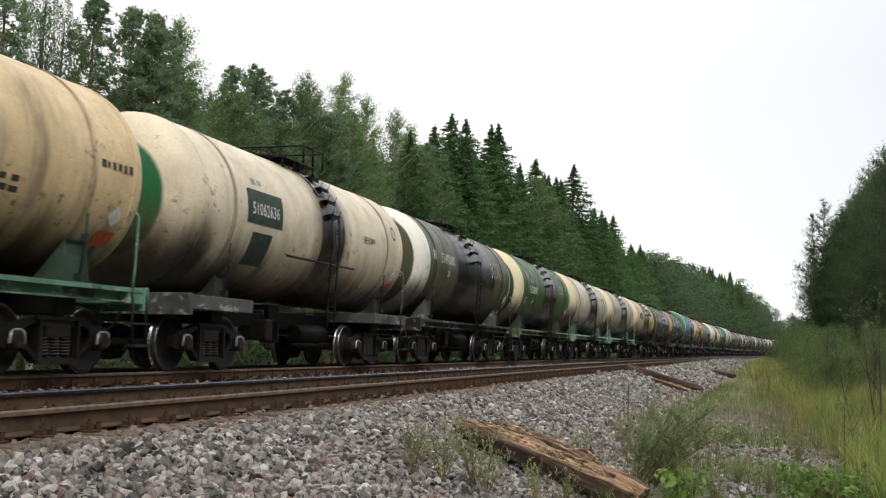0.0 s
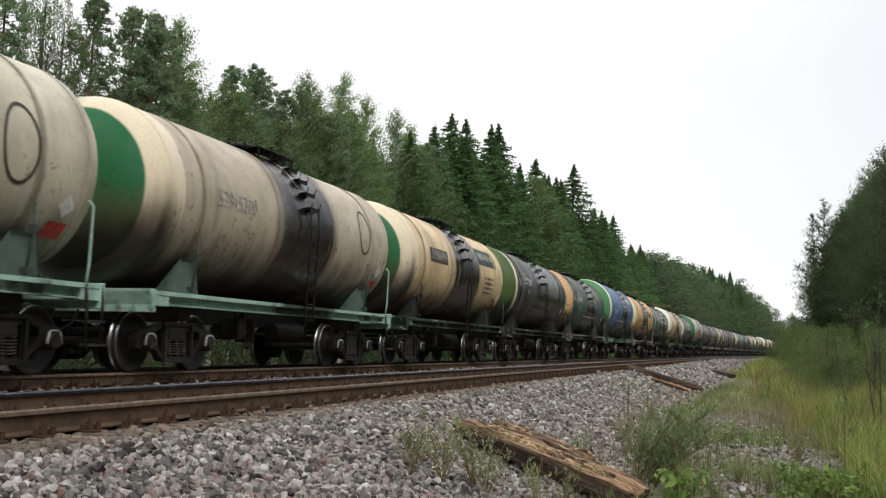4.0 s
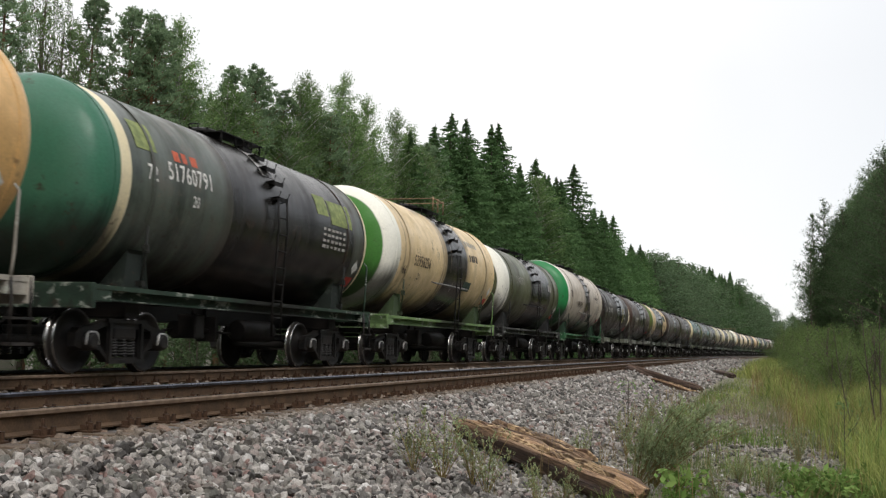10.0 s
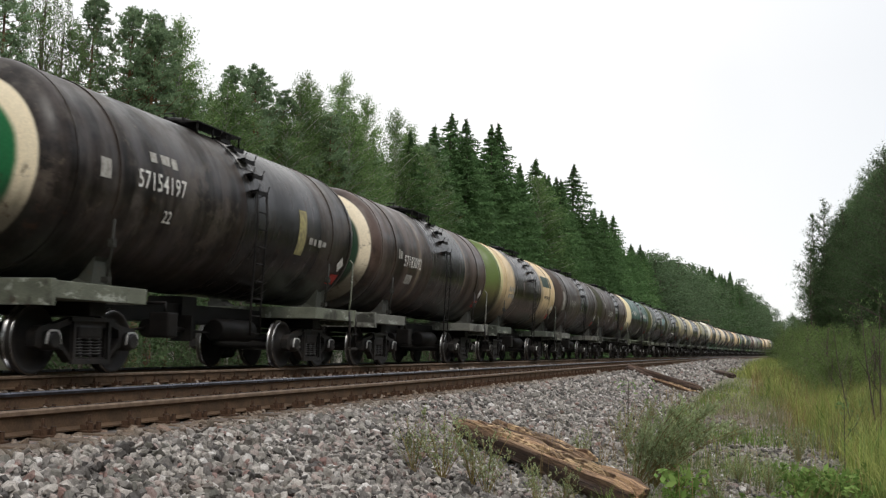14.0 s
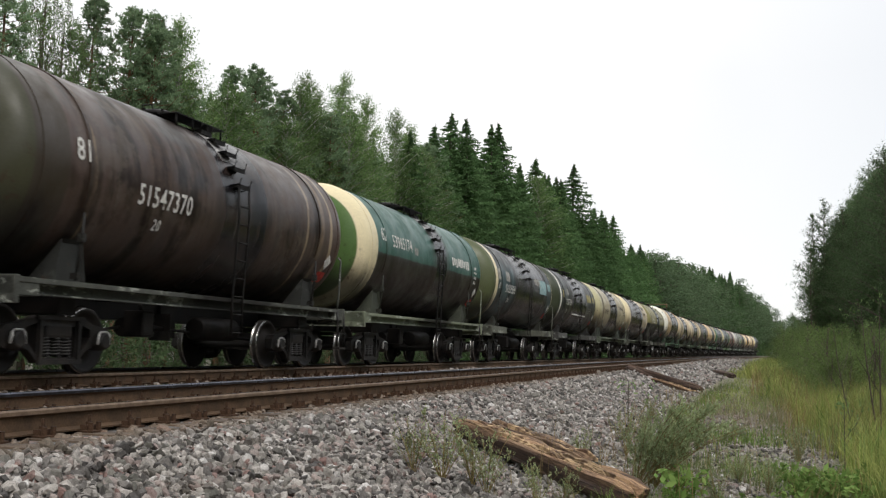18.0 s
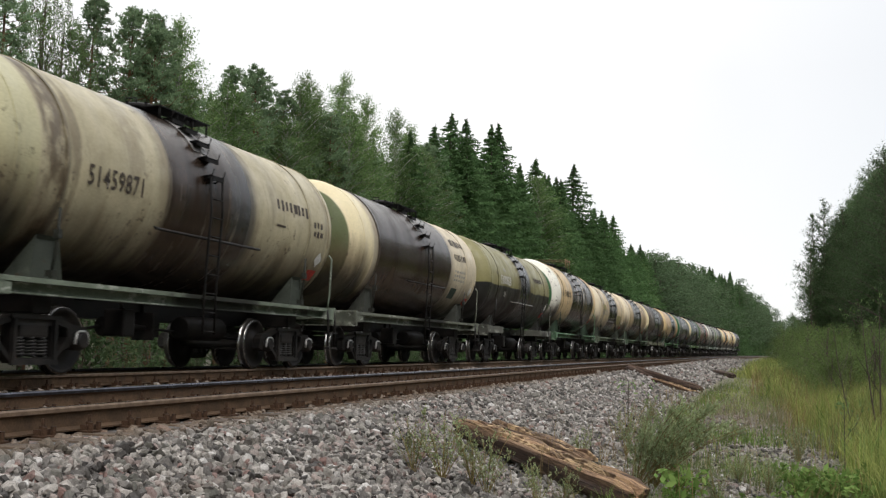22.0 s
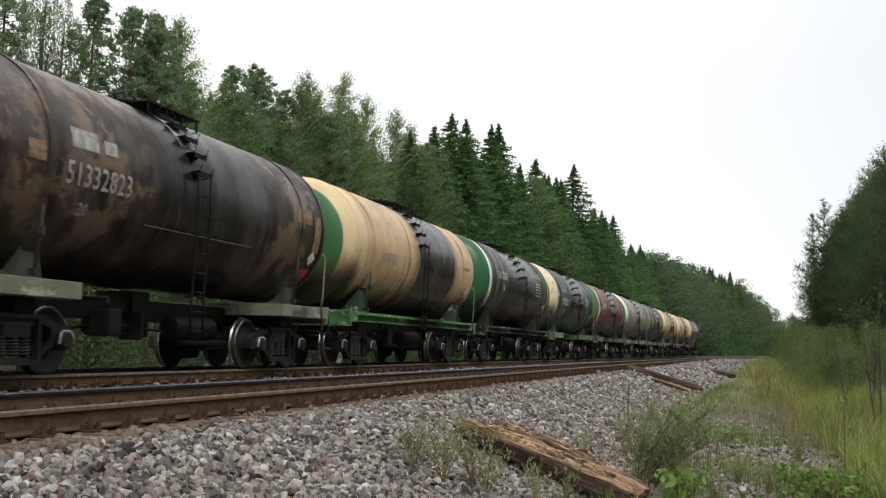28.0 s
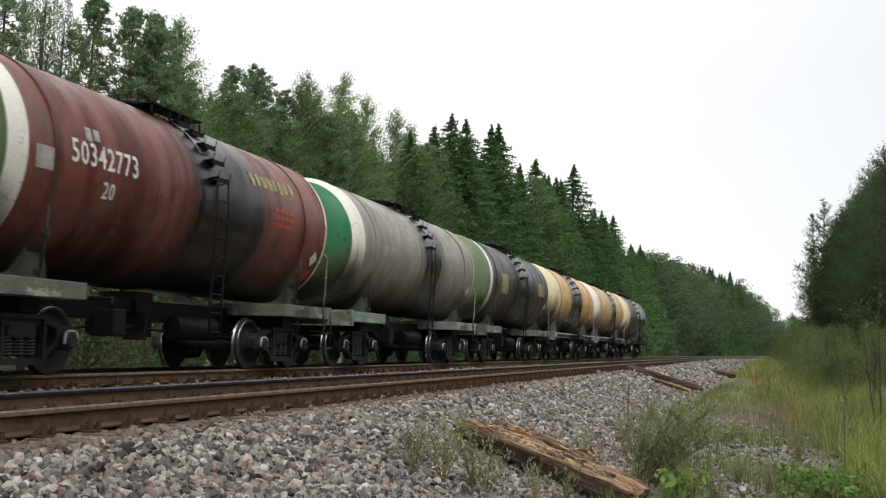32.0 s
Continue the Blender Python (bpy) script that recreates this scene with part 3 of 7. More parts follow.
def hoop(r, y, half, thick, a0, a1, n=40):
    """A flat strap round the tank from angle a0 to a1 (degrees, 90 is the top)."""
    bm = bmesh.new()
    prev = None
    for i in range(n + 1):
        a = radians(a0 + (a1 - a0) * i / n)
        ring = [bm.verts.new((q * math.cos(a), y + d, AXIS + q * math.sin(a))) for q, d in ((r, -half), (r + thick, -half), (r + thick, half), (r, half))]
        if prev:
            for j in range(4):
                bm.faces.new((prev[j], prev[(j + 1) % 4], ring[(j + 1) % 4], ring[j]))
        prev = ring
    return finish(bm, "strap")


def side_frame_mesh(side):
    """Cast side frame of a three-piece bogie with its window and axle jaws."""
    x0, x1 = (0.95, 1.09) if side > 0 else (-1.09, -0.95)
    half = [(0.0, 0.80), (0.42, 0.80), (0.78, 0.70), (1.10, 0.66), (1.20, 0.58), (1.20, 0.40), (1.06, 0.36), (1.02, 0.56), (0.80, 0.56), (0.76, 0.38), (0.62, 0.34), (0.42, 0.17), (0.0, 0.15)]
    outline = half + [(-y, z) for y, z in half[-2:0:-1]]
    holes = [[(-0.36, 0.66), (0.36, 0.66), (0.36, 0.24), (-0.36, 0.24)], [(0.455, 0.70), (0.70, 0.635), (0.71, 0.52), (0.62, 0.42), (0.46, 0.28)], [(-0.455, 0.70), (-0.70, 0.635), (-0.71, 0.52), (-0.62, 0.42), (-0.46, 0.28)]]
    bm = bmesh.new()
    extrude(bm, outline, x0, x1, holes)
    xo = x1 if side > 0 else x0
    for s in (-1, 1):
        box(bm, min(xo, xo + side * 0.04), max(xo, xo + side * 0.04), s * 0.41 - 0.03, s * 0.41 + 0.03, 0.20, 0.76)
    box(bm, min(xo, xo + side * 0.05), max(xo, xo + side * 0.05), -0.46, 0.46, 0.15, 0.215)
    box(bm, min(xo, xo + side * 0.05), max(xo, xo + side * 0.05), -0.5, 0.5, 0.745, 0.80)
    return finish(bm, "side_frame", M["cast"])


def spring_mesh(side):
    bm = bmesh.new()
    for dy in (-0.23, 0.0, 0.23):
        pts = [(side * (1.02 + 0.075 * math.cos(t)), dy + 0.075 * math.sin(t), 0.25 + 0.25 * t / 37.7) for t in np.linspace(0, 37.7, 49)]
        tube(bm, pts, 0.016, 5)
    return finish(bm, "spring", M["spring"])


def axle_box_mesh(side):
    bm = bmesh.new()
    lathe(bm, [(0.92, 0.14), (1.14, 0.14), (1.16, 0.12), (1.20, 0.115), (1.21, 0.09)], 20, "x")
    if side < 0:
        for v in bm.verts:
            v.co.x *= -1
    return finish(bm, "axle_box", M["cast"])


def cap_mesh(side):
    """Bright worn lip over an axle box."""
    bm = bmesh.new()
    tube(bm, [(side * 1.17, 0.15, -0.05), (side * 1.17, 0.12, 0.10), (side * 1.17, 0.07, 0.125), (side * 1.17, -0.07, 0.125), (side * 1.17, -0.12, 0.10), (side * 1.17, -0.15, -0.05)], 0.018, 5)
    return finish(bm, "wear_lip", M["lip"])


def wheelset_mesh():
    bm = bmesh.new()
    lathe(bm, [(-1.1, 0.065), (-0.85, 0.075), (0.85, 0.075), (1.1, 0.065)], 16, "x")
    for s in (-1, 1):
        prof = [(0.72, 0.10), (0.72, 0.16), (0.745, 0.20), (0.75, 0.38), (0.728, 0.41), (0.728, 0.485), (0.735, 0.502), (0.752, 0.502), (0.765, 0.478), (0.80, 0.474), (0.846, 0.471), (0.858, 0.460), (0.858, 0.41), (0.80, 0.385), (0.79, 0.22), (0.86, 0.16), (0.86, 0.10)]
        at = len(bm.faces)
        lathe(bm, [(a * s, r) for a, r in prof], 48, "x")
        bm.faces.ensure_lookup_table()
        for f in bm.faces[at:]:
            c = f.calc_center_median()
            rad = math.hypot(c.y, c.z)
            if rad > 0.488 or (abs(c.x) > 0.848 and rad > 0.462):
                f.material_index = 1
            elif rad > 0.455:
                f.material_index = 2
    return finish(bm, "wheelset", M["wheel"], M["tread"], M["tyre"])


def bolster_mesh():
    bm = bmesh.new()
    box(bm, -1.10, 1.10, -0.29, 0.29, 0.50, 0.70, 0.04)
    lathe_at(bm, (0, 0, 0.72), 0.2, 0.08, 20)
    for y in (-0.55, 0.55):
        box(bm, -0.75, 0.75, y - 0.04, y + 0.04, 0.36, 0.44)
    return finish(bm, "bogie", M["cast"])


SHARED = {}


def shared(key, make):
    if key not in SHARED:
        SHARED[key] = make()
    return SHARED[key]


WHEELSETS = {"front": [], "back": []}


def add_bogie(car, y):
    b = hang("bogie", shared("bogie", bolster_mesh), car, "grimy cast steel bogie", pose(0, y, 0))
    for side in (-1, 1):
        hang("side_frame", shared(("sf", side), lambda: side_frame_mesh(side)), b)
        hang("spring_nest", shared(("sp", side), lambda: spring_mesh(side)), b)
        for dy in (-0.925, 0.925):
            hang("axle_box", shared(("ab", side), lambda: axle_box_mesh(side)), b, at=pose(0, dy, 0.475))
            if side > 0:
                hang("wear_lip", shared("lip", lambda: cap_mesh(1)), b, "bright worn steel lip", pose(0, dy, 0.475))
    for where, dy in (("front", -0.925), ("back", 0.925)):
        WHEELSETS[where].append(hang("wheelset", shared("ws", wheelset_mesh), b, "steel wheel pair with bright rims", pose(0, dy, 0.475)))


def sill_mesh(full):
    """Side sills (full length, or short end platforms) at the near and the far side are separate parts; this is one of them."""
    bm = bmesh.new()
    prof = ((1.30, 1.04), (1.44, 1.04), (1.44, 1.06), (1.345, 1.06), (1.345, 1.185), (1.51, 1.185), (1.51, 1.25), (1.30, 1.25))
    ends = [[bm.verts.new((x, y, z)) for x, z in prof] for y in (-5.30, 5.30)]
    for k in range(8):
        bm.faces.new((ends[0][k], ends[0][(k + 1) % 8], ends[1][(k + 1) % 8], ends[1][k]))
    bm.faces.new(ends[0][::-1])
    bm.faces.new(ends[1])
    return finish(bm, "side_sill")


def end_deck_mesh(sign, full):
    bm = bmesh.new()
    y0, y1 = sorted((sign * 5.40, sign * (4.9 if full else 3.15)))
    box(bm, -1.50, 1.50, y0, y1, 1.02, 1.25, 0.012)
    ya, yb = sorted((sign * 5.40, sign * 5.30))
    box(bm, -1.52, 1.52, ya, yb, 0.92, 1.27, 0.01)
    return finish(bm, "end_deck")


def centre_sill_mesh():
    bm = bmesh.new()
    box(bm, -0.28, 0.28, -5.35, 5.35, 0.82, 1.16, 0.01)
    for y in (-3.9, 3.9):
        box(bm, -1.2, 1.2, y - 0.2, y + 0.2, 0.82, 1.10, 0.02)
    return finish(bm, "centre_sill")


def saddle_mesh(y, full, side):
    """Bearer under the tank: a plate block that narrows towards the barrel."""
    w = 0.34 if full else 0.26
    top = 1.84 if full else 1.66
    bm = bmesh.new()
    lo = [bm.verts.new((side * x, y + a, 1.24)) for x, a in ((0.80, -w), (1.26, -w), (1.26, w), (0.80, w))]
    hi = [bm.verts.new((side * x, y + a, z)) for x, a, z in ((0.98, -w * 0.6, top - 0.3), (1.24, -w * 0.6, top), (1.24, w * 0.75, top), (0.98, w * 0.75, top - 0.3))]
    for i in range(4):
        bm.faces.new((lo[i], lo[(i + 1) % 4], hi[(i + 1) % 4], hi[i]))
    bm.faces.new(lo[::-1])
    bm.faces.new(hi)
    face = max(bm.faces, key=lambda f: side * f.calc_center_median().x)
    bmesh.ops.recalc_face_normals(bm, faces=bm.faces[:])
    bmesh.ops.inset_region(bm, faces=[face], thickness=0.05, depth=-0.05)
    return finish(bm, "saddle")


def coupler_mesh(sign):
    bm = bmesh.new()
    y0, y1 = sorted((sign * 5.4, sign * 5.85))
    box(bm, -0.08, 0.08, y0, y1, 0.96, 1.13, 0.02)
    y0, y1 = sorted((sign * 5.75, sign * 6.00))
    box(bm, -0.22, 0.12, y0, y1, 0.90, 1.18, 0.04)
    pts = [(0.25, sign * 5.4, 0.95), (0.28, sign * 5.6, 0.72), (0.26, sign * 5.85, 0.62), (0.22, sign * 6.01, 0.60)]
    tube(bm, pts, 0.022, 6)
    return finish(bm, "coupler", M["black"])


def hatch_mesh():
    bm = bmesh.new()
    lathe(bm, [(AXIS + R0 - 0.08, 0.36), (AXIS + R0 + 0.06, 0.36), (AXIS + R0 + 0.07, 0.42), (AXIS + R0 + 0.12, 0.42), (AXIS + R0 + 0.19, 0.22)], 24, "z")
    for a in range(8):
        lathe_at(bm, (0.40 * math.cos(a * 0.785), 0.40 * math.sin(a * 0.785), AXIS + R0 + 0.04), 0.03, 0.12, 6)
    tube(bm, [(-0.1, -0.3, AXIS + R0 + 0.1), (-0.1, -0.3, AXIS + R0 + 0.24), (0.1, -0.3, AXIS + R0 + 0.24), (0.1, -0.3, AXIS + R0 + 0.1)], 0.015, 6)
    return finish(bm, "hatch", M["black"])


def top_deck_mesh(side, r):
    """Chequer-plate walkway beside the hatch, on brackets."""
    bm = bmesh.new()
    z = AXIS + r + 0.0
    x0, x1 = sorted((side * 0.44, side * 0.82))
    box(bm, x0, x1, -0.70, 0.95, z - 0.02, z)
    for y in (-0.65, -0.1, 0.4, 0.9):
        tube(bm, [(side * 0.78, y, AXIS + math.sqrt(r * r - 0.78 ** 2) - 0.02), (side * 0.78, y, z + 0.01)], 0.02, 5)
    return finish(bm, "walkway", M["black"])


def guard_rail_mesh(r):
    bm = bmesh.new()
    z = AXIS + r + 0.02
    for x in (-0.84, 0.84):
        for y in (0.25, 0.75, 1.3):
            tube(bm, [(x, y, z), (x, y, z + 0.42)], 0.024, 6)
        tube(bm, [(x, 0.25, z + 0.37), (x, 1.3, z + 0.37)], 0.02, 6)
    for y in (0.25, 1.3):
        tube(bm, [(-0.84, y, z + 0.37), (0.84, y, z + 0.37)], 0.018, 6)
    return finish(bm, "guard_rail")


def step_mesh(r, a):
    """One box step on the shoulder of the tank."""
    bm = bmesh.new()
    c, s = math.cos(a), math.sin(a)
    px, pz = r * c, AXIS + r * s
    for y in (0.12, 0.50):
        tube(bm, [(px * 1.0, y, pz), (px + 0.16, y, pz + 0.02), (px + 0.16 + 0.03, y, pz + 0.12)], 0.015, 5)
    box(bm, px - 0.02, px + 0.17, 0.12, 0.50, pz - 0.012, pz + 0.012)
    box(bm, px + 0.14, px + 0.17, 0.12, 0.50, pz - 0.06, pz + 0.012)
    return finish(bm, "step", M["black"])


def ladder_rail_mesh(r, full):
    bm = bmesh.new()
    bot = 0.62
    for y in (0.12, 0.50):
        pts = [(r + 0.10, y, AXIS + 0.35), (r + 0.13, y, AXIS - 0.2), (r + 0.10, y, AXIS - 0.7), (r + 0.06, y, 1.25), (r + 0.06, y, bot)]
        tube(bm, pts, 0.02, 6)
        tube(bm, [(r * math.cos(0.2) - 0.01, y, AXIS + r * math.sin(0.2)), (r + 0.10, y, AXIS + 0.35)], 0.015, 5)
        tube(bm, [(1.45, y, 1.2), (r + 0.06, y, 1.2)], 0.015, 5)
    return finish(bm, "ladder", M["black"])


def rung_mesh():
    bm = bmesh.new()
    tube(bm, [(0, 0.11, 0), (0, 0.51, 0)], 0.014, 5)
    return finish(bm, "rung", M["black"])


def stirrup_mesh():
    """Shunter's corner step hanging from the sill, and its tall hand bar."""
    bm = bmesh.new()
    for y in (4.98, 5.34):
        tube(bm, [(1.50, y, 1.25), (1.53, y, 1.0), (1.53, y, 0.46)], 0.022, 6)
    box(bm, 1.44, 1.58, 4.96, 5.38, 0.40, 0.44)
    box(bm, 1.44, 1.58, 4.96, 5.38, 0.72, 0.75)
    return finish(bm, "corner_step")


def hand_bar_mesh():
    bm = bmesh.new()
    tube(bm, [(1.50, 4.98, 1.2), (1.54, 4.97, 1.5), (1.57, 4.96, 2.28), (1.50, 4.96, 2.36)], 0.02, 6)
    return finish(bm, "hand_bar")


def tie_rod_mesh():
    """Screwed rod that pulls a strap down to the frame."""
    bm = bmesh.new()
    a = radians(-24)
    tube(bm, [(1.56 * math.cos(a), 0, AXIS + 1.56 * math.sin(a)), (1.40, 0, 1.75), (1.33, 0, 1.28)], 0.02, 6)
    box(bm, 1.28, 1.39, -0.05, 0.05, 1.30, 1.38)
    box(bm, 1.36, 1.45, -0.035, 0.035, 1.80, 1.92)
    return finish(bm, "tie_rod")


def brake_mesh():
    bm = bmesh.new()
    rings = [(-0.75, 0.17), (-0.72, 0.21), (0.55, 0.21), (0.58, 0.17)]
    lathe(bm, rings, 18, "y")
    for v in bm.verts:
        v.co += Vector((0.62, 1.3, 0.72))
    return finish(bm, "air_reservoir", M["black"])


def rigging_mesh():
    bm = bmesh.new()
    lathe(bm, [(-0.3, 0.15), (0.3, 0.15), (0.32, 0.08), (0.9, 0.03)], 16, "y")
    for v in bm.verts:
        v.co += Vector((0.55, -1.3, 0.70))
    tube(bm, [(0.5, -0.4, 0.70), (0.5, 3.0, 0.55)], 0.025, 6)
    tube(bm, [(0.5, -1.6, 0.70), (0.5, -3.0, 0.55)], 0.025, 6)
    box(bm, 0.3, 0.7, -0.42, -0.36, 0.5, 0.95)
    box(bm, -0.35, 0.35, -0.15, 0.35, 0.55, 1.3)
    box(bm, 0.9, 1.25, -2.1, -1.8, 0.55, 0.95, 0.03)
    tube(bm, [(1.1, -1.95, 0.95), (1.1, -1.95, 1.1), (0.3, -1.95, 1.1)], 0.03, 6)
    return finish(bm, "brake_gear", M["black"])


def side_bar_mesh(r):
    bm = bmesh.new()
    a = -0.42
    x, z = (r + 0.10) * math.cos(a), AXIS + (r + 0.10) * math.sin(a)
    tube(bm, [(x, -1.7, z), (x, 1.8, z)], 0.025, 6)
    for y in (-1.6, 0.0, 1.7):
        tube(bm, [(x, y, z), (r * math.cos(a) - 0.02, y, AXIS + r * math.sin(a))], 0.015, 5)
    return finish(bm, "side_bar")


CARS = []


def tank_car(i, spec):
    r = spec.get("r", R0)
    full = spec["frame"] == "A"
    car = new("tank_car")
    tagged(car, spec["label"], "tank car", "tank cars of the train")
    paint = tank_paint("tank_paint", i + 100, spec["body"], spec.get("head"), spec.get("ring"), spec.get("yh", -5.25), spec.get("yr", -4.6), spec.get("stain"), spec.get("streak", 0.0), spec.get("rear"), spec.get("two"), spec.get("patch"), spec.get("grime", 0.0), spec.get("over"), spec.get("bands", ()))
    fp = shared(("frame", spec["sill"]), lambda: plain_paint("frame_paint", spec["sill"]))

    def with_paint(key, make, m):
        me = shared(key, make).copy()
        me.materials.clear()
        me.materials.append(m)
        return me

    lift = pose(0, 0, spec.get("up", 0.0))
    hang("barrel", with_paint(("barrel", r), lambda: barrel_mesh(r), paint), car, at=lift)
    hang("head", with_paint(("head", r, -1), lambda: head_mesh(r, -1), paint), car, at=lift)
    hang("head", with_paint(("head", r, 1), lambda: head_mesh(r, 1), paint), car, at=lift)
    for y in (-3.95, 3.95):
        hang("strap", with_paint(("strap", r, y), lambda: hoop(r, y, 0.035, 0.018, -22, 202), paint), car, at=lift)
    for y in (-4.94, 4.94):
        hang("weld_rim", with_paint(("weld", r, y), lambda: hoop(r, y, 0.03, 0.012, -80, 260, 56), paint), car, at=lift)
    # frame
    key = ("fm", spec["sill"], full)
    if full:
        me = shared((key, "sill"), lambda: with_paint(("sillbase",), lambda: sill_mesh(True), fp))
        hang("side_sill", me, car)
        hang("side_sill", me, car, at=pose(0, 0, 0, 0, 0, 180))
    for sign in (-1, 1):
        hang("end_deck", shared((key, "deck", sign), lambda: with_paint(("deck", sign, full), lambda: end_deck_mesh(sign, full), fp)), car)
        sc = spec.get("saddle", tuple(0.24 * q + 0.008 for q in spec["sill"][:3]) + (1,))
        for side in (-1, 1):
            hang("saddle", shared((sc, "saddle", sign, side, full), lambda: with_paint(("saddle", sign, side, full), lambda: saddle_mesh(sign * 3.95, full, side), shared(("frame", sc), lambda: plain_paint("saddle_paint", sc, 0.05)))), car)
        hang("coupler", shared(("coupler", sign), lambda: coupler_mesh(sign)), car, "black automatic coupler with a brake hose")
    for y in (-3.95, 3.95):
        for side in (0, 180):
            hang("tie_rod", shared((key, "rod"), lambda: with_paint("rodbase", tie_rod_mesh, fp)), car, at=pose(0, y, 0, 0, 0, side))
    hang("centre_sill", shared("csill", lambda: with_paint("csillbase", centre_sill_mesh, M["black"])), car)
    for y in (-3.9, 3.9):
        add_bogie(car, y)
    hang("corner_step", shared("cstep", lambda: with_paint("stepbase", stirrup_mesh, M["cast"])), car)
    hang("hand_bar", shared((key, "bar"), lambda: with_paint("barbase", hand_bar_mesh, fp)), car)
    hang("air_reservoir", shared("air", brake_mesh), car)
    hang("brake_gear", shared("gear", rigging_mesh), car)
    # top gear
    hang("hatch", shared("hatch", hatch_mesh), car, at=pose(0, 0, r - R0 + spec.get("up", 0.0)))
    for side in (-1, 1):
        hang("walkway", shared(("walk", side, r), lambda: top_deck_mesh(side, r)), car, at=lift)
    if spec.get("rails"):
        hang("guard_rail", shared(("guard", r, spec["rails"]), lambda: with_paint(("guardbase", r), lambda: guard_rail_mesh(r), M[spec["rails"]])), car, at=lift)
    lad_y = spec.get("lad", 0.0)
    high = pose(0, lad_y, spec.get("up", 0.0))
    # wear by the steps, its pale tone also painting the shoulder's sheen
    hang("worn_strip", shared(("worn", r), lambda: patch_mesh([(0.06, 0.56, 0.55 * r, 1.15 * r)], r + 0.003, M["worn"])), car, "worn grey strip under the steps, lightened for sky sheen", high)
    for q in range(5):
        a = radians(64 - 12.5 * q)
        hang("step", shared(("stp", r, q), lambda: step_mesh(r, a)), car, at=high)
    lad = hang("ladder", shared(("lad", r), lambda: ladder_rail_mesh(r, full)), car, at=pose(0, lad_y, 0))
    for q in range(8):
        z = 0.66 + 0.31 * q
        x = float(np.interp(z, (0.6, 1.25, AXIS - 0.7, AXIS - 0.2, AXIS + 0.35), (r + 0.06, r + 0.06, r + 0.10, r + 0.13, r + 0.10)))
        hang("rung", shared("rung", rung_mesh), lad, at=pose(x, 0, z))
    if spec.get("bar"):
        hang("side_bar", shared(("sbar", r, spec["bar"]), lambda: with_paint(("sbarbase", r), lambda: side_bar_mesh(r), M[spec["bar"]])), car, at=lift)
    # lettering and marks
    hang("hazard_diamond", shared(("dia", r), lambda: diamond_mesh(4.62, -0.62, 0.17, r + 0.02, M["white"])), car, "white diamond hazard mark", lift)
    hang("hazard_plate", shared(("haz", r, spec.get("haz", "red")), lambda: patch_mesh([(4.40, 4.80, -1.12, -0.86)], r + 0.02, M[spec.get("haz", "red")])), car, "red hazard plate", lift)
    ink = M[spec.get("ink", "white")]
    for text, size, y, h in spec.get("text", ()):
        hang("lettering", lettering(text, size, y, h, r + 0.010, ink), car, "painted stencil characters", lift)
    for level, mark in enumerate(spec.get("marks", ())):
        kind, m = mark[0], M[mark[1]]
        if kind == "bars":
            for rect in mark[2]:
                hang("painted_panel", patch_mesh([rect], r + 0.003 + 0.0015 * level, m), car, at=lift)
        elif kind == "text":
            hang("lettering", lettering(*mark[2], r + 0.004, m), car, "word painted in stencil letters", lift)
        elif kind == "head":
            hang("painted_panel", head_bars_mesh(mark[2], r, m), car, "small print in pale paint", lift)
        elif kind == "ring":
            hang("painted_emblem", ellipse_ring(*mark[2], r + 0.003, m), car, "painted oval emblem", lift)
    CARS.append((i, car))


# ---- the cars, from the first to the last ----
CREAM, PALE, BEIGE, TAN = srgb(224, 198, 152), srgb(226, 212, 184), srgb(190, 176, 154), srgb(220, 176, 114)
WHITE_P, IVORY = srgb(236, 233, 220), srgb(228, 214, 176)
OIL, OIL2, BROWN, SOOT = srgb(13, 12, 12), srgb(24, 19, 17), srgb(50, 38, 32), srgb(36, 35, 34)
GREEN, LEAF, OLIVE, DOLIVE, FOREST = srgb(40, 104, 66), srgb(62, 96, 48), srgb(94, 104, 66), srgb(80, 82, 60), srgb(44, 66, 50)
MINT, MOSS, ASH, GREY, CHAR = srgb(156, 198, 174), srgb(112, 128, 92), srgb(120, 120, 110), srgb(90, 90, 86), srgb(58, 58, 56)
WIDE, NARROW = -5.34, -4.90


def bars(y, h, w, rows, n=5, height=0.10, gap=0.05):
    """Blurred small print as plain bars: rows of n blocks, centred on y, from h downwards."""
    out = []
    rng = random.Random(int(1000 * (y + 10 * h + w)))
    for k in range(rows):
        step = w / n
        for j in range(n):
            y0 = y - w / 2 + j * step
            top = h - k * (height + gap)
            out.append((y0, y0 + step * rng.uniform(0.5, 0.85), top - height * rng.uniform(0.75, 1.0), top - height * rng.uniform(0, 0.15)))
    return out


def spec(frame, sill, body, label, **more):
    return dict(frame=frame, sill=sill, body=body, label=label, **more)


def num(text, y=-2.8, h=0.06, size=0.46):
    return (text, 0.88 * size, y, h)


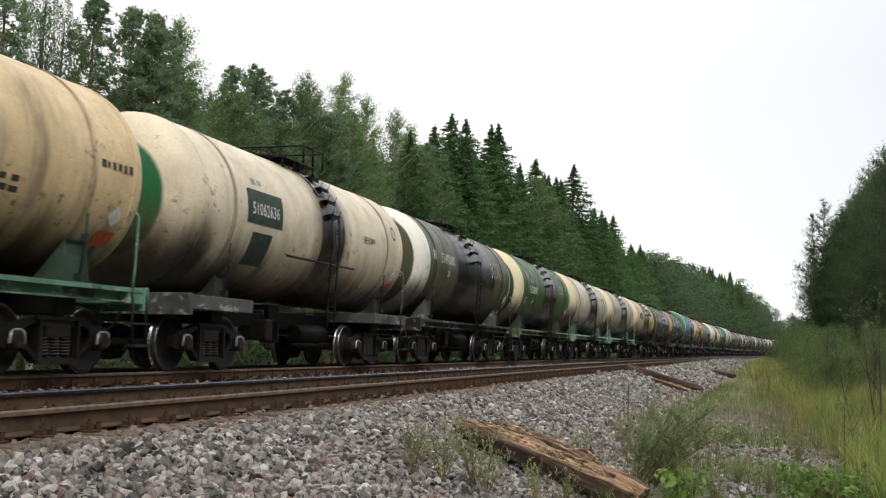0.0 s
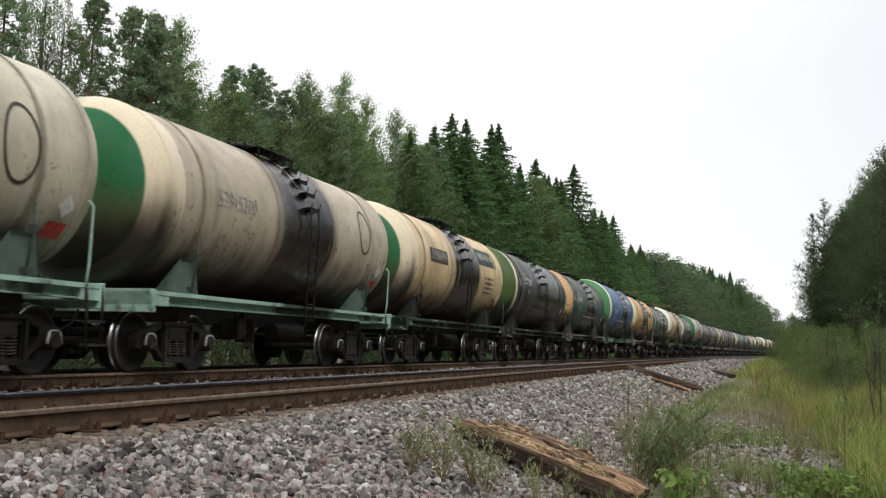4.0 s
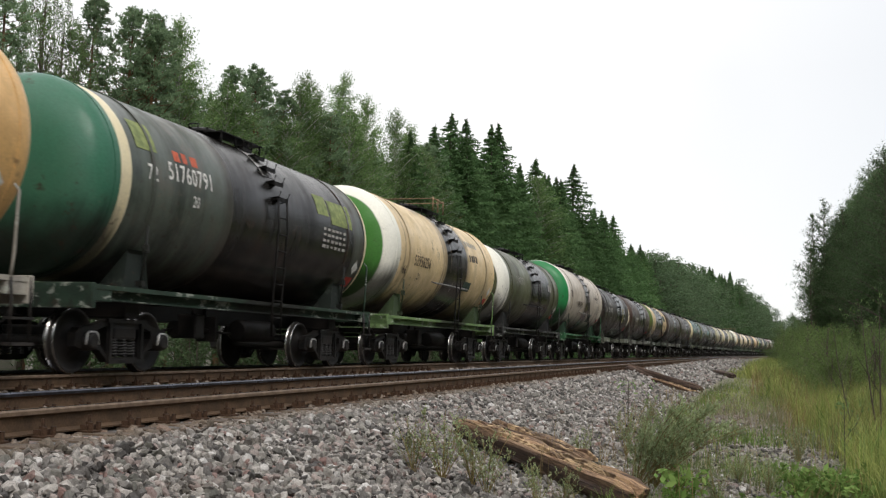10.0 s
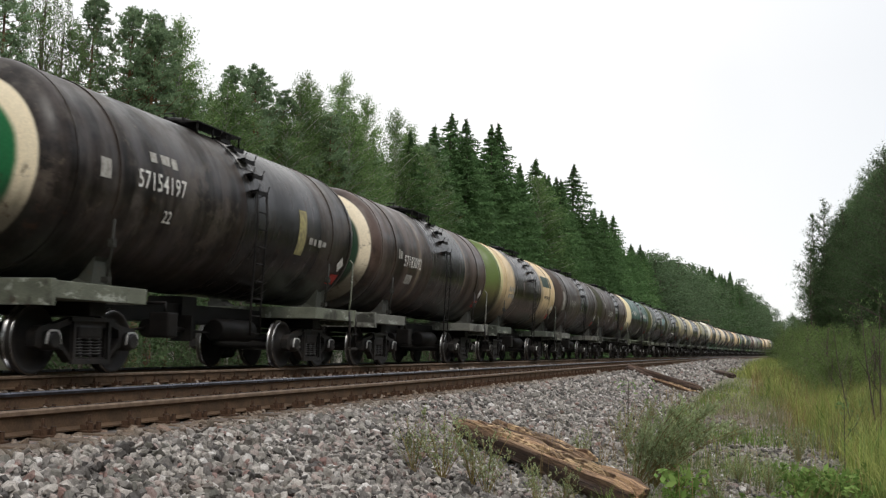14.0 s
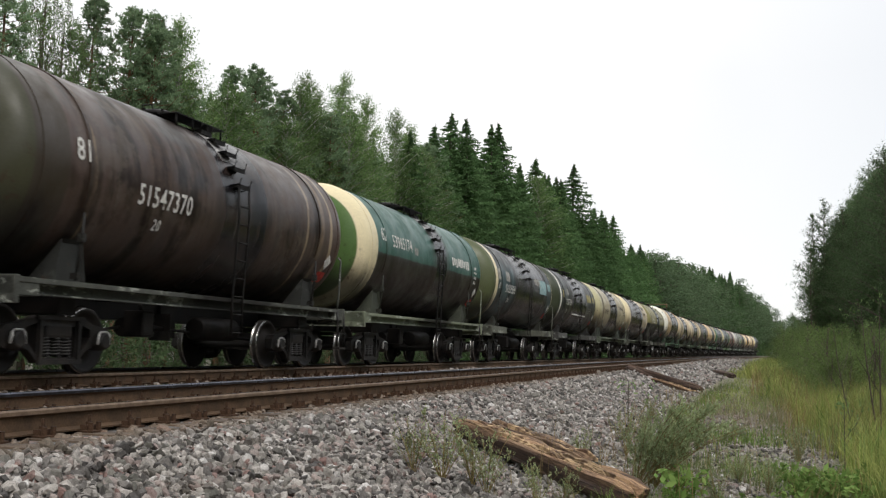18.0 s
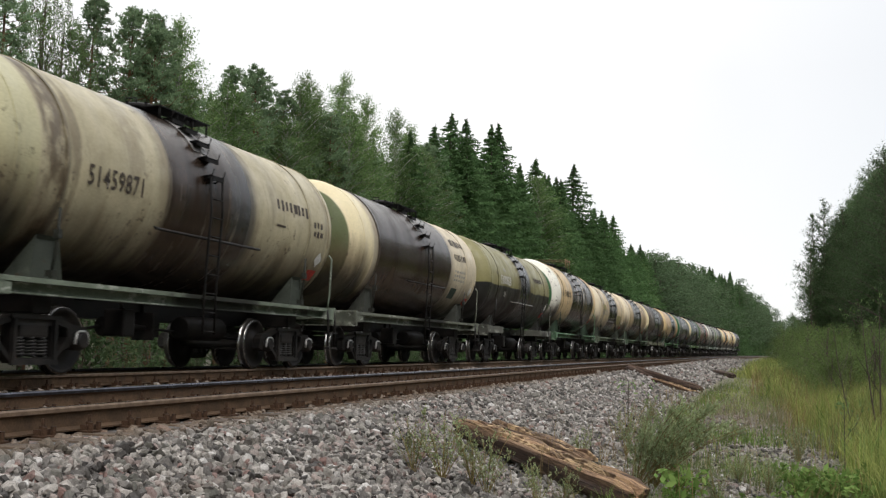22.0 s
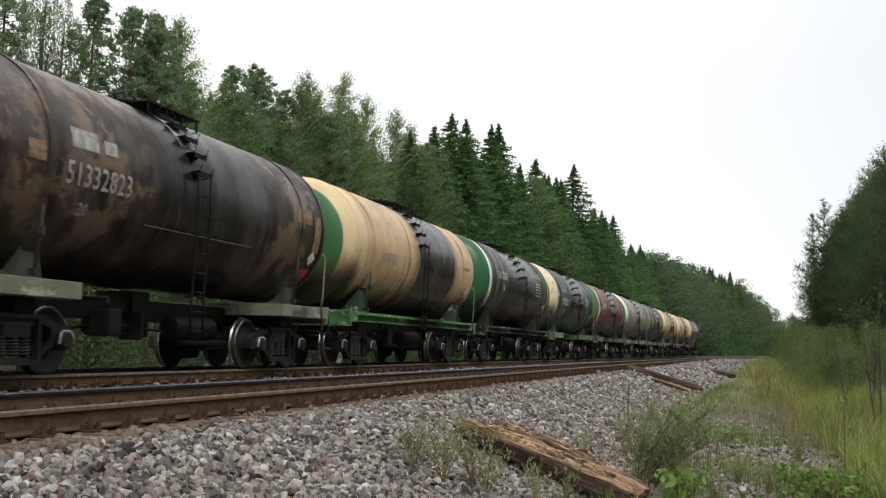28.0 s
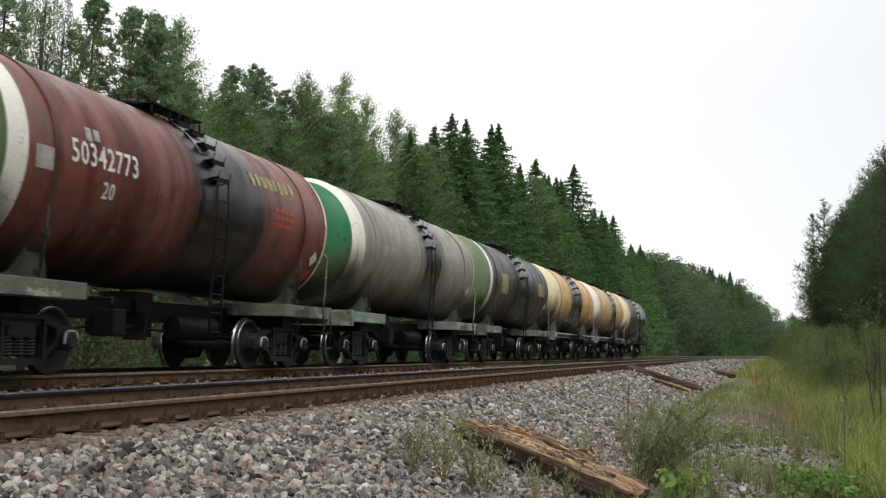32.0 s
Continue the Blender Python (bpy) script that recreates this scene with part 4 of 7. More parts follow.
SPECS = {
    -1: spec("A", srgb(98, 150, 118), CREAM, "cream tank car with rust stains on a mint green frame", grime=0.2, streak=0.25, ink="inkblack", haz="orange",
             marks=[("bars", "inkblack", bars(1.9, -0.35, 1.3, 2, 6, 0.09)), ("bars", "inkblack", bars(4.5, 0.15, 0.8, 1, 6, 0.13))]),
    0: spec("B", GREY, PALE, "pale cream tank car with brown spills and a dark number panel", head=GREEN, yh=-5.46, grime=0.2, stain=(0.5, 0.62, 0.9, OIL2), streak=0.2, ink="white", bar="cast", rails="black",
            text=[num("51062636", -2.77, -0.03, 0.36)], marks=[("bars", "darkpatch", [(-3.5, -2.05, -0.2, 0.42), (-3.2, -2.4, -1.0, -0.35)]), ("bars", "dim", bars(-3.0, 0.66, 0.5, 1, 2, 0.16)), ("ring", "inkblack", (4.46, 0.44, 0.12, 0.16, 0.04)), ("text", "inkblack", ("БЕНЗИН", 0.21, 2.68, 0.0))]),
    1: spec("A", CHAR, DOLIVE, "dark olive tank car with a white ring, blackened by oil", rear=IVORY, head=DOLIVE, ring=WHITE_P, yh=WIDE, yr=-4.55, stain=(0.6, 2.3, 0.9, OIL), saddle=GREY,
            text=[num("51492601"), ("81", 0.4, -4.1, 0.1), ("20", 0.26, -2.75, -0.3)], marks=[("text", "dim", ("КОС", 0.78, 3.05, 0.02)), ("head", "dim", bars(0.75, -0.2, 0.5, 3, 3, 0.06))]),
    2: spec("A", MOSS, LEAF, "green tank car with a cream ring and black oil spill", rear=IVORY, head=FOREST, ring=IVORY, yh=WIDE, yr=-4.6, stain=(0.6, 1.35, 0.9, OIL),
            text=[num("51730687", -2.85, -0.15), ("82", 0.36, -4.1, -0.6), ("84", 0.28, -2.8, -0.55)], marks=[("bars", "palegreen", bars(3.1, 1.15, 1.5, 1, 6, 0.36)), ("bars", "dim", bars(3.0, 0.5, 1.1, 3, 5, 0.09)), ("bars", "dim", bars(-3.0, 0.42, 0.35, 1, 2, 0.2))]),
    3: spec("A", MINT, srgb(204, 196, 172), "pale beige tank car with a turquoise head on a mint frame", bands=((-0.95, 0.10, 0.6, srgb(68, 50, 37)), (-0.72, 0.05, 0.7, srgb(68, 50, 37)), (2.0, 0.08, 0.5, srgb(58, 42, 32))), head=srgb(128, 190, 160), ring=srgb(222, 206, 172), yh=WIDE, yr=-4.75, grime=0.2, stain=(0.5, 1.2, 0.9, OIL2), streak=0.2,
            text=[num("53906152", -2.85, -0.3), ("29", 0.28, -2.7, -0.7)], marks=[("ring", "inkblack", (3.55, 0.05, 0.33, 0.5, 0.05)), ("bars", "inkblack", bars(-3.0, -1.0, 1.3, 1, 6, 0.12))]),
    4: spec("A", MINT, BEIGE, "grey-beige tank car with a green head and brown spill", bands=((-1.1, 0.08, 0.5, srgb(68, 50, 37)), (1.7, 0.10, 0.5, srgb(58, 42, 32))), head=GREEN, ring=PALE, yh=WIDE, yr=-4.55, grime=0.25, stain=(0.3, 1.25, 1.0, OIL2), streak=0.25,
            text=[num("53945300", -2.75, -0.05)], ink="dim", marks=[("ring", "inkblack", (3.5, 0.25, 0.33, 0.5, 0.05))]),
    5: spec("A", FOREST, CREAM, "cream tank car with black oil band and olive stripe", bands=((-1.3, 0.10, 0.6, srgb(68, 50, 37)), (1.95, 0.07, 0.6, srgb(58, 42, 32))), head=GREEN, ring=PALE, yh=WIDE, yr=-4.5, grime=0.2, stain=(0.45, 1.3, 0.7, OIL), streak=0.3, ink="dim",
            text=[num("53966494", -2.6, 0.1)], marks=[("bars", "darkpatch", [(1.9, 4.2, 0.35, 0.95)]), ("bars", "inkblack", bars(3.2, 0.0, 1.2, 4, 4, 0.11)), ("bars", "inkblack", [(-3.45, -1.75, 0.02, 0.42)]), ("bars", "dim", bars(3.05, 0.80, 1.9, 1, 7, 0.26))]),
    6: spec("A", CHAR, srgb(45, 48, 45), "charcoal tank car with an olive head and ivory ring", head=srgb(78, 98, 58), ring=IVORY, yh=-4.95, yr=-4.55, stain=(1.6, 2.6, 1.1, SOOT), bar="cast",
            text=[num("51773380", -2.75, 0.12), ("72", 0.34, -4.1, 0.05), ("20", 0.26, -2.6, -0.22)], marks=[("bars", "dim", bars(-3.1, 0.62, 0.4, 1, 2, 0.2)), ("head", "dim", bars(0.5, 0.35, 0.7, 8, 3, 0.06, 0.07))]),
    7: spec("A", ASH, srgb(52, 86, 76), "dark green tank car with a peach ring", head=srgb(66, 106, 84), ring=srgb(206, 168, 122), yh=WIDE, yr=-4.7, stain=(1.0, 1.5, 1.2, SOOT), over=(3.0, srgb(46, 42, 36)), bar="cast_wear",
            text=[num("51407914", -2.9, 0.0), ("62", 0.4, -4.1, 0.05), ("20", 0.24, -2.9, -0.3)], marks=[("bars", "palegreen", [(-4.35, -3.9, 0.45, 0.85), (1.9, 2.3, 0.3, 0.9), (2.6, 3.6, 0.35, 0.8)]), ("bars", "dim", bars(-3.2, 0.5, 0.4, 1, 2, 0.25))]),
    8: spec("B", srgb(86, 116, 88), srgb(76, 112, 150), "blue tank car with a green head and white ring", head=srgb(86, 138, 92), ring=WHITE_P, yh=-5.13, yr=-4.7, stain=(1.1, 1.05, 0.5, srgb(24, 27, 32)), rear=WHITE_P, r=1.62, up=0.18, bar="dim",
            text=[num("57211336", -2.85, -0.28, 0.44), ("66", 0.32, -4.28, -0.2), ("А", 0.26, -2.95, -0.66)], marks=[("bars", "white", bars(2.9, 0.9, 2.0, 1, 8, 0.34)), ("bars", "white", bars(3.4, 0.2, 0.7, 1, 6, 0.14)), ("bars", "dim", bars(3.7, -0.4, 0.8, 5, 3, 0.08))]),
    9: spec("A", srgb(168, 160, 146), TAN, "tan tank car with a black oil spill and railed walkway", bands=((1.42, 0.05, 0.85, srgb(26, 20, 18)), (1.66, 0.04, 0.7, srgb(26, 20, 18)), (1.9, 0.03, 0.6, srgb(26, 20, 18)), (-4.05, 0.03, 0.5, srgb(58, 42, 32))), head=srgb(108, 114, 78), ring=IVORY, yh=WIDE, yr=-4.56, grime=0.1, stain=(0.13, 1.15, 0.7, OIL), streak=0.12, ink="inkblack", rails="rust_rail", bar="cast_wear", r=1.57, up=0.11, saddle=CHAR,
            text=[num("51205730", -2.97, -0.40), ("28", 0.26, -2.9, -0.68)], marks=[("bars", "palegreen", [(1.9, 4.0, 0.08, 0.48)]), ("bars", "inkblack", bars(2.95, 0.40, 1.9, 1, 6, 0.24)), ("bars", "darkpatch", [(-4.2, -4.05, 0.0, 0.2)])]),
    10: spec("A", FOREST, srgb(76, 84, 76), "dark grey-green tank car with a green head", head=srgb(62, 110, 88), ring=IVORY, yh=NARROW + 0.08, yr=-4.55, stain=(1.4, 2.9, 0.9, SOOT), rear=IVORY,
            text=[num("51760791", -2.85, 0.14), ("72", 0.34, -4.0, 0.05), ("20", 0.26, -2.7, -0.2)], marks=[("bars", "orange", bars(-2.9, 0.66, 0.8, 1, 3, 0.2)), ("bars", "lime", [(-4.35, -3.80, 0.50, 1.0), (2.3, 2.9, 0.35, 0.8), (3.0, 4.2, 0.2, 0.75)]), ("bars", "dim", bars(3.2, 0.1, 1.3, 4, 6, 0.07))]),
    11: spec("A", srgb(116, 150, 84), CREAM, "cream tank car with a railed walkway on a green frame", bands=((-0.82, 0.05, 0.7, srgb(68, 50, 37)), (-0.66, 0.04, 0.8, srgb(68, 50, 37)), (-4.35, 0.05, 0.6, srgb(58, 42, 32))), head=srgb(70, 122, 56), ring=WHITE_P, yh=WIDE, yr=-4.64, stain=(0.55, 1.1, 0.45, OIL), streak=0.2, ink="inkblack", rails="rust_rail", bar="cast_wear", r=1.57, up=0.11,
             text=[num("53956256", -2.82, -0.34), ("66", 0.34, -4.15, -0.62), ("21", 0.26, -2.9, -0.7)], marks=[("bars", "inkblack", bars(2.45, 0.45, 1.0, 1, 4, 0.28)), ("bars", "dim", bars(2.5, 0.9, 1.5, 1, 7, 0.24)), ("bars", "darkpatch", [(1.5, 2.3, -0.75, -0.45)])]),
    12: spec("A", CHAR, srgb(86, 90, 64), "dark olive tank car with a broad white ring", head=srgb(78, 80, 56), ring=WHITE_P, yh=WIDE, yr=-4.4, stain=(1.3, 1.9, 1.2, OIL), bar="cast", ink="dim",
             text=[num("51492973", -2.6, 0.08), ("77", 0.3, -4.0, 0.1)], marks=[("bars", "dim", bars(3.1, 0.42, 0.7, 1, 2, 0.42))]),
    13: spec("A", srgb(48, 116, 68), srgb(196, 184, 168), "grey-beige tank car with a green head on a green frame", bands=((-1.5, 0.06, 0.4, srgb(68, 50, 37)), (1.0, 0.10, 0.6, srgb(58, 42, 32))), lad=-0.5, head=srgb(40, 124, 70), ring=WHITE_P, yh=-5.08, yr=-4.70, grime=0.0, stain=(0.15, 0.55, 0.6, srgb(66, 52, 46)), rear=WHITE_P, ink="inkblack", bar="cast_wear", r=1.62, up=0.18,
             text=[num("54245040", -1.9, -0.45, 0.48), ("90", 0.5, -4.2, -0.05), ("22", 0.26, -1.9, -0.8)], marks=[("ring", "inkblack", (3.15, 0.28, 0.3, 0.3, 0.04)), ("bars", "inkblack", bars(2.9, 0.28, 0.9, 1, 4, 0.2)), ("bars", "dim", bars(3.4, -0.2, 0.9, 4, 4, 0.07)), ("bars", "darkpatch", [(1.4, 2.2, -1.15, -0.7)])]),
    14: spec("B", srgb(112, 116, 98), srgb(42, 36, 33), "sooty brown tank car with a green head", head=GREEN, ring=PALE, yh=-5.47, yr=-5.38, stain=(1.6, 1.6, 1.4, SOOT), streak=0.2,
             text=[num("57154197", -2.85, -0.1, 0.44), ("22", 0.28, -2.6, -0.55)], marks=[("bars", "dim", [(-4.45, -4.2, -0.1, 0.18)]), ("bars", "yellow", [(2.2, 2.55, -0.6, 0.3)]), ("bars", "dim", bars(-2.7, 0.5, 0.9, 1, 3, 0.2)), ("bars", "dim", bars(3.2, -0.2, 0.9, 1, 4, 0.16))]),
    15: spec("B", ASH, srgb(60, 47, 41), "sooty brown tank car with a worn cream arc", bands=((-2.0, 0.12, 0.5, srgb(150, 134, 112)), (2.6, 0.05, 0.6, srgb(150, 134, 112))), head=FOREST, ring=PALE, yh=-5.43, yr=-5.30, stain=(0.8, 1.7, 1.8, SOOT), streak=0.3,
             text=[num("57183092", -2.6, -0.3)], marks=[("bars", "dim", [(-2.9, -2.4, -0.75, -0.5)]), ("bars", "dim", bars(-3.6, 0.1, 0.3, 1, 2, 0.3))]),
    16: spec("B", srgb(86, 92, 80), CREAM, "cream tank car with black spill and olive stripe", head=srgb(96, 112, 62), ring=srgb(216, 206, 150), yh=NARROW, yr=-4.5, grime=0.3, stain=(-0.2, 2.4, 1.0, OIL2), streak=0.3, rear=IVORY,
             marks=[("bars", "darkpatch", [(2.5, 4.3, 0.25, 0.72)]), ("bars", "inkblack", bars(3.4, -0.1, 1.2, 1, 6, 0.16)), ("bars", "dim", bars(-3.0, -0.1, 0.9, 2, 4, 0.2))]),
    17: spec("B", ASH, srgb(54, 47, 44), "sooty dark tank car with a bare cream patch", bands=((-0.7, 0.16, 0.45, srgb(128, 118, 98)), (-4.95, 0.05, 0.5, srgb(120, 104, 86))), head=srgb(70, 62, 56), ring=srgb(76, 66, 60), yh=-5.3, yr=-4.9, stain=(0.9, 1.2, 1.2, SOOT), streak=0.3, patch=srgb(86, 76, 66), ink="dim",
             text=[num("51774568", -2.5, -0.3)], marks=[("bars", "dim", [(-4.88, -4.42, -0.55, 0.3)])]),
    18: spec("A", srgb(82, 84, 76), srgb(60, 47, 41), "brown and olive tank car with dark oil bands", bands=((3.4, 0.05, 0.6, srgb(166, 146, 118)), (4.1, 0.12, 0.5, srgb(150, 128, 100)), (4.6, 0.06, 0.7, srgb(178, 158, 128)), (-3.9, 0.04, 0.5, srgb(160, 140, 112))), head=srgb(66, 66, 48), ring=srgb(62, 54, 44), yh=-5.1, yr=-4.4, stain=(0.6, 0.9, 0.9, srgb(25, 26, 29)), streak=0.35,
             text=[num("51547370", -2.0, -0.35, 0.5), ("81", 0.44, -4.1, 0.05), ("20", 0.26, -2.1, -0.7)], bar=None),
    19: spec("A", srgb(128, 136, 110), srgb(58, 98, 88), "dark green tank car with a cream ring, sooty below", head=srgb(80, 108, 56), ring=IVORY, yh=WIDE, yr=-4.55, stain=(0.7, 0.55, 0.8, srgb(27, 30, 31)), two=(2.72, srgb(40, 36, 32)),
             text=[num("53965174", -2.75, 0.1, 0.5), ("62", 0.46, -4.1, 0.2)], marks=[("bars", "white", bars(2.75, 0.32, 1.9, 1, 9, 0.3)), ("bars", "dim", bars(-1.6, 0.25, 0.3, 1, 2, 0.22)), ("bars", "white", bars(4.4, 0.2, 0.3, 4, 2, 0.1))]),
    20: spec("B", srgb(104, 106, 92), srgb(38, 60, 64), "sooty teal tank car with an ivory ring", over=(3.35, srgb(42, 44, 40)), head=srgb(86, 92, 62), ring=IVORY, yh=NARROW + 0.02, yr=-4.5, stain=(1.0, 2.6, 1.2, SOOT), rear=IVORY,
             text=[num("51339358", -2.65, -0.35, 0.48), ("67", 0.3, -4.3, -0.25), ("20", 0.26, -2.7, -0.7)], marks=[("bars", "dim", [(-3.3, -2.75, 0.05, 0.4), (-4.45, -4.1, 0.05, 0.45)]), ("bars", "paleteal", [(2.5, 3.9, -0.1, 0.48), (4.15, 4.75, 0.1, 0.4)]), ("bars", "dim", bars(2.2, 0.5, 1.2, 1, 5, 0.36))]),
    21: spec("B", GREY, srgb(35, 40, 37), "black-green tank car with a white ring and yellow band", lad=-0.5, head=srgb(64, 70, 54), ring=WHITE_P, yh=NARROW + 0.05, yr=-4.55, stain=(0.3, 2.0, 1.5, SOOT), rear=IVORY, bar="white",
             text=[num("51327138", -2.8, -0.25, 0.46), ("20", 0.26, -3.0, -0.65)], marks=[("bars", "yellow", [(2.4, 3.6, 0.1, 0.5), (4.0, 4.6, 0.15, 0.45), (-4.25, -3.95, 0.05, 0.4)]), ("bars", "dim", [(-3.15, -2.8, 0.2, 0.5)]), ("bars", "dim", bars(3.0, -0.2, 1.2, 3, 6, 0.06))]),
    22: spec("A", srgb(118, 130, 110), srgb(186, 176, 146), "olive-cream tank car with brown streaks and grey oil", bands=((-4.15, 0.26, 0.8, srgb(68, 50, 37)), (-3.75, 0.08, 0.5, srgb(68, 50, 37)), (-2.2, 0.30, 0.35, srgb(68, 50, 37)), (1.05, 0.45, 0.75, srgb(52, 54, 56))), lad=-0.45, head=srgb(160, 158, 118), ring=srgb(190, 184, 148), yh=WIDE, yr=-4.5, grime=0.3, stain=(0.0, 1.4, 1.0, srgb(48, 38, 32)), streak=0.85, ink="inkblack", bar="cast",
             text=[num("51459871", -2.8, -0.25, 0.46)], marks=[("bars", "inkblack", bars(3.2, 0.4, 1.5, 1, 8, 0.26)), ("bars", "inkblack", bars(4.4, 0.15, 0.5, 2, 3, 0.14)), ("bars", "inkblack", bars(2.7, -0.1, 0.6, 1, 1, 0.05))]),
    23: spec("A", srgb(112, 116, 100), srgb(216, 202, 174), "cream tank car with a very broad dark brown spill", lad=-0.5, head=srgb(96, 104, 70), ring=IVORY, yh=WIDE, yr=-4.3, grime=0.35, stain=(-0.9, 3.1, 0.8, srgb(40, 28, 21)), ink="inkblack", bar="cast",
             text=[], marks=[("bars", "inkblack", bars(3.3, 0.95, 1.4, 1, 6, 0.3)), ("bars", "inkblack", bars(3.3, 0.45, 1.3, 1, 7, 0.22)), ("bars", "dim", bars(3.2, -0.05, 1.2, 3, 5, 0.08)), ("bars", "darkpatch", [(2.6, 3.2, -0.95, -0.6)])]),
    24: spec("B", srgb(98, 98, 88), srgb(144, 138, 96), "olive-yellow tank car with a dark grey lower half", bands=((-0.75, 0.06, 0.5, srgb(60, 50, 38)), (1.35, 0.10, 0.5, srgb(92, 84, 62)), (2.0, 0.2, 0.35, srgb(92, 84, 62))), lad=-0.7, head=srgb(144, 138, 96), yh=-5.6, grime=0.0, stain=(0.35, 0.85, 0.7, srgb(42, 42, 44)), two=(2.69, srgb(40, 40, 38)), bar="cast_wear", rails=None,
             text=[num("53908828", -2.85, -0.08, 0.5), ("20", 0.26, -2.85, -0.5)], marks=[("bars", "inkblack", bars(-4.0, 0.35, 0.3, 1, 2, 0.2)), ("bars", "inkblack", bars(2.8, 0.5, 1.5, 1, 9, 0.22)), ("bars", "dim", bars(-2.9, 0.5, 0.4, 1, 2, 0.16))]),
    25: spec("A", srgb(96, 138, 100), srgb(222, 194, 148), "cream tank car with a white ring and dark brown spills", lad=-0.2, bands=((-0.30, 0.07, 0.75, srgb(150, 128, 104)), (1.55, 0.06, 0.85, srgb(206, 190, 158)), (1.85, 0.04, 0.8, srgb(206, 190, 158)), (2.25, 0.07, 0.75, srgb(206, 190, 158)), (-4.45, 0.10, 0.6, srgb(26, 20, 18))), head=srgb(52, 98, 58), ring=WHITE_P, yh=WIDE - 0.02, yr=-4.62, grime=0.1, stain=(1.35, 2.9, 0.8, srgb(33, 23, 20)), streak=0.25, ink="inkblack", rails="rust_rail", r=1.57, up=0.11,
             text=[num("51488310", -2.95, -0.02, 0.46), ("66", 0.42, -4.05, -0.02), ("28", 0.26, -2.95, -0.4)], marks=[("bars", "inkblack", bars(-4.1, 0.98, 0.5, 1, 4, 0.14)), ("bars", "inkblack", bars(2.2, 0.7, 0.5, 2, 2, 0.34))]),
    26: spec("A", srgb(120, 134, 108), srgb(214, 194, 158), "cream tank car with brown streaks and a green disc", bands=((-1.5, 0.05, 0.7, srgb(68, 50, 37)), (-1.25, 0.04, 0.8, srgb(68, 50, 37)), (-2.0, 0.06, 0.5, srgb(68, 50, 37)), (1.45, 0.05, 0.85, srgb(206, 190, 158)), (1.75, 0.05, 0.8, srgb(206, 190, 158)), (-3.7, 0.05, 0.6, srgb(58, 42, 32))), head=srgb(62, 112, 66), ring=PALE, yh=WIDE + 0.02, yr=-4.3, grime=0.2, stain=(0.35, 1.55, 0.7, srgb(25, 20, 19)), streak=0.55, rear=IVORY, bar="cast_wear", ink="dim",
             text=[num("51392210", -2.8, -0.3)], marks=[("bars", "yellow", [(-3.4, -2.5, -0.1, 0.25), (2.0, 3.6, -0.75, -0.2)]), ("bars", "inkblack", bars(3.9, -0.5, 0.5, 1, 2, 0.2))]),
    27: spec("A", srgb(98, 124, 92), srgb(206, 182, 144), "cream tank car with dark bands and stained ends", bands=((-2.6, 0.06, 0.6, srgb(68, 50, 37)), (2.6, 0.10, 0.6, srgb(206, 190, 158)), (3.1, 0.06, 0.6, srgb(58, 42, 32))), head=FOREST, ring=PALE, yh=WIDE, yr=-4.2, grime=0.3, stain=(-0.2, 2.0, 1.1, srgb(33, 27, 24)), streak=0.45, bar="cast",
             marks=[("bars", "inkblack", [(2.2, 2.8, -0.9, -0.7)])]),
    28: spec("B", srgb(126, 128, 104), srgb(47, 37, 33), "sooty brown tank car with rust and bare cream patches", lad=-0.5, head=srgb(60, 96, 62), ring=IVORY, yh=-5.42, yr=-5.15, patch=srgb(108, 88, 70), stain=(0.6, 1.7, 2.0, SOOT), streak=0.3, bar="cast",
             text=[num("51332823", -2.85, -0.3, 0.5), ("20", 0.26, -3.1, -0.7)], marks=[("bars", "dim", [(-3.5, -2.9, 0.20, 0.48), (-2.75, -2.45, 0.22, 0.42)]), ("bars", "rust_rail", [(-4.4, -4.05, -0.1, 0.15), (3.7, 4.4, 0.05, 0.35), (4.55, 4.85, -0.5, 0.25)])], ink="dim"),
    29: spec("A", srgb(82, 138, 78), srgb(212, 180, 138), "tan tank car soaked with black oil, green frame", lad=-0.5, bands=((3.0, 0.08, 0.6, srgb(68, 50, 37)), (-1.3, 0.10, 0.6, srgb(58, 42, 32))), head=srgb(56, 112, 66), ring=CREAM, yh=WIDE, yr=-4.4, grime=0.1, stain=(1.2, 1.7, 1.1, srgb(33, 32, 33)), streak=0.25, ink="dim", saddle=FOREST,
             text=[num("5397783", -2.85, -0.35, 0.44)], marks=[("bars", "darkpatch", [(2.3, 2.9, -0.7, -0.45)]), ("bars", "inkblack", bars(4.2, 0.1, 0.7, 1, 6, 0.12))]),
    30: spec("A", CHAR, srgb(54, 63, 58), "black-green tank car with a green head and white ring", head=srgb(48, 100, 66), ring=WHITE_P, yh=NARROW + 0.05, yr=-4.5, stain=(0.5, 2.6, 1.0, SOOT), rear=IVORY,
             text=[num("51170617", -2.9, 0.08, 0.44), ("20", 0.26, -2.75, -0.3)], marks=[("bars", "dim", bars(3.1, 0.75, 1.9, 1, 8, 0.3)), ("bars", "dim", bars(3.2, 0.3, 1.0, 5, 5, 0.07))]),
    31: spec("B", srgb(108, 138, 92), srgb(38, 62, 64), "dark teal tank car with an ivory ring and oil", head=srgb(96, 116, 66), ring=IVORY, yh=WIDE, yr=-4.5, stain=(0.5, 1.8, 0.9, OIL), rear=IVORY,
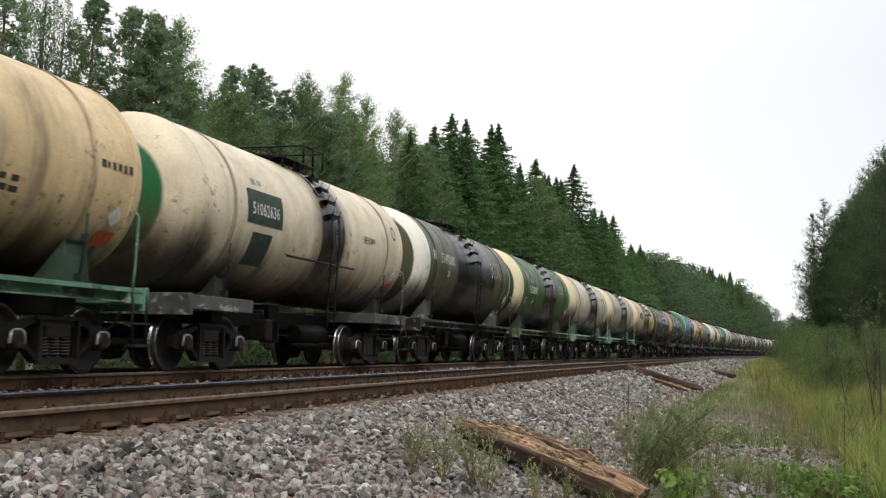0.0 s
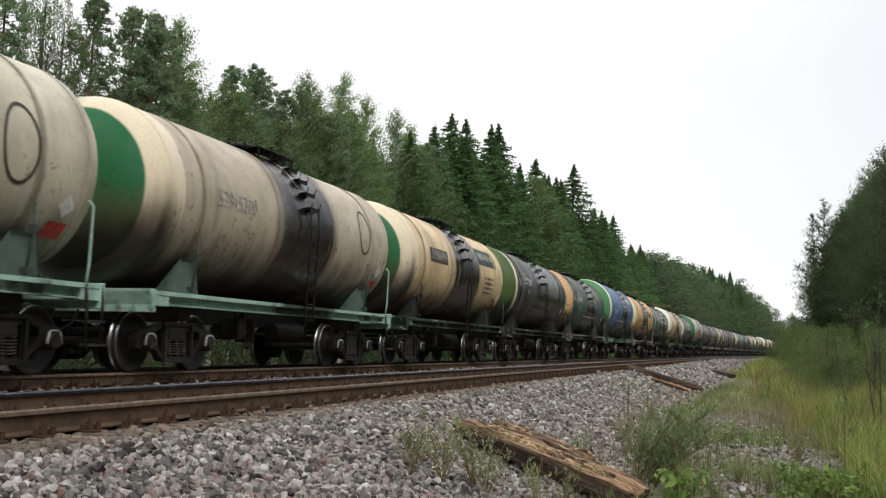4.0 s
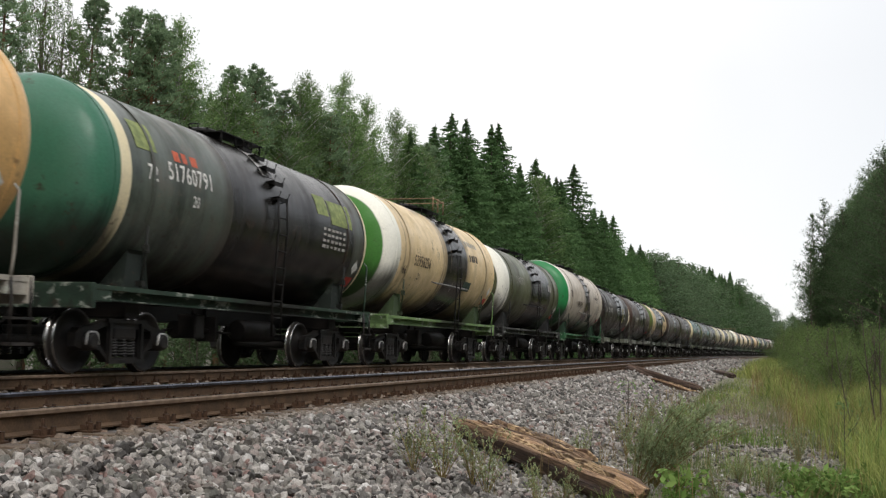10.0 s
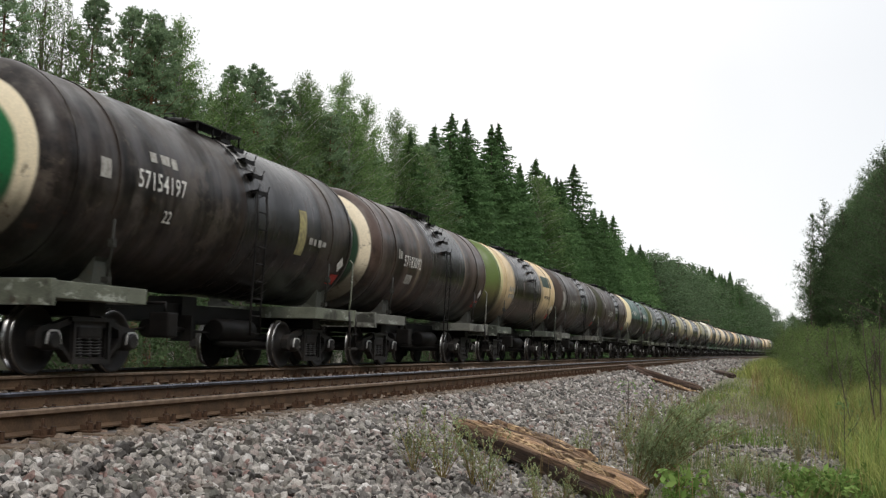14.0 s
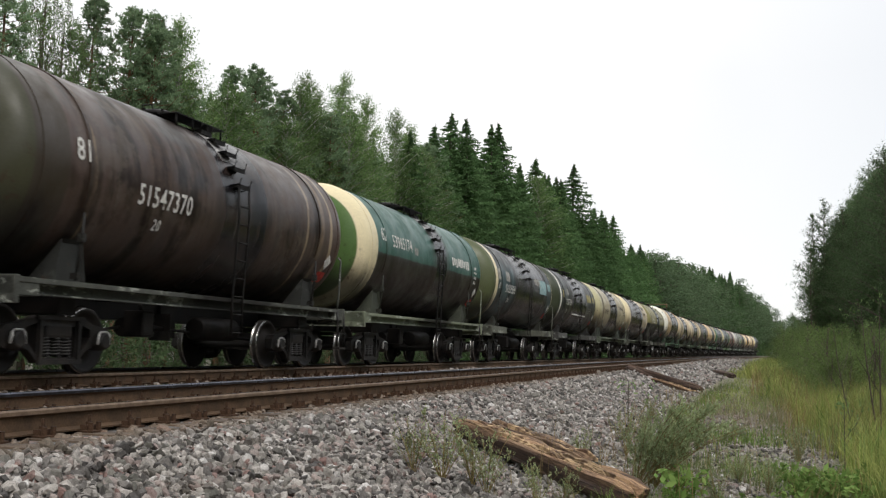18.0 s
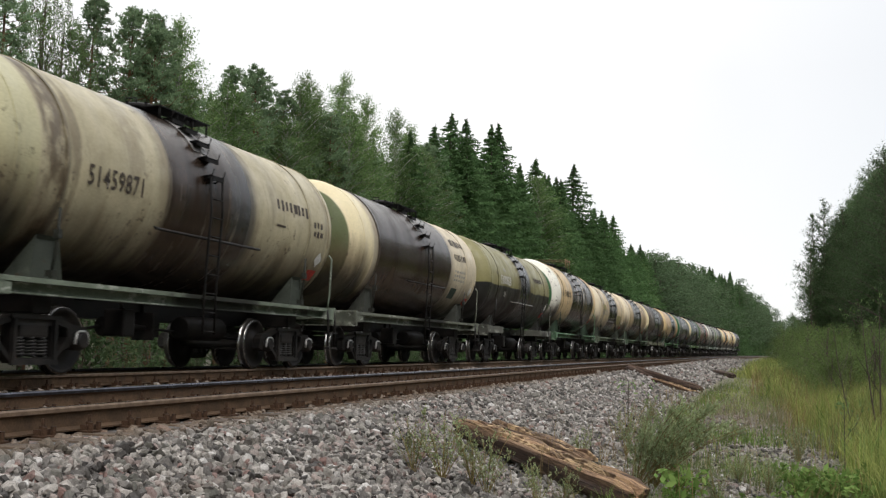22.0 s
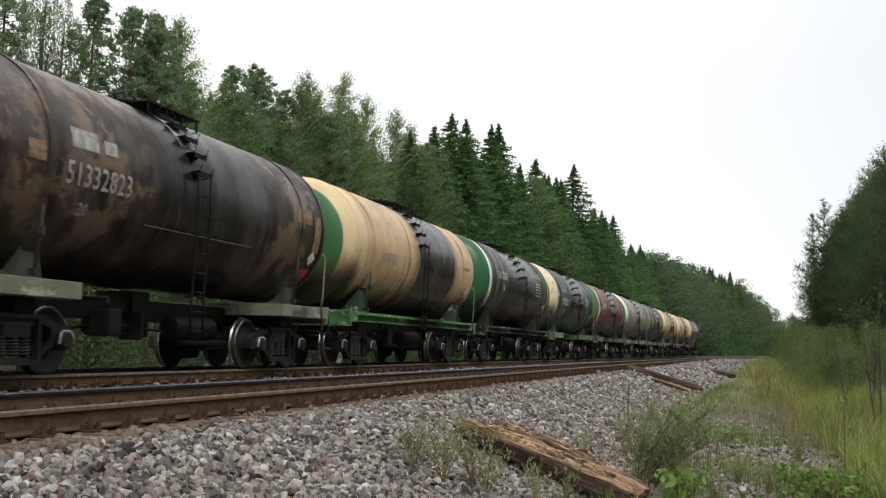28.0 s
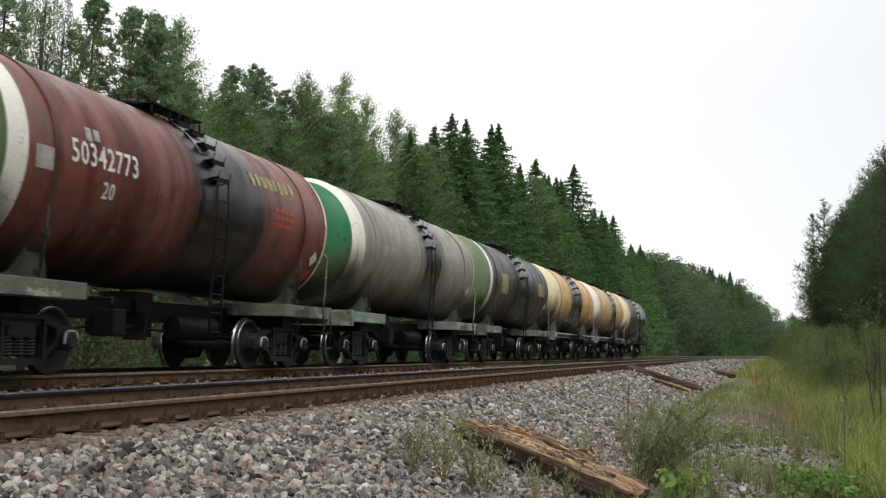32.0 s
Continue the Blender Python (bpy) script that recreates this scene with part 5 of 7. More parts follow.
             text=[num("50900232", -2.8, -0.3, 0.5), ("67", 0.36, -4.35, 0.05), ("20", 0.28, -2.8, -0.7)], marks=[("bars", "dim", bars(3.15, 0.3, 0.9, 1, 3, 0.5)), ("bars", "dim", bars(-3.0, 0.4, 0.9, 1, 3, 0.14)), ("bars", "dim", bars(3.3, -0.25, 0.8, 3, 5, 0.06))]),
    32: spec("B", srgb(106, 112, 96), srgb(116, 60, 51), "red-brown tank car with a white ring and oil", head=srgb(92, 112, 78), ring=WHITE_P, yh=NARROW, yr=-4.5, stain=(0.95, 1.25, 1.3, srgb(27, 23, 24)), rear=IVORY,
             text=[num("50342773", -2.85, 0.0, 0.52), ("20", 0.34, -2.75, -0.4)], marks=[("bars", "dim", [(-4.35, -4.0, -0.2, 0.1)]), ("bars", "yellow", bars(2.7, 0.8, 1.9, 1, 8, 0.32)), ("bars", "orange", bars(3.0, 0.2, 0.8, 3, 4, 0.09)), ("bars", "dim", bars(-3.1, 0.55, 0.4, 1, 2, 0.22))]),
    33: spec("B", srgb(132, 150, 132), srgb(150, 144, 134), "grey tank car with a green head and white ring", bands=((-0.4, 0.06, 0.5, srgb(70, 66, 62)), (1.8, 0.08, 0.5, srgb(80, 74, 70)), (-3.6, 0.05, 0.5, srgb(80, 70, 60))), head=srgb(46, 118, 80), ring=WHITE_P, yh=WIDE + 0.1, yr=-4.65, grime=0.2, stain=(0.7, 0.7, 1.2, srgb(44, 41, 41)), rear=IVORY,
             marks=[("bars", "dim", bars(-2.9, 0.1, 1.2, 1, 8, 0.3))]),
    34: spec("B", srgb(124, 130, 116), srgb(61, 55, 52), "dark grey-brown tank car with a sage head", head=srgb(108, 126, 96), ring=WHITE_P, yh=NARROW + 0.06, yr=-4.5, stain=(0.8, 1.2, 1.6, OIL2), marks=[("bars", "yellow", [(-3.2, -2.2, -0.4, 0.3), (3.0, 4.2, -0.2, 0.3)])]),
    35: spec("A", srgb(168, 166, 152), TAN, "tan tank car with an ivory ring and dark spill", head=IVORY, ring=IVORY, yh=WIDE, yr=-4.0, grime=0.3, stain=(0.2, 1.5, 1.2, BROWN), streak=0.3, rear=IVORY),
    36: spec("A", srgb(168, 166, 152), srgb(212, 180, 128), "cream tank car with an olive disc and dark spill", head=OLIVE, ring=WHITE_P, yh=WIDE, yr=-4.6, grime=0.3, stain=(0.8, 0.7, 0.8, OIL2), streak=0.3),
    37: spec("B", CHAR, srgb(74, 64, 70), "dark purple-grey tank car with an ivory ring", head=IVORY, ring=IVORY, yh=WIDE, yr=-3.6, stain=(2.0, 2.6, 1.4, srgb(31, 27, 30)), streak=0.2),
}
for i in sorted(SPECS):
    tank_car(i, SPECS[i])


# ---- stones of the ballast ----
def stone_variants(rng, n=10):
    """Blunt angular chips: the hull of a dozen points jittered on a rounded block, all with twelve corners."""
    out, faces = [], []
    while len(out) < n:
        i = np.arange(12) + 0.5
        ph, th = np.arccos(1 - 2 * i / 12), 3.88322 * 2 * i / 2
        p = np.stack([np.cos(th) * np.sin(ph), np.sin(th) * np.sin(ph), np.cos(ph)], -1) + rng.normal(0, 0.30, (12, 3))
        p /= (np.abs(p) ** 2.5).sum(1)[:, None] ** (1 / 2.5)
        p *= np.array([1.1, rng.uniform(0.62, 0.95), rng.uniform(0.42, 0.72)])
        bm = bmesh.new()
        vs = [bm.verts.new(q) for q in p]
        bmesh.ops.convex_hull(bm, input=vs)
        bmesh.ops.triangulate(bm, faces=bm.faces[:])
        bmesh.ops.recalc_face_normals(bm, faces=bm.faces[:])
        bm.verts.index_update()
        tri = [[v.index for v in f.verts] for f in bm.faces]
        if len(tri) == 20 and len(bm.verts) == 12:
            out.append(np.array([v.co[:] for v in bm.verts]))
            faces.append(tri)
        bm.free()
    return out, np.array(faces)


def turns(rng, n):
    q = rng.normal(size=(n, 4))
    q /= np.linalg.norm(q, axis=1)[:, None]
    w, x, y, z = q.T
    return np.stack([np.stack([1 - 2 * (y * y + z * z), 2 * (x * y - w * z), 2 * (x * z + w * y)], -1), np.stack([2 * (x * y + w * z), 1 - 2 * (x * x + z * z), 2 * (y * z - w * x)], -1), np.stack([2 * (x * z - w * y), 2 * (y * z + w * x), 1 - 2 * (x * x + y * y)], -1)], 1)


def stone_material(island):
    k = Nodes("granite_chip")
    v = k.coords()
    rnd = k.random(island)
    xx = k.split(v)[0] if island else k.split(k.n.new("ShaderNodeNewGeometry").outputs["Position"])[0]
    rnd2 = k.math("FRACT", k.math("MULTIPLY", rnd, 17.31))
    col = k.mix(k.math("POWER", rnd, 1.25), srgb(62, 59, 57), srgb(172, 166, 159))
    col = k.mix(k.ramp(rnd2, 0.82, 0.90, 0, 0.6), col, srgb(140, 122, 116))
    col = k.mix(k.ramp(rnd2, 0.975, 0.985, 0, 0.6), col, srgb(122, 88, 80))
    col = k.mix(k.ramp(rnd2, 0.22, 0.16, 0, 0.4), col, srgb(104, 104, 94))
    col = k.mix(k.ramp(rnd2, 0.05, 0.02), col, srgb(188, 184, 180))
    col = k.mix(k.ramp(k.noise(v, 1.1, 4), 0.60, 0.75, 0, 0.4), col, srgb(108, 96, 82))
    col = k.mix(k.ramp(k.math("ADD", k.math("ABSOLUTE", k.math("ADD", xx, 4.6)), 0.0), 0.55, 0.25, 0, 0.6), col, srgb(104, 88, 70))
    col = k.mix(k.ramp(k.math("ADD", xx, k.math("MULTIPLY", k.noise(v, 1.5, 3), 0.8)), -3.85, -4.25, 0, 0.4), col, srgb(112, 92, 74))
    col = k.gain(col, k.ramp(k.noise(v, 48, 6, 0.75), 0.25, 0.75, 0.58, 1.38))
    k.bump(k.noise(v, 45, 6), 0.7, 0.010)
    return k.done(col, 0.88)


def scatter_stones():
    rng = np.random.default_rng(5)
    variants, tri = stone_variants(rng)
    zones = []  # (x0, x1, s0, s1, spacing, size)
    for x0, x1, s0, s1, pitch, size in ((-4.35, -1.5, 3.4, 14, 0.040, 0.034), (-4.35, -1.5, 14, 30, 0.052, 0.040), (-4.35, -1.9, 30, 64, 0.095, 0.064), (-4.35, -1.9, 64, 130, 0.19, 0.10), (-2.2, 1.1, 8, 22, 0.088, 0.028), (-2.2, 0.6, 22, 45, 0.3, 0.045), (-8.75, -7.05, 9, 30, 0.075, 0.040), (-7.0, -4.5, 6, 22, 0.10, 0.042), (-8.75, -7.05, 30, 60, 0.12, 0.055)):
        n = int((x1 - x0) * (s1 - s0) / pitch ** 2)
        x, s = rng.uniform(x0, x1, n), rng.uniform(s0, s1, n)
        keep = np.ones(n, bool)
        if x1 > -3 and x0 < -4:
            keep = rng.random(n) > np.clip((x - (-2.8)) / 1.2, 0, 1) ** 1.3
        zones.append((x[keep], s[keep], size * np.clip(rng.lognormal(0, 0.26, keep.sum()), 0.4, 1.6)))
    x, s, size = (np.concatenate(z) for z in zip(*zones))
    n = len(x)
    z = np.array([ground_z(a + bend(b), b) for a, b in zip(x, s)]) + size * rng.uniform(-0.25, 0.75, n) - np.where((x > -7.02) & (x < -4.45), 0.035, 0.0)
    x = x + 0.5 * BEND * np.maximum(0, s - BEND_FROM) ** 2
    kind = rng.integers(0, len(variants), n)
    local = np.stack(variants)[kind] * size[:, None, None]
    v = np.einsum("nij,nkj->nki", turns(rng, n), local) + np.stack([x, s, z], -1)[:, None, :]
    # the chips nearest the log are pieces of their own
    near = np.argsort((x + 3.2) ** 2 + (s - 9.5) ** 2)[:300]
    rest = np.setdiff1d(np.arange(n), near)
    bed = new("ballast")
    tagged(bed, "heap of loose grey and pinkish crushed granite", "ballast", kind="structure")
    m_one, m_all = stone_material(False), stone_material(True)
    meshes = [raw_mesh("stone", q, f, (m_one,)) for q, f in zip(variants, tri)]
    rot = turns(rng, 300)
    for j, i in enumerate(near):
        ob = hang("stone", meshes[kind[i]], bed)
        m = Matrix([list(r) for r in rot[j]]).to_4x4()
        ob.matrix_basis = Matrix.Translation((x[i], s[i], z[i])) @ m @ Matrix.Scale(size[i], 4)
    f = (tri[kind[rest]] + 12 * np.arange(len(rest))[:, None, None]).reshape(-1, 3)
    ob = hang("stone_bed", raw_mesh("stone_bed", v[rest].reshape(-1, 3), f, (m_all,)), bed)
    ob["kind"] = "stuff"


scatter_stones()


# ---- foliage ----
def leaf_material(name, a, b, trans=0.25, rough=0.75, patch=None):
    k = Nodes(name)
    v = k.coords()
    col = k.mix(k.random(True), a, b)
    if patch:  # other sorts growing in clumps among them
        col = k.mix(k.ramp(k.noise(k.coords((1, 0.35, 0.4)), 0.9, 5, 0.65), 0.44, 0.58, 0, 0.85), col, patch)
    col = k.gain(col, k.ramp(k.random(), 0, 1, 0.8, 1.2))
    col = k.gain(col, k.ramp(k.noise(v, 0.7, 3), 0.3, 0.7, 0.8, 1.2))
    k.bsdf.inputs["Specular IOR Level"].default_value = 0.1
    mat = k.done(col, rough)
    tr = k.n.new("ShaderNodeBsdfTranslucent")
    k.l.new(col, tr.inputs["Color"])
    mx = k.n.new("ShaderNodeMixShader")
    mx.inputs["Fac"].default_value = trans
    k.l.new(k.bsdf.outputs[0], mx.inputs[1])
    k.l.new(tr.outputs[0], mx.inputs[2])
    k.l.new(mx.outputs[0], k.n["Material Output"].inputs["Surface"])
    return mat


L = {
    "spruce": leaf_material("spruce_needles", srgb(80, 108, 68), srgb(100, 128, 82), 0.48),
    "pine": leaf_material("pine_needles", srgb(110, 132, 100), srgb(134, 154, 118), 0.48),
    "birch": leaf_material("birch_leaves", srgb(98, 122, 76), srgb(124, 148, 94), 0.48),
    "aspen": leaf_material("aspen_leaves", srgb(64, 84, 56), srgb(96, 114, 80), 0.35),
    "grass": leaf_material("tall_grass", srgb(122, 134, 68), srgb(160, 162, 98), 0.4, patch=srgb(92, 108, 60)),
    "grass_green": leaf_material("green_grass", srgb(88, 116, 56), srgb(130, 152, 80), 0.35, patch=srgb(112, 116, 84)),
    "weed": leaf_material("grey_green_weed", srgb(116, 132, 92), srgb(164, 174, 132), 0.35),
    "feather": leaf_material("feathery_green_leaves", srgb(128, 146, 104), srgb(164, 174, 134), 0.5),
    "broad": leaf_material("broad_leaves", srgb(92, 122, 60), srgb(132, 156, 88), 0.35),
    "side": leaf_material("shaded_leaves", srgb(76, 96, 66), srgb(96, 116, 80), 0.45),
    "shrub": leaf_material("young_shrub_leaves", srgb(92, 112, 66), srgb(112, 130, 78), 0.45),
    # greyed green, distance haze mixed into the leaf colour
    "far": leaf_material("hazed_far_leaves", srgb(88, 108, 80), srgb(108, 128, 94), 0.45),
    "haze": leaf_material("purplish_seed_heads", srgb(116, 104, 96), srgb(146, 136, 122), 0.3),
    "dry": leaf_material("dry_stalks", srgb(120, 104, 70), srgb(150, 134, 92), 0.1),
}
M["bark"] = surface("grey_bark", srgb(74, 66, 58), srgb(100, 90, 80), 3, 0.9, 0, 25, 0.8, 0.02)
M["birch_bark"] = surface("white_birch_bark", srgb(190, 186, 178), srgb(150, 146, 140), 6, 0.8, 0, 30, 0.4, 0.01, dirt=srgb(50, 46, 42))
M["pine_bark"] = surface("orange_pine_bark", srgb(124, 88, 62), srgb(92, 70, 56), 3, 0.9, 0, 25, 0.8, 0.02)


class Soup:
    """Triangles gathered into one mesh."""

    def __init__(self):
        self.v, self.f, self.n = [], [], 0

    def add(self, v, f):
        self.v.append(np.asarray(v, float).reshape(-1, 3))
        self.f.append(np.asarray(f, int).reshape(-1, 3) + self.n)
        self.n += len(self.v[-1])

    def leaves(self, rng, centres, size, flat=0.5, aim=None):
        """Small bent rhombs at the centres."""
        n = len(centres)
        a = rng.normal(size=(n, 3))
        if aim is not None:
            a = a * 0.45 + aim
        a /= np.linalg.norm(a, axis=1)[:, None]
        b = rng.normal(size=(n, 3))
        b[:, 2] *= flat
        b -= a * (a * b).sum(1)[:, None]
        b /= np.linalg.norm(b, axis=1)[:, None] + 1e-9
        size = np.broadcast_to(size, (n,))[:, None]
        c = np.asarray(centres)
        v = np.stack([c - a * size, c + b * size * 0.42, c + a * size, c - b * size * 0.42], 1)
        k = 4 * np.arange(n)[:, None]
        self.add(v.reshape(-1, 3), np.concatenate([k + [0, 1, 2], k + [0, 2, 3]], 1).reshape(-1, 3))

    def mesh(self, name, mat):
        return raw_mesh(name, np.concatenate(self.v), np.concatenate(self.f), (mat,))


def limb_mesh(name, limbs, mat, n=7):
    bm = bmesh.new()
    for pts, r0, r1 in limbs:
        rings = []
        pts = [Vector(p) for p in pts]
        for i, p in enumerate(pts):
            r = r0 + (r1 - r0) * i / (len(pts) - 1)
            d = (pts[min(i + 1, len(pts) - 1)] - pts[max(i - 1, 0)]).normalized()
            a = d.cross(Vector((0.3, 1, 0.1))).normalized()
            b = d.cross(a)
            rings.append([bm.verts.new(p + a * (r * math.cos(6.2832 * j / n)) + b * (r * math.sin(6.2832 * j / n))) for j in range(n)])
        for q, w in zip(rings, rings[1:]):
            for j in range(n):
                bm.faces.new((q[j], q[(j + 1) % n], w[(j + 1) % n], w[j])).smooth = True
    return finish(bm, name, mat)


def spruce(seed, h=18.0, n=5200, spread=0.19, low=0.06, size=1.0):
    """Cone of drooping sprays in uneven whorls, down from a slender leader."""
    rng = np.random.default_rng(seed)
    limbs = [([(0, 0, 0), (0.05, 0, h * 0.5), (0, 0.04, h * 1.012)], 0.20, 0.008)]
    soup = Soup()
    boughs = 460
    for w in range(boughs):
        f = low + (0.998 - low) * (1 - (1 - w / boughs) ** 1.25)
        z = h * f + rng.normal(0, 0.10)
        reach0 = h * spread * min((1 - f) ** 0.80, 1.45 * (1 - f)) + 0.02
        az = w * 2.39996 + rng.uniform(-0.4, 0.4)
        reach = reach0 * rng.uniform(0.55, 1.12) * (1 + 0.06 * math.sin(w * 0.37))
        m = max(9, int(n / boughs * (0.42 + 1.4 * (1 - f))))
        t = rng.beta(1.5, 1.1, m)
        droop = -0.34 * t * reach + 0.20 * reach * t * t
        cx, cy = math.cos(az), math.sin(az)
        side = np.clip(rng.normal(0, 0.15, m), -0.3, 0.3) * reach * (1.1 - 0.6 * t)
        hangs = rng.exponential(0.10, m) * (0.3 + 1.2 * (1 - f))
        c = np.stack([cx * t * reach - cy * side, cy * t * reach + cx * side, z + droop - np.abs(side) * 0.3 - hangs], -1)
        aim = np.tile([cx * 0.35, cy * 0.35, -0.85], (m, 1))
        soup.leaves(rng, c, size * rng.uniform(0.06, 0.14, m) * (0.45 + 0.70 * (1 - f) ** 0.5), 0.4, aim)
        if w % 8 == 0:
            limbs.append(([(0, 0, z), (cx * reach * 0.5, cy * reach * 0.5, z - 0.14 * reach), (cx * reach * 0.85, cy * reach * 0.85, z - 0.14 * reach)], 0.025, 0.006))
    return limb_mesh("trunk", limbs, M["bark"], 6), soup.mesh("crown", L["spruce"])


def pine(seed, h=14.0, n=23000):
    """Bare lower trunk, uneven rising boughs, and needles in rounded tufts with sky between them."""
    rng = np.random.default_rng(seed)
    lean = rng.normal(0, 0.015, 2) * h
    trunk = [(lean[0] * f * f + 0.08 * math.sin(4 * f + seed), lean[1] * f * f, h * f) for f in (0, 0.3, 0.6, 0.8, 0.985)]
    limbs = [(trunk, 0.011 * h, 0.015)]
    soup = Soup()
    boughs = 112
    for w in range(boughs):
        f = 0.30 + 0.69 * ((w + rng.random()) / boughs) ** 0.9
        az = w * 2.4 + rng.uniform(-0.6, 0.6)
        q = (f - 0.30) / 0.70
        reach = h * 0.20 * (1 - q) ** 0.70 * (0.55 + 0.45 * min(1.0, 3 * q)) * rng.uniform(0.45, 1.1) + 0.10
        bx, by = (float(np.interp(f * h, [p[2] for p in trunk], [p[k] for p in trunk])) for k in (0, 1))
        rise = reach * rng.uniform(0.15, 0.55) + 0.1
        c, s = math.cos(az), math.sin(az)
        tip = np.array([bx + c * reach, by + s * reach, f * h + rise])
        mid = (bx + c * reach * 0.55, by + s * reach * 0.55, f * h + rise * 0.3)
        limbs.append(([(bx, by, f * h), mid, tuple(tip)], 0.030 * (1.15 - f) + 0.008, 0.006))
        for k in range(rng.integers(2, 6)):
            at = np.array(mid) + (tip - np.array(mid)) * rng.uniform(-0.4, 1.1) + rng.normal(0, 0.2, 3) * (0.5 + reach * 0.3)
            m = int(n / boughs / 4.5 * rng.uniform(0.4, 1.6))
            rad = rng.uniform(0.14, 0.42) * (0.55 + 0.45 * (1 - q))
            d = rng.normal(size=(m, 3))
            d /= np.linalg.norm(d, axis=1)[:, None]
            p = at + d * (rad * rng.random((m, 1)) ** 0.42 * rng.lognormal(0, 0.25, (m, 1))) * np.array([1, 1, 0.72])
            soup.leaves(rng, p, rng.uniform(0.04, 0.085, m), 0.8, d * 0.8 + np.array([0, 0, 0.5]))
    return limb_mesh("trunk", limbs, M["pine_bark"], 6), soup.mesh("crown", L["pine"])


def weeping_birch(seed, h=14.0, strands=170):
    """White trunk, steep limbs and long hanging twigs with small leaves; the sky shows through."""
    rng = np.random.default_rng(seed)
    trunk = [(0.12 * math.sin(3 * f + seed), 0.05 * f, h * f) for f in (0, 0.3, 0.6, 0.8, 1.0)]
    limbs = [(trunk, 0.010 * h, 0.012)]
    soup = Soup()
    for w in range(strands):
        f = 0.34 + 0.64 * rng.random()
        az = rng.uniform(0, 6.2832)
        out = h * 0.15 * (1.05 - f) ** 0.45 * rng.uniform(0.25, 1.1)
        c, s = math.cos(az), math.sin(az)
        top = np.array([c * out, s * out, min(h * 1.0, f * h + out * 1.2)])
        fall = rng.uniform(0.5, 1.9)
        if w % 3 == 0:
            limbs.append(([(0, 0, f * h - 0.4 * out), (c * out * 0.6, s * out * 0.6, f * h + out * 0.7), tuple(top)], 0.028 * (1.1 - f) + 0.007, 0.005))
        limbs.append(([tuple(top), (top[0] + c * 0.14, top[1] + s * 0.14, top[2] - fall * 0.4), (top[0] + c * 0.18, top[1] + s * 0.18, top[2] - fall)], 0.007, 0.003))
        m = int(56 * fall)
        t = rng.random(m)
        p = top + np.stack([c * 0.18 * t, s * 0.18 * t, -fall * t], -1) + rng.normal(0, 0.055, (m, 3))
        soup.leaves(rng, p, rng.uniform(0.028, 0.055, m), 0.8, np.tile([0, 0, -0.6], (m, 1)))
    return limb_mesh("trunk", limbs, M["bark"], 5), soup.mesh("crown", L["birch"])


def broadleaf(seed, h=15.0, n=5200, leaf="birch", bark="birch_bark", width=0.2, start=0.3, size=0.16, clumps=46, gap=0.8):
    """Trunk, rising limbs and clumps of small leaves with gaps between them."""
    rng = np.random.default_rng(seed)
    lean = rng.normal(0, 0.02, 2) * h
    trunk = [(lean[0] * f * f + 0.10 * math.sin(5 * f + seed), lean[1] * f * f, h * f) for f in (0, 0.25, 0.5, 0.75, 0.97)]
    limbs = [(trunk, 0.010 * h, 0.02)]
    soup = Soup()
    for c in range(clumps):
        f = start + (1.0 - start) * (c + rng.random()) / clumps
        az = c * 2.4 + rng.uniform(-0.5, 0.5)
        q = (f - start) / (1 - start)
        prof = min(1.0, (1.02 - q) / 0.5) ** 0.65 * min(1.0, 0.35 + 1.8 * q)
        reach = width * h * prof * rng.uniform(0.35, 1.05)
        base = np.array([np.interp(f * h * 0.9, [p[2] for p in trunk], [p[k] for p in trunk]) for k in (0, 1)])
        z0, z1 = f * h - 0.35 * reach - 0.3, f * h + rng.uniform(-0.2, 0.5)
        end = np.array([base[0] + math.cos(az) * reach, base[1] + math.sin(az) * reach, z1])
        limbs.append(([(base[0], base[1], z0), ((base[0] + end[0]) / 2, (base[1] + end[1]) / 2, (z0 + z1) / 2 + 0.1), tuple(end)], (0.035 * (1.2 - f) + 0.012) * min(1.0, h / 10), 0.006 * min(1.0, h / 10)))
        m = int(n / clumps * rng.uniform(0.5, 1.4) * (0.25 + 0.95 * prof))
        rad = gap * rng.uniform(0.5, 1.2) * (0.30 + 0.70 * prof)
        p = np.clip(rng.normal(size=(m, 3)), -1.5, 1.5) * rad * np.array([0.55, 0.55, 0.42])
        along = rng.random(m)[:, None] ** 0.6
        p = p * (0.35 + 0.65 * along) + (np.array([base[0], base[1], z0]) - end) * (1 - along) * 0.8
        soup.leaves(rng, end + p, rng.uniform(0.6, 1.3, m) * size, 0.8)
    return limb_mesh("trunk", limbs, M[bark], 6), soup.mesh("crown", L[leaf])


def plant(kind, pair, label, category, group, x, s, scale, turn, width=1.0):
    t = new(kind)
    tagged(t, label, category, group)
    hang("trunk", pair[0], t)
    hang("crown", pair[1], t)
    t.location, t.rotation_euler, t.scale = (x, s, ground_z(x, min(s, 600)) - 0.1), (0, 0, turn), (scale * width, scale * width, scale)
    return t


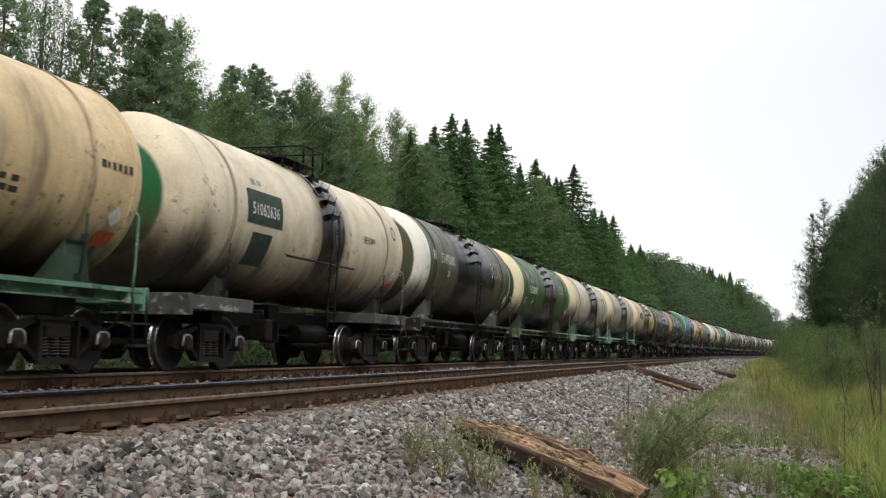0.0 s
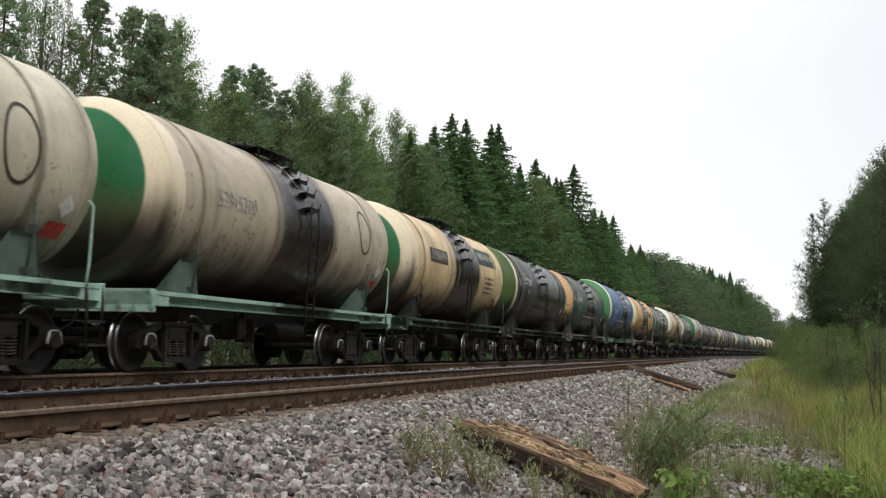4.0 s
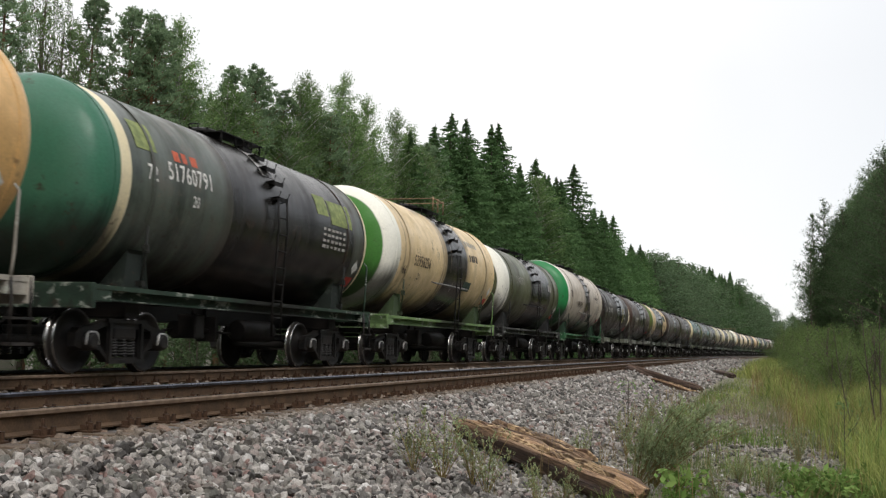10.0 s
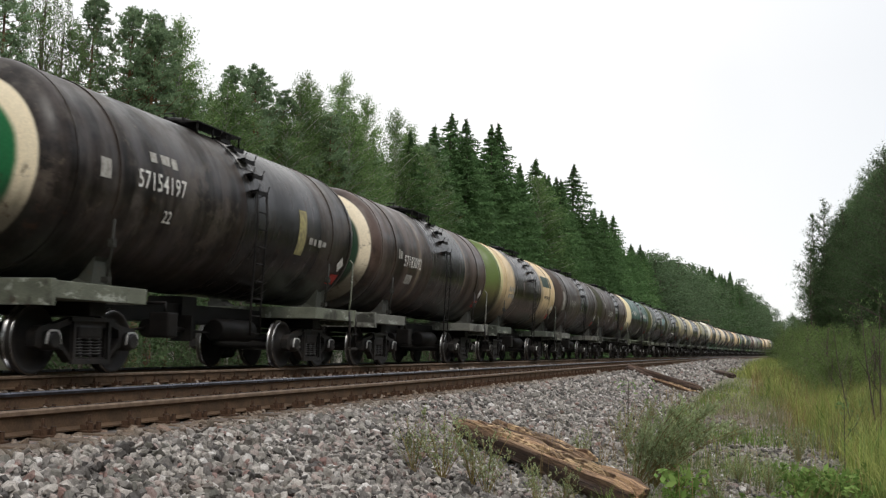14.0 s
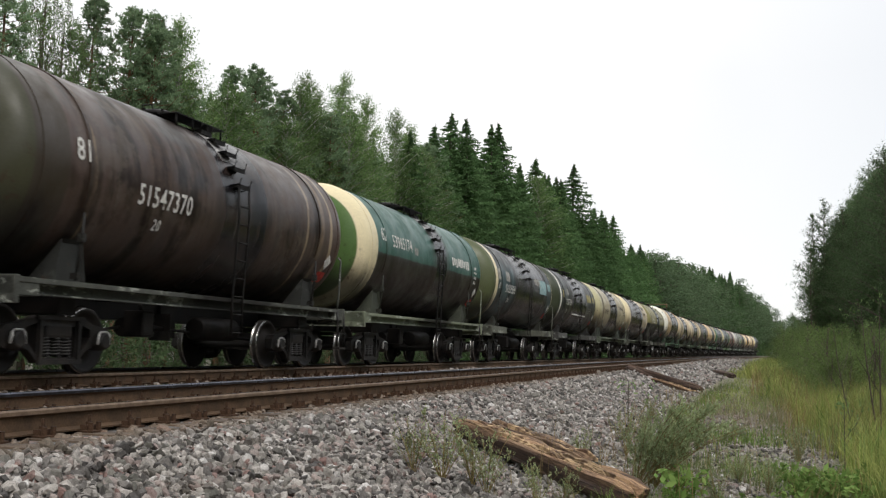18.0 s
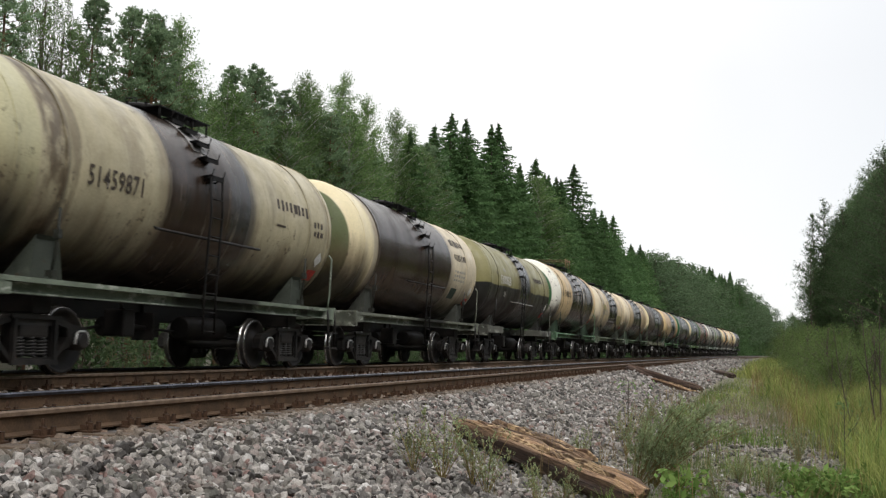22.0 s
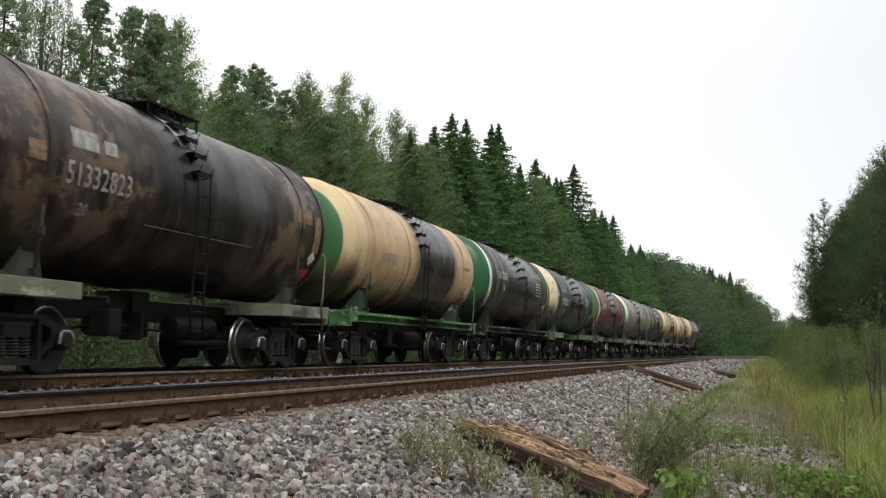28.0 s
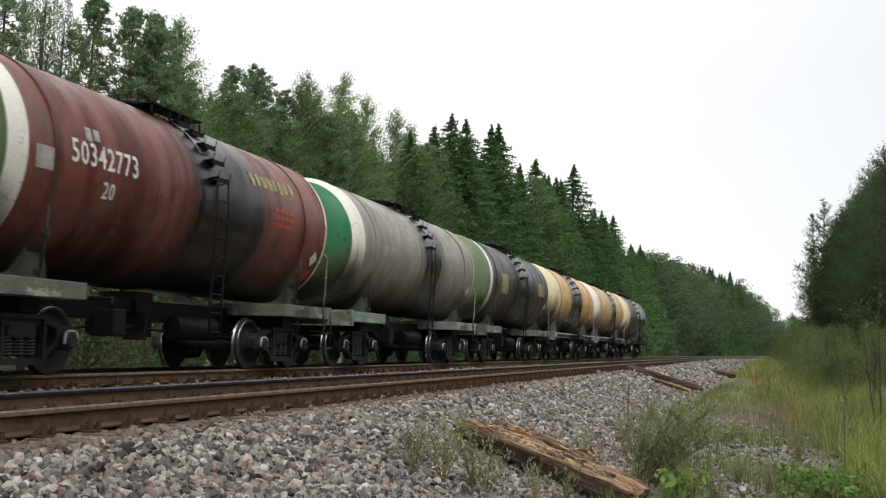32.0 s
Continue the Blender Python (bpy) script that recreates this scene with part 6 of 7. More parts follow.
SPRUCES = [spruce(10 + i, 18.0, 27000, 0.17 + 0.018 * (i % 3)) for i in range(5)]
FIRS_FAR = [spruce(30 + i, 18.0, 4600, 0.19, size=1.7) for i in range(3)]
BIRCHES = [broadleaf(40 + i, 14.0, 40000, "birch", "birch_bark", 0.17, 0.12, 0.052, 230, 0.72) for i in range(4)]
PINES = [pine(50 + i) for i in range(4)]
WEEPING = [weeping_birch(45 + i) for i in range(2)]
LEAFY_FAR = [broadleaf(60 + i, 14.0, 5600, "far", "bark", 0.23, 0.06, 0.14, 60, 1.3) for i in range(3)]
LEAFY_SIDE = [broadleaf(64 + i, 14.0, 26000, "side", "bark", 0.21, 0.05, 0.06, 120, 1.1) for i in range(3)]
ASPENS = [broadleaf(70 + i, 15.0, 9000, "aspen", "bark", 0.14, 0.08, 0.085, 90, 0.7) for i in range(3)]
SHRUBS = [broadleaf(80 + i, 3.0, 6000, "shrub", "bark", 0.42, 0.02, 0.032, 44, 0.5) for i in range(4)]
# undergrowth given the darker aspen leaf, forest shade put into its colour
SHADE_BUSHES = [broadleaf(84 + i, 3.0, 3200, "aspen", "bark", 0.42, 0.02, 0.05, 34, 0.5) for i in range(3)]

SPRUCE_L, PINE_L, BIRCH_L = "tall dark green spruce at the forest edge", "grey-green pine with an open crown at the forest edge", "light green birch with a white trunk in the forest"


def tree_top(s):
    """Height of the closed canopy along the line."""
    return float(np.interp(s, (0, 30, 36, 44, 50, 60, 70, 78, 84, 98, 115, 135, 153, 170, 186, 196, 224, 279, 338, 380, 420), (13.0, 13.0, 13.2, 12.9, 14.2, 15.6, 15.8, 17.4, 18.8, 19.8, 20.2, 20.4, 20.6, 18.8, 18.0, 18.8, 21.6, 23.0, 25.4, 23.4, 21.0)))


class FarWoods:
    """Trees too far back to tell apart, and the unseen wood, gathered into one object."""

    def __init__(self):
        self.leaf, self.wood = {}, Soup()

    def add(self, pair, x, s, scale, turn, width):
        c, d = math.cos(turn), math.sin(turn)
        m = np.array([[c, -d, 0], [d, c, 0], [0, 0, 1]]) * np.array([scale * width, scale * width, scale])
        for me, soup in ((pair[0], self.wood), (pair[1], self.leaf.setdefault(pair[1].materials[0].name, Soup()))):
            v = np.empty(len(me.vertices) * 3, np.float32)
            me.vertices.foreach_get("co", v)
            f = np.empty(len(me.loops), np.int32)
            me.loops.foreach_get("vertex_index", f)
            if len(f) == 4 * len(me.polygons):
                q = f.reshape(-1, 4)
                f = np.concatenate([q[:, [0, 1, 2]], q[:, [0, 2, 3]]])
            soup.add(v.reshape(-1, 3) @ m.T + np.array([x, s, ground_z(x, min(s, 600)) - 0.1]), f.reshape(-1, 3))

    def build(self):
        ob = new("far_woods")
        tagged(ob, "dense mixed forest of spruce and birch in the distance, with unseen wood added by the camera", "forest", kind="stuff")
        for name, soup in self.leaf.items():
            hang("foliage", soup.mesh("foliage", bpy.data.materials[name]), ob)["kind"] = "stuff"
        hang("trunks", self.wood.mesh("trunks", M["bark"]), ob)["kind"] = "stuff"


FAR = FarWoods()


# the trees that rise above the canopy: distance along the line, height, sort
OUTSTANDING = (
    (28.9, 13.4, "pine"), (30.9, 13.7, "weeping"), (32.0, 12.9, "weeping"), (33.8, 14.3, "pine"), (36.0, 14.5, "pine"), (38.5, 14.8, "pine"),
    (40.4, 15.1, "birch"), (44.3, 14.3, "pine"), (46.9, 14.8, "pine"), (50.0, 14.4, "pine"), (52.8, 16.0, "birch"), (54.0, 15.3, "birch"), (57.9, 17.1, "birch"),
    (62.7, 16.8, "birch"), (67.4, 17.1, "birch"), (70.7, 16.6, "birch"), (76.1, 18.0, "spruce"), (80.4, 19.7, "spruce"), (84.4, 20.1, "spruce"),
    (92.4, 21.3, "spruce"), (94.9, 21.9, "spruce"), (103.3, 19.6, "spruce"), (110.1, 21.4, "spruce"), (120.6, 21.0, "spruce"), (130.6, 24.2, "spruce"), (144.4, 20.7, "spruce"), (150.0, 20.9, "spruce"), (159.2, 21.4, "spruce"), (185.2, 19.5, "spruce"),
)


def forest_left():
    rng = np.random.default_rng(3)
    for s, h, sort in OUTSTANDING:
        turn = rng.uniform(0, 6.28)
        x = -24.0 + bend(s)
        if sort == "spruce":
            plant("spruce_tree", SPRUCES[rng.integers(5)], SPRUCE_L, "spruce", "forest beyond the train", x, s, h / 18, turn, 2.15)
        elif sort == "pine":
            plant("pine_tree", PINES[rng.integers(4)], PINE_L, "pine", "forest beyond the train", x, s, h / 14, turn, 1.05)
        elif sort == "birch":
            plant("birch_tree", BIRCHES[rng.integers(4)], BIRCH_L, "birch", "forest beyond the train", x, s, h / 14, turn, 0.95)
        else:
            plant("birch_tree", WEEPING[rng.integers(2)], "weeping birch with thin hanging twigs and small leaves", "birch", "forest beyond the train", x, s, h / 14, turn, 1.15)
    s = 14.0
    while s < 430:
        step = 2.2 if s < 62 else 2.9 if s < 190 else 4.2
        for row in range(2 if s < 34 else 3 if s < 62 else 4 if s < 140 else 3):
            q = -24.0 - 4.2 * row + rng.uniform(-1.6, 1.6)
            ss = s + rng.uniform(-1.0, 1.0)
            x = q + bend(ss)
            h = (tree_top(ss) + 0.8) * rng.uniform(0.84, 1.0)
            pick = rng.random()
            turn = rng.uniform(0, 6.28)
            lo = float(np.interp(ss, (0, 58, 72, 80, 165, 188, 196, 270, 284, 352, 366), (0.06, 0.12, 0.4, 0.95, 0.95, 0.9, 0.04, 0.04, 0.9, 0.9, 0.1)))
            if 0.645 < -x / ss < 0.95:
                h = min(h, 0.29 * ss)  # the sky shows between the hanging birches here
            if ss > 190 or row > 1 and ss > 75:
                FAR.add((FIRS_FAR if pick < lo else LEAFY_FAR)[rng.integers(3)], x, ss, h / (18 if pick < lo else 14), turn, 1.6)
            elif pick < lo:
                plant("spruce_tree", SPRUCES[rng.integers(5)], SPRUCE_L, "spruce", "forest beyond the train", x, ss, h / 18, turn, 2.0)
            elif pick < lo + (1 - lo) * (0.55 if ss < 62 else 0.25):
                plant("pine_tree", PINES[rng.integers(4)], PINE_L, "pine", "forest beyond the train", x, ss, h / 14, turn, 1.3)
            else:
                plant("birch_tree", BIRCHES[rng.integers(4)], BIRCH_L, "birch", "forest beyond the train", x, ss, h / 14, turn, 1.42)
        s += step
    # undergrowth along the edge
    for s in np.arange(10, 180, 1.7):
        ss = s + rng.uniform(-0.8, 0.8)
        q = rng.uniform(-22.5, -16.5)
        plant("shrub", SHADE_BUSHES[rng.integers(3)], "leafy shrub at the forest edge, coloured dark for the wood's shade", "shrub", "shrubs beyond the train", q + bend(ss), ss, rng.uniform(0.7, 1.7), rng.uniform(0, 6.28))

    # thickets deeper in the wood
    rng = np.random.default_rng(33)
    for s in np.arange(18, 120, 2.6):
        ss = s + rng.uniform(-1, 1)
        plant("shrub", SHADE_BUSHES[rng.integers(3)], "tall thicket inside the forest, coloured dark for its shade", "shrub", "thickets inside the forest", rng.uniform(-46, -38) + bend(ss), ss, rng.uniform(1.7, 2.4), rng.uniform(0, 6.28), 1.3)


def forest_far():
    """The woods that close the view where the line bends away, and those beside the camera on the right."""
    rng = np.random.default_rng(4)
    for _ in range(110):
        s = rng.uniform(430, 560)
        x = rng.uniform(-10, 70)
        if abs(x - bend(s) + 8) < 9:
            continue
        FAR.add(LEAFY_FAR[rng.integers(3)], x, s, rng.uniform(16, 20) / 14, rng.uniform(0, 6.28), 1.4)
    # right-hand wood
    for _ in range(150):
        s = rng.uniform(72, 150)
        a = rng.uniform(0.064, 0.20)
        x = a * s
        if x - bend(s) < 5.0:
            continue
        h = (1.0 + s * float(np.interp(a, (0.064, 0.0684, 0.0756, 0.0875, 0.0971, 0.1066, 0.14), (0.118, 0.127, 0.141, 0.152, 0.170, 0.188, 0.21)))) * rng.uniform(0.80, 1.0)
        if h > 24:
            continue
        plant("birch_tree", LEAFY_SIDE[rng.integers(3)], "dense dark leafy birch in the wood beside the line", "birch", "wood beside the line", x, s, h / 14, rng.uniform(0, 6.28), 1.1)


def unseen_forest():
    """Unseen wood beside and behind the camera, added to shade the train."""
    rng = np.random.default_rng(14)
    for _ in range(110):
        s, x = rng.uniform(-60, 75), rng.uniform(15, 40)
        if s > 0 and x < 0.24 * s + 4:
            continue
        FAR.add(LEAFY_FAR[rng.integers(3)], x, s, rng.uniform(14, 18) / 14, rng.uniform(0, 6.28), 1.5)


forest_left()
forest_far()
unseen_forest()
FAR.build()


def place(x, s, z=None):
    return (x, s, ground_z(x, s) if z is None else z)


# the slender aspens that stand out against the sky
for x, s, h, k in ((4.80, 98, 13.8, 0), (5.80, 99, 15.0, 1), (4.55, 96, 10.8, 2), (6.7, 98, 13.6, 2)):
    plant("aspen_tree", ASPENS[k], "slender aspen with small dark leaves beside the line", "aspen", "aspens beside the line", x, s, h / 15, k * 2.0 + s, 1.0)


def shrubs_right():
    rng = np.random.default_rng(8)
    for n in range(235):
        s = rng.uniform(26, 135) if n < 170 else rng.uniform(130, 290)
        q = rng.uniform(1.6 if s < 88 else 0.3, 9.5) + max(0, (40 - s) * 0.03)
        h = rng.uniform(1.2, 2.6) * (1.0 + 0.012 * max(0, s - 40))
        plant("shrub", SHRUBS[rng.integers(4)], "young leafy green shrub beside the line", "shrub", "shrubs beside the line", q + bend(s), s, h / 3, rng.uniform(0, 6.28), 1.2)


shrubs_right()


# ---- grass and weeds ----
def blades(rng, x, s, height, width, lean=0.6):
    """Curved blades of two segments."""
    n = len(x)
    z = np.array([ground_z(a, b) for a, b in zip(x, s)]) - 0.02
    base = np.stack([x, s, z], -1)
    az = rng.uniform(0, 6.2832, n)
    d = np.stack([np.cos(az), np.sin(az), 0 * az], -1)
    w = np.stack([-np.sin(az), np.cos(az), 0 * az], -1) * (width / 2)[:, None]
    bow = (height * lean * rng.uniform(0.2, 1.3, n))[:, None]
    up = np.array([0, 0, 1.0])
    mid = base + up * (height * 0.58)[:, None] + d * bow * 0.35
    tip = base + up * (height * rng.uniform(0.85, 1.0, n))[:, None] + d * bow
    v = np.stack([base - w, base + w, mid + w * 0.8, mid - w * 0.8, tip], 1)
    k = 5 * np.arange(n)[:, None]
    f = np.concatenate([k + [0, 1, 2], k + [0, 2, 3], k + [3, 2, 4]], 1).reshape(-1, 3)
    return v.reshape(-1, 3), f


def grass_patch(name, label, mat, seed, regions):
    rng = np.random.default_rng(seed)
    soup = Soup()
    for x0, x1, s0, s1, n, h0, h1, w, clump in regions:
        x, s = rng.uniform(x0, x1, n), rng.uniform(s0, s1, n)
        if clump:
            m = np.array([noise.noise((a * 0.9, b * 0.5, seed)) for a, b in zip(x, s)])
            keep = m > rng.normal(clump, 0.18, n)
            x, s = x[keep], s[keep]
        x = x + 0.5 * BEND * np.maximum(0, s - BEND_FROM) ** 2
        v, f = blades(rng, x, s, rng.uniform(h0, h1, len(x)), w * rng.uniform(0.6, 1.3, len(x)))
        soup.add(v, f)
    ob = new(name, soup.mesh(name, mat))
    tagged(ob, label, "grass", kind="stuff")


grass_patch("tall_grass", "tall yellow-green grass on the verge beside the ballast", L["grass"], 21, [
    (0.7, 3.6, 15, 30, 13000, 0.35, 0.95, 0.007, 0.08), (0.2, 6.0, 28, 60, 22000, 0.35, 1.05, 0.011, 0.08), (-1.0, 9.0, 60, 140, 26000, 0.5, 1.3, 0.03, 0.0), (-0.5, 8.0, 140, 260, 16000, 0.6, 1.5, 0.06, -0.1), (1.0, 3.0, 9, 15, 3600, 0.3, 0.8, 0.007, 0.0), (-1.2, 0.6, 24, 60, 5000, 0.12, 0.45, 0.010, 0.12), (-2.2, 0.0, 60, 130, 6000, 0.12, 0.5, 0.02, 0.1)])
grass_patch("green_grass", "fresh green grass growing at the edge of the stones", L["grass_green"], 22, [
    (-1.3, 2.5, 8.3, 14, 9000, 0.08, 0.32, 0.006, 0.05), (-1.6, 1.2, 14, 45, 16000, 0.10, 0.40, 0.008, 0.08), (-18, -13, 10, 110, 14000, 0.2, 0.8, 0.03, -0.1), (1.0, 4, 12, 40, 7000, 0.35, 0.8, 0.013, -0.1), (0.2, 6.0, 28, 60, 9000, 0.3, 0.8, 0.014, -0.05)])
grass_patch("dry_stalks", "thin dry stalks and seed heads in the verge", L["dry"], 23, [
    (-2.2, 3.0, 8.3, 30, 1100, 0.2, 0.8, 0.005, 0.0), (0.4, 4.0, 15, 32, 3600, 0.4, 1.1, 0.006, 0.05), (-0.3, 6.0, 30, 60, 4200, 0.5, 1.3, 0.010, 0.05), (-2.6, -1.0, 9, 45, 900, 0.1, 0.4, 0.006, 0.1)])
grass_patch("seed_heads", "hazy purplish grass seed heads in the verge", L["haze"], 24, [
    (-0.9, 0.7, 19, 30, 1300, 0.2, 0.5, 0.004, 0.0)])


def weed(seed, h=0.7, leaf="weed", n=420, stems=9, size=0.022, spread=0.35, sweep=0.0, twigs=0):
    """A bushy herb: several arching stems with small leaves all along, and feathery side twigs where it has them."""
    rng = np.random.default_rng(seed)
    limbs, soup = [], Soup()
    for k in range(stems):
        az, out = rng.uniform(0, 6.28), rng.uniform(0.2, 1.0) * spread
        top = h * rng.uniform(0.55, 1.0)
        ex, ey = math.cos(az) * out + sweep * rng.uniform(0.5, 1.2), math.sin(az) * out
        pts = [(0, 0, 0), (ex * 0.30, ey * 0.30, top * 0.42), (ex * 0.62, ey * 0.62, top * 0.76), (ex, ey, top)]
        limbs.append((pts, 0.005, 0.0015))
        runs = [pts]
        for q in range(twigs):
            f = rng.uniform(0.25, 0.95)
            b = np.array([np.interp(f, (0, 0.35, 0.7, 1), [p[a] for p in pts]) for a in range(3)])
            e = b + np.array([rng.normal(0, 0.07) + 0.06 * sweep, rng.normal(0, 0.07), rng.uniform(0.05, 0.16)]) * (1.25 - 0.6 * f) * h / 0.7
            run = [tuple(b), tuple(b * 0.65 + e * 0.35 + np.array([0, 0, -0.01])), tuple(b * 0.3 + e * 0.7), tuple(e)]
            limbs.append((run, 0.0022, 0.0010))
            runs.append(run)
        m = max(3, n // (stems * len(runs)))
        for run in runs:
            t = rng.uniform(0.12, 1, m)
            c = np.stack([np.interp(t, (0, 0.35, 0.7, 1), [p[a] for p in run]) for a in range(3)], -1) + rng.normal(0, 0.009 if twigs else 0.03, (m, 3))
            soup.leaves(rng, c, size * rng.uniform(0.6, 1.5, m), 0.8, np.tile([0.2, 0, 0.7], (m, 1)) if twigs else None)
    return limb_mesh("stem", limbs, L["dry"], 4), soup.mesh("leaves", L[leaf])


WEEDS = [weed(90 + i, 0.75, "weed", 1500, 20, 0.013, 0.45) for i in range(3)]
FEATHERY = [weed(101 + i, 0.80, "feather", 3800, 12, 0.012, 0.46, 0.46, 9) for i in range(2)]
WISPS = [weed(105 + i, 0.72, "weed", 1000, 11, 0.012, 0.42, 0.05, 5) for i in range(3)]
HERBS = [weed(95 + i, 0.32, "broad", 130, 9, 0.042, 0.32) for i in range(3)]


def put_weed(pair, kind, label, x, s, scale, turn):
    t = new(kind)
    tagged(t, label, "weed", "weeds in the verge")
    hang("stem", pair[0], t)["kind"] = "stuff"
    hang("leaves", pair[1], t)
    t.location, t.rotation_euler, t.scale = place(x, s), (0, 0, turn), (scale,) * 3


for x, q, k, size, turn in ((-1.12, 10.5, 0, 1.1, 0.1), (-0.98, 10.7, 1, 1.15, -0.2), (-1.05, 11.0, 0, 1.05, 0.3), (-1.2, 11.3, 1, 0.9, -0.3)):
    put_weed(FEATHERY[k], "feathery_weed", "feathery green weed arching over the stones", x, q, size, turn)
for x, q, k, size, turn in ((-2.62, 9.0, 0, 0.95, 0.3), (-2.40, 9.2, 1, 0.85, 2.0), (-2.85, 8.9, 2, 0.75, 4.0), (-2.2, 8.9, 2, 0.8, 1.0), (-1.75, 8.8, 1, 0.6, 1.4), (-1.55, 8.9, 0, 0.55, 2.2), (-2.0, 12.6, 0, 0.6, 1.1), (-1.62, 14.0, 2, 1.0, 0.7)):
    put_weed(WISPS[k], "wispy_weed", "thin wispy weed with pale stems among the stones", x, q, size, turn)
for x, q, k, size, turn in ((-0.9, 12.2, 2, 0.7, 3.0), (-0.2, 12.6, 1, 0.55, 0.5), (0.1, 11.4, 2, 0.5, 1.8), (-0.35, 10.2, 0, 0.5, 4.4), (0.5, 14.5, 1, 0.7, 2.9), (-1.7, 17.0, 2, 0.6, 0.9), (-1.9, 20.5, 0, 0.6, 3.7), (-0.8, 15.5, 1, 0.5, 2.2), (-0.4, 17.5, 0, 0.55, 1.2)):
    put_weed(WEEDS[k], "grey_green_weed", "bushy grey-green weed growing out of the stones", x, q, size, turn)
for n in range(15):
    put_weed(HERBS[n % 3], "broad_leaved_herb", "low herb with broad bright green leaves", 0.35 + 0.13 * (n % 7) + 0.04 * (n % 3), 10.6 + 0.5 * (n // 5) + 0.17 * (n % 4), 0.75 + 0.1 * (n % 4), n * 1.3)
for x, q, size, turn in ((-0.72, 10.0, 1.1, 0.4), (-0.62, 10.15, 0.9, 2.4), (-0.1, 9.6, 0.7, 1.0)):
    put_weed(HERBS[1], "broad_leaved_herb", "low herb with broad bright green leaves", x, q, size, turn)


def sapling(x, s, h, seed, lean):
    """A thin bare young tree: dark stem and a few twigs."""
    rng = np.random.default_rng(seed)
    t = new("sapling")
    tagged(t, "thin dark bare sapling standing in the grass", "sapling", "saplings in the verge")
    main = [(0, 0, 0), (lean * 0.25 * h, 0, h * 0.4), (lean * 0.4 * h, 0.02, h * 0.7), (lean * 0.5 * h, 0, h)]
    limbs = [(main, 0.0075 * h, 0.003)]
    for k in range(7):
        f = rng.uniform(0.3, 0.9)
        p = [float(np.interp(f, (0, 0.4, 0.7, 1), [m[a] for m in main])) for a in range(3)]
        az, out = rng.uniform(0, 6.28), rng.uniform(0.15, 0.5) * h * (1.1 - f)
        limbs.append(([tuple(p), (p[0] + math.cos(az) * out * 0.6, p[1] + math.sin(az) * out * 0.6, p[2] + out * 0.8), (p[0] + math.cos(az) * out * 0.9, p[1] + math.sin(az) * out * 0.9, p[2] + out * 1.7)], 0.003 * h, 0.0015))
    hang("stem", limb_mesh("stem", limbs, M["twig"], 5), t)["kind"] = "stuff"
    soup = Soup()
    tips = np.array([l[0][-1] for l in limbs])
    soup.leaves(rng, np.repeat(tips, 6, 0) + rng.normal(0, 0.06, (len(tips) * 6, 3)), 0.03)
    hang("leaves", soup.mesh("leaves", L["birch"]), t)
    t.location = place(x, s)


M["twig"] = surface("dark_twig_bark", srgb(58, 50, 44), srgb(80, 70, 60), 8, 0.85, 0, 40, 0.4, 0.005)
for x, q, h, seed, lean in ((1.88, 18.5, 2.3, 1, -0.22), (1.92, 18.7, 2.5, 2, 0.0), (1.6, 19.5, 1.9, 3, -0.35), (2.0, 17.5, 2.2, 4, 0.05), (0.95, 13.0, 0.9, 5, 0.0), (-1.62, 14.2, 0.95, 6, 0.0)):
    sapling(x, q, h, seed, lean)


# ---- rotten sleepers thrown down the bank ----
k = Nodes("rotten_split_wood")
v = k.coords((0.6, 6.0, 6.0))
grain, broad = k.noise(v, 5.0, 8, 0.7), k.noise(k.coords(), 3.0, 4)
fresh = k.mix(k.ramp(grain, 0.3, 0.7), srgb(96, 66, 46), srgb(200, 164, 124))
old = k.mix(k.ramp(grain, 0.3, 0.7), srgb(36, 27, 23), srgb(82, 62, 50))
geo = k.n.new("ShaderNodeAttribute")
geo.attribute_name = "split"
fac = k.math("MULTIPLY", geo.outputs["Fac"], k.ramp(k.noise(v, 2.2, 5, 0.6), 0.36, 0.48))
k.bump(grain, 0.9, 0.02)
M["rotten"] = k.done(k.mix(fac, old, fresh), 0.85)


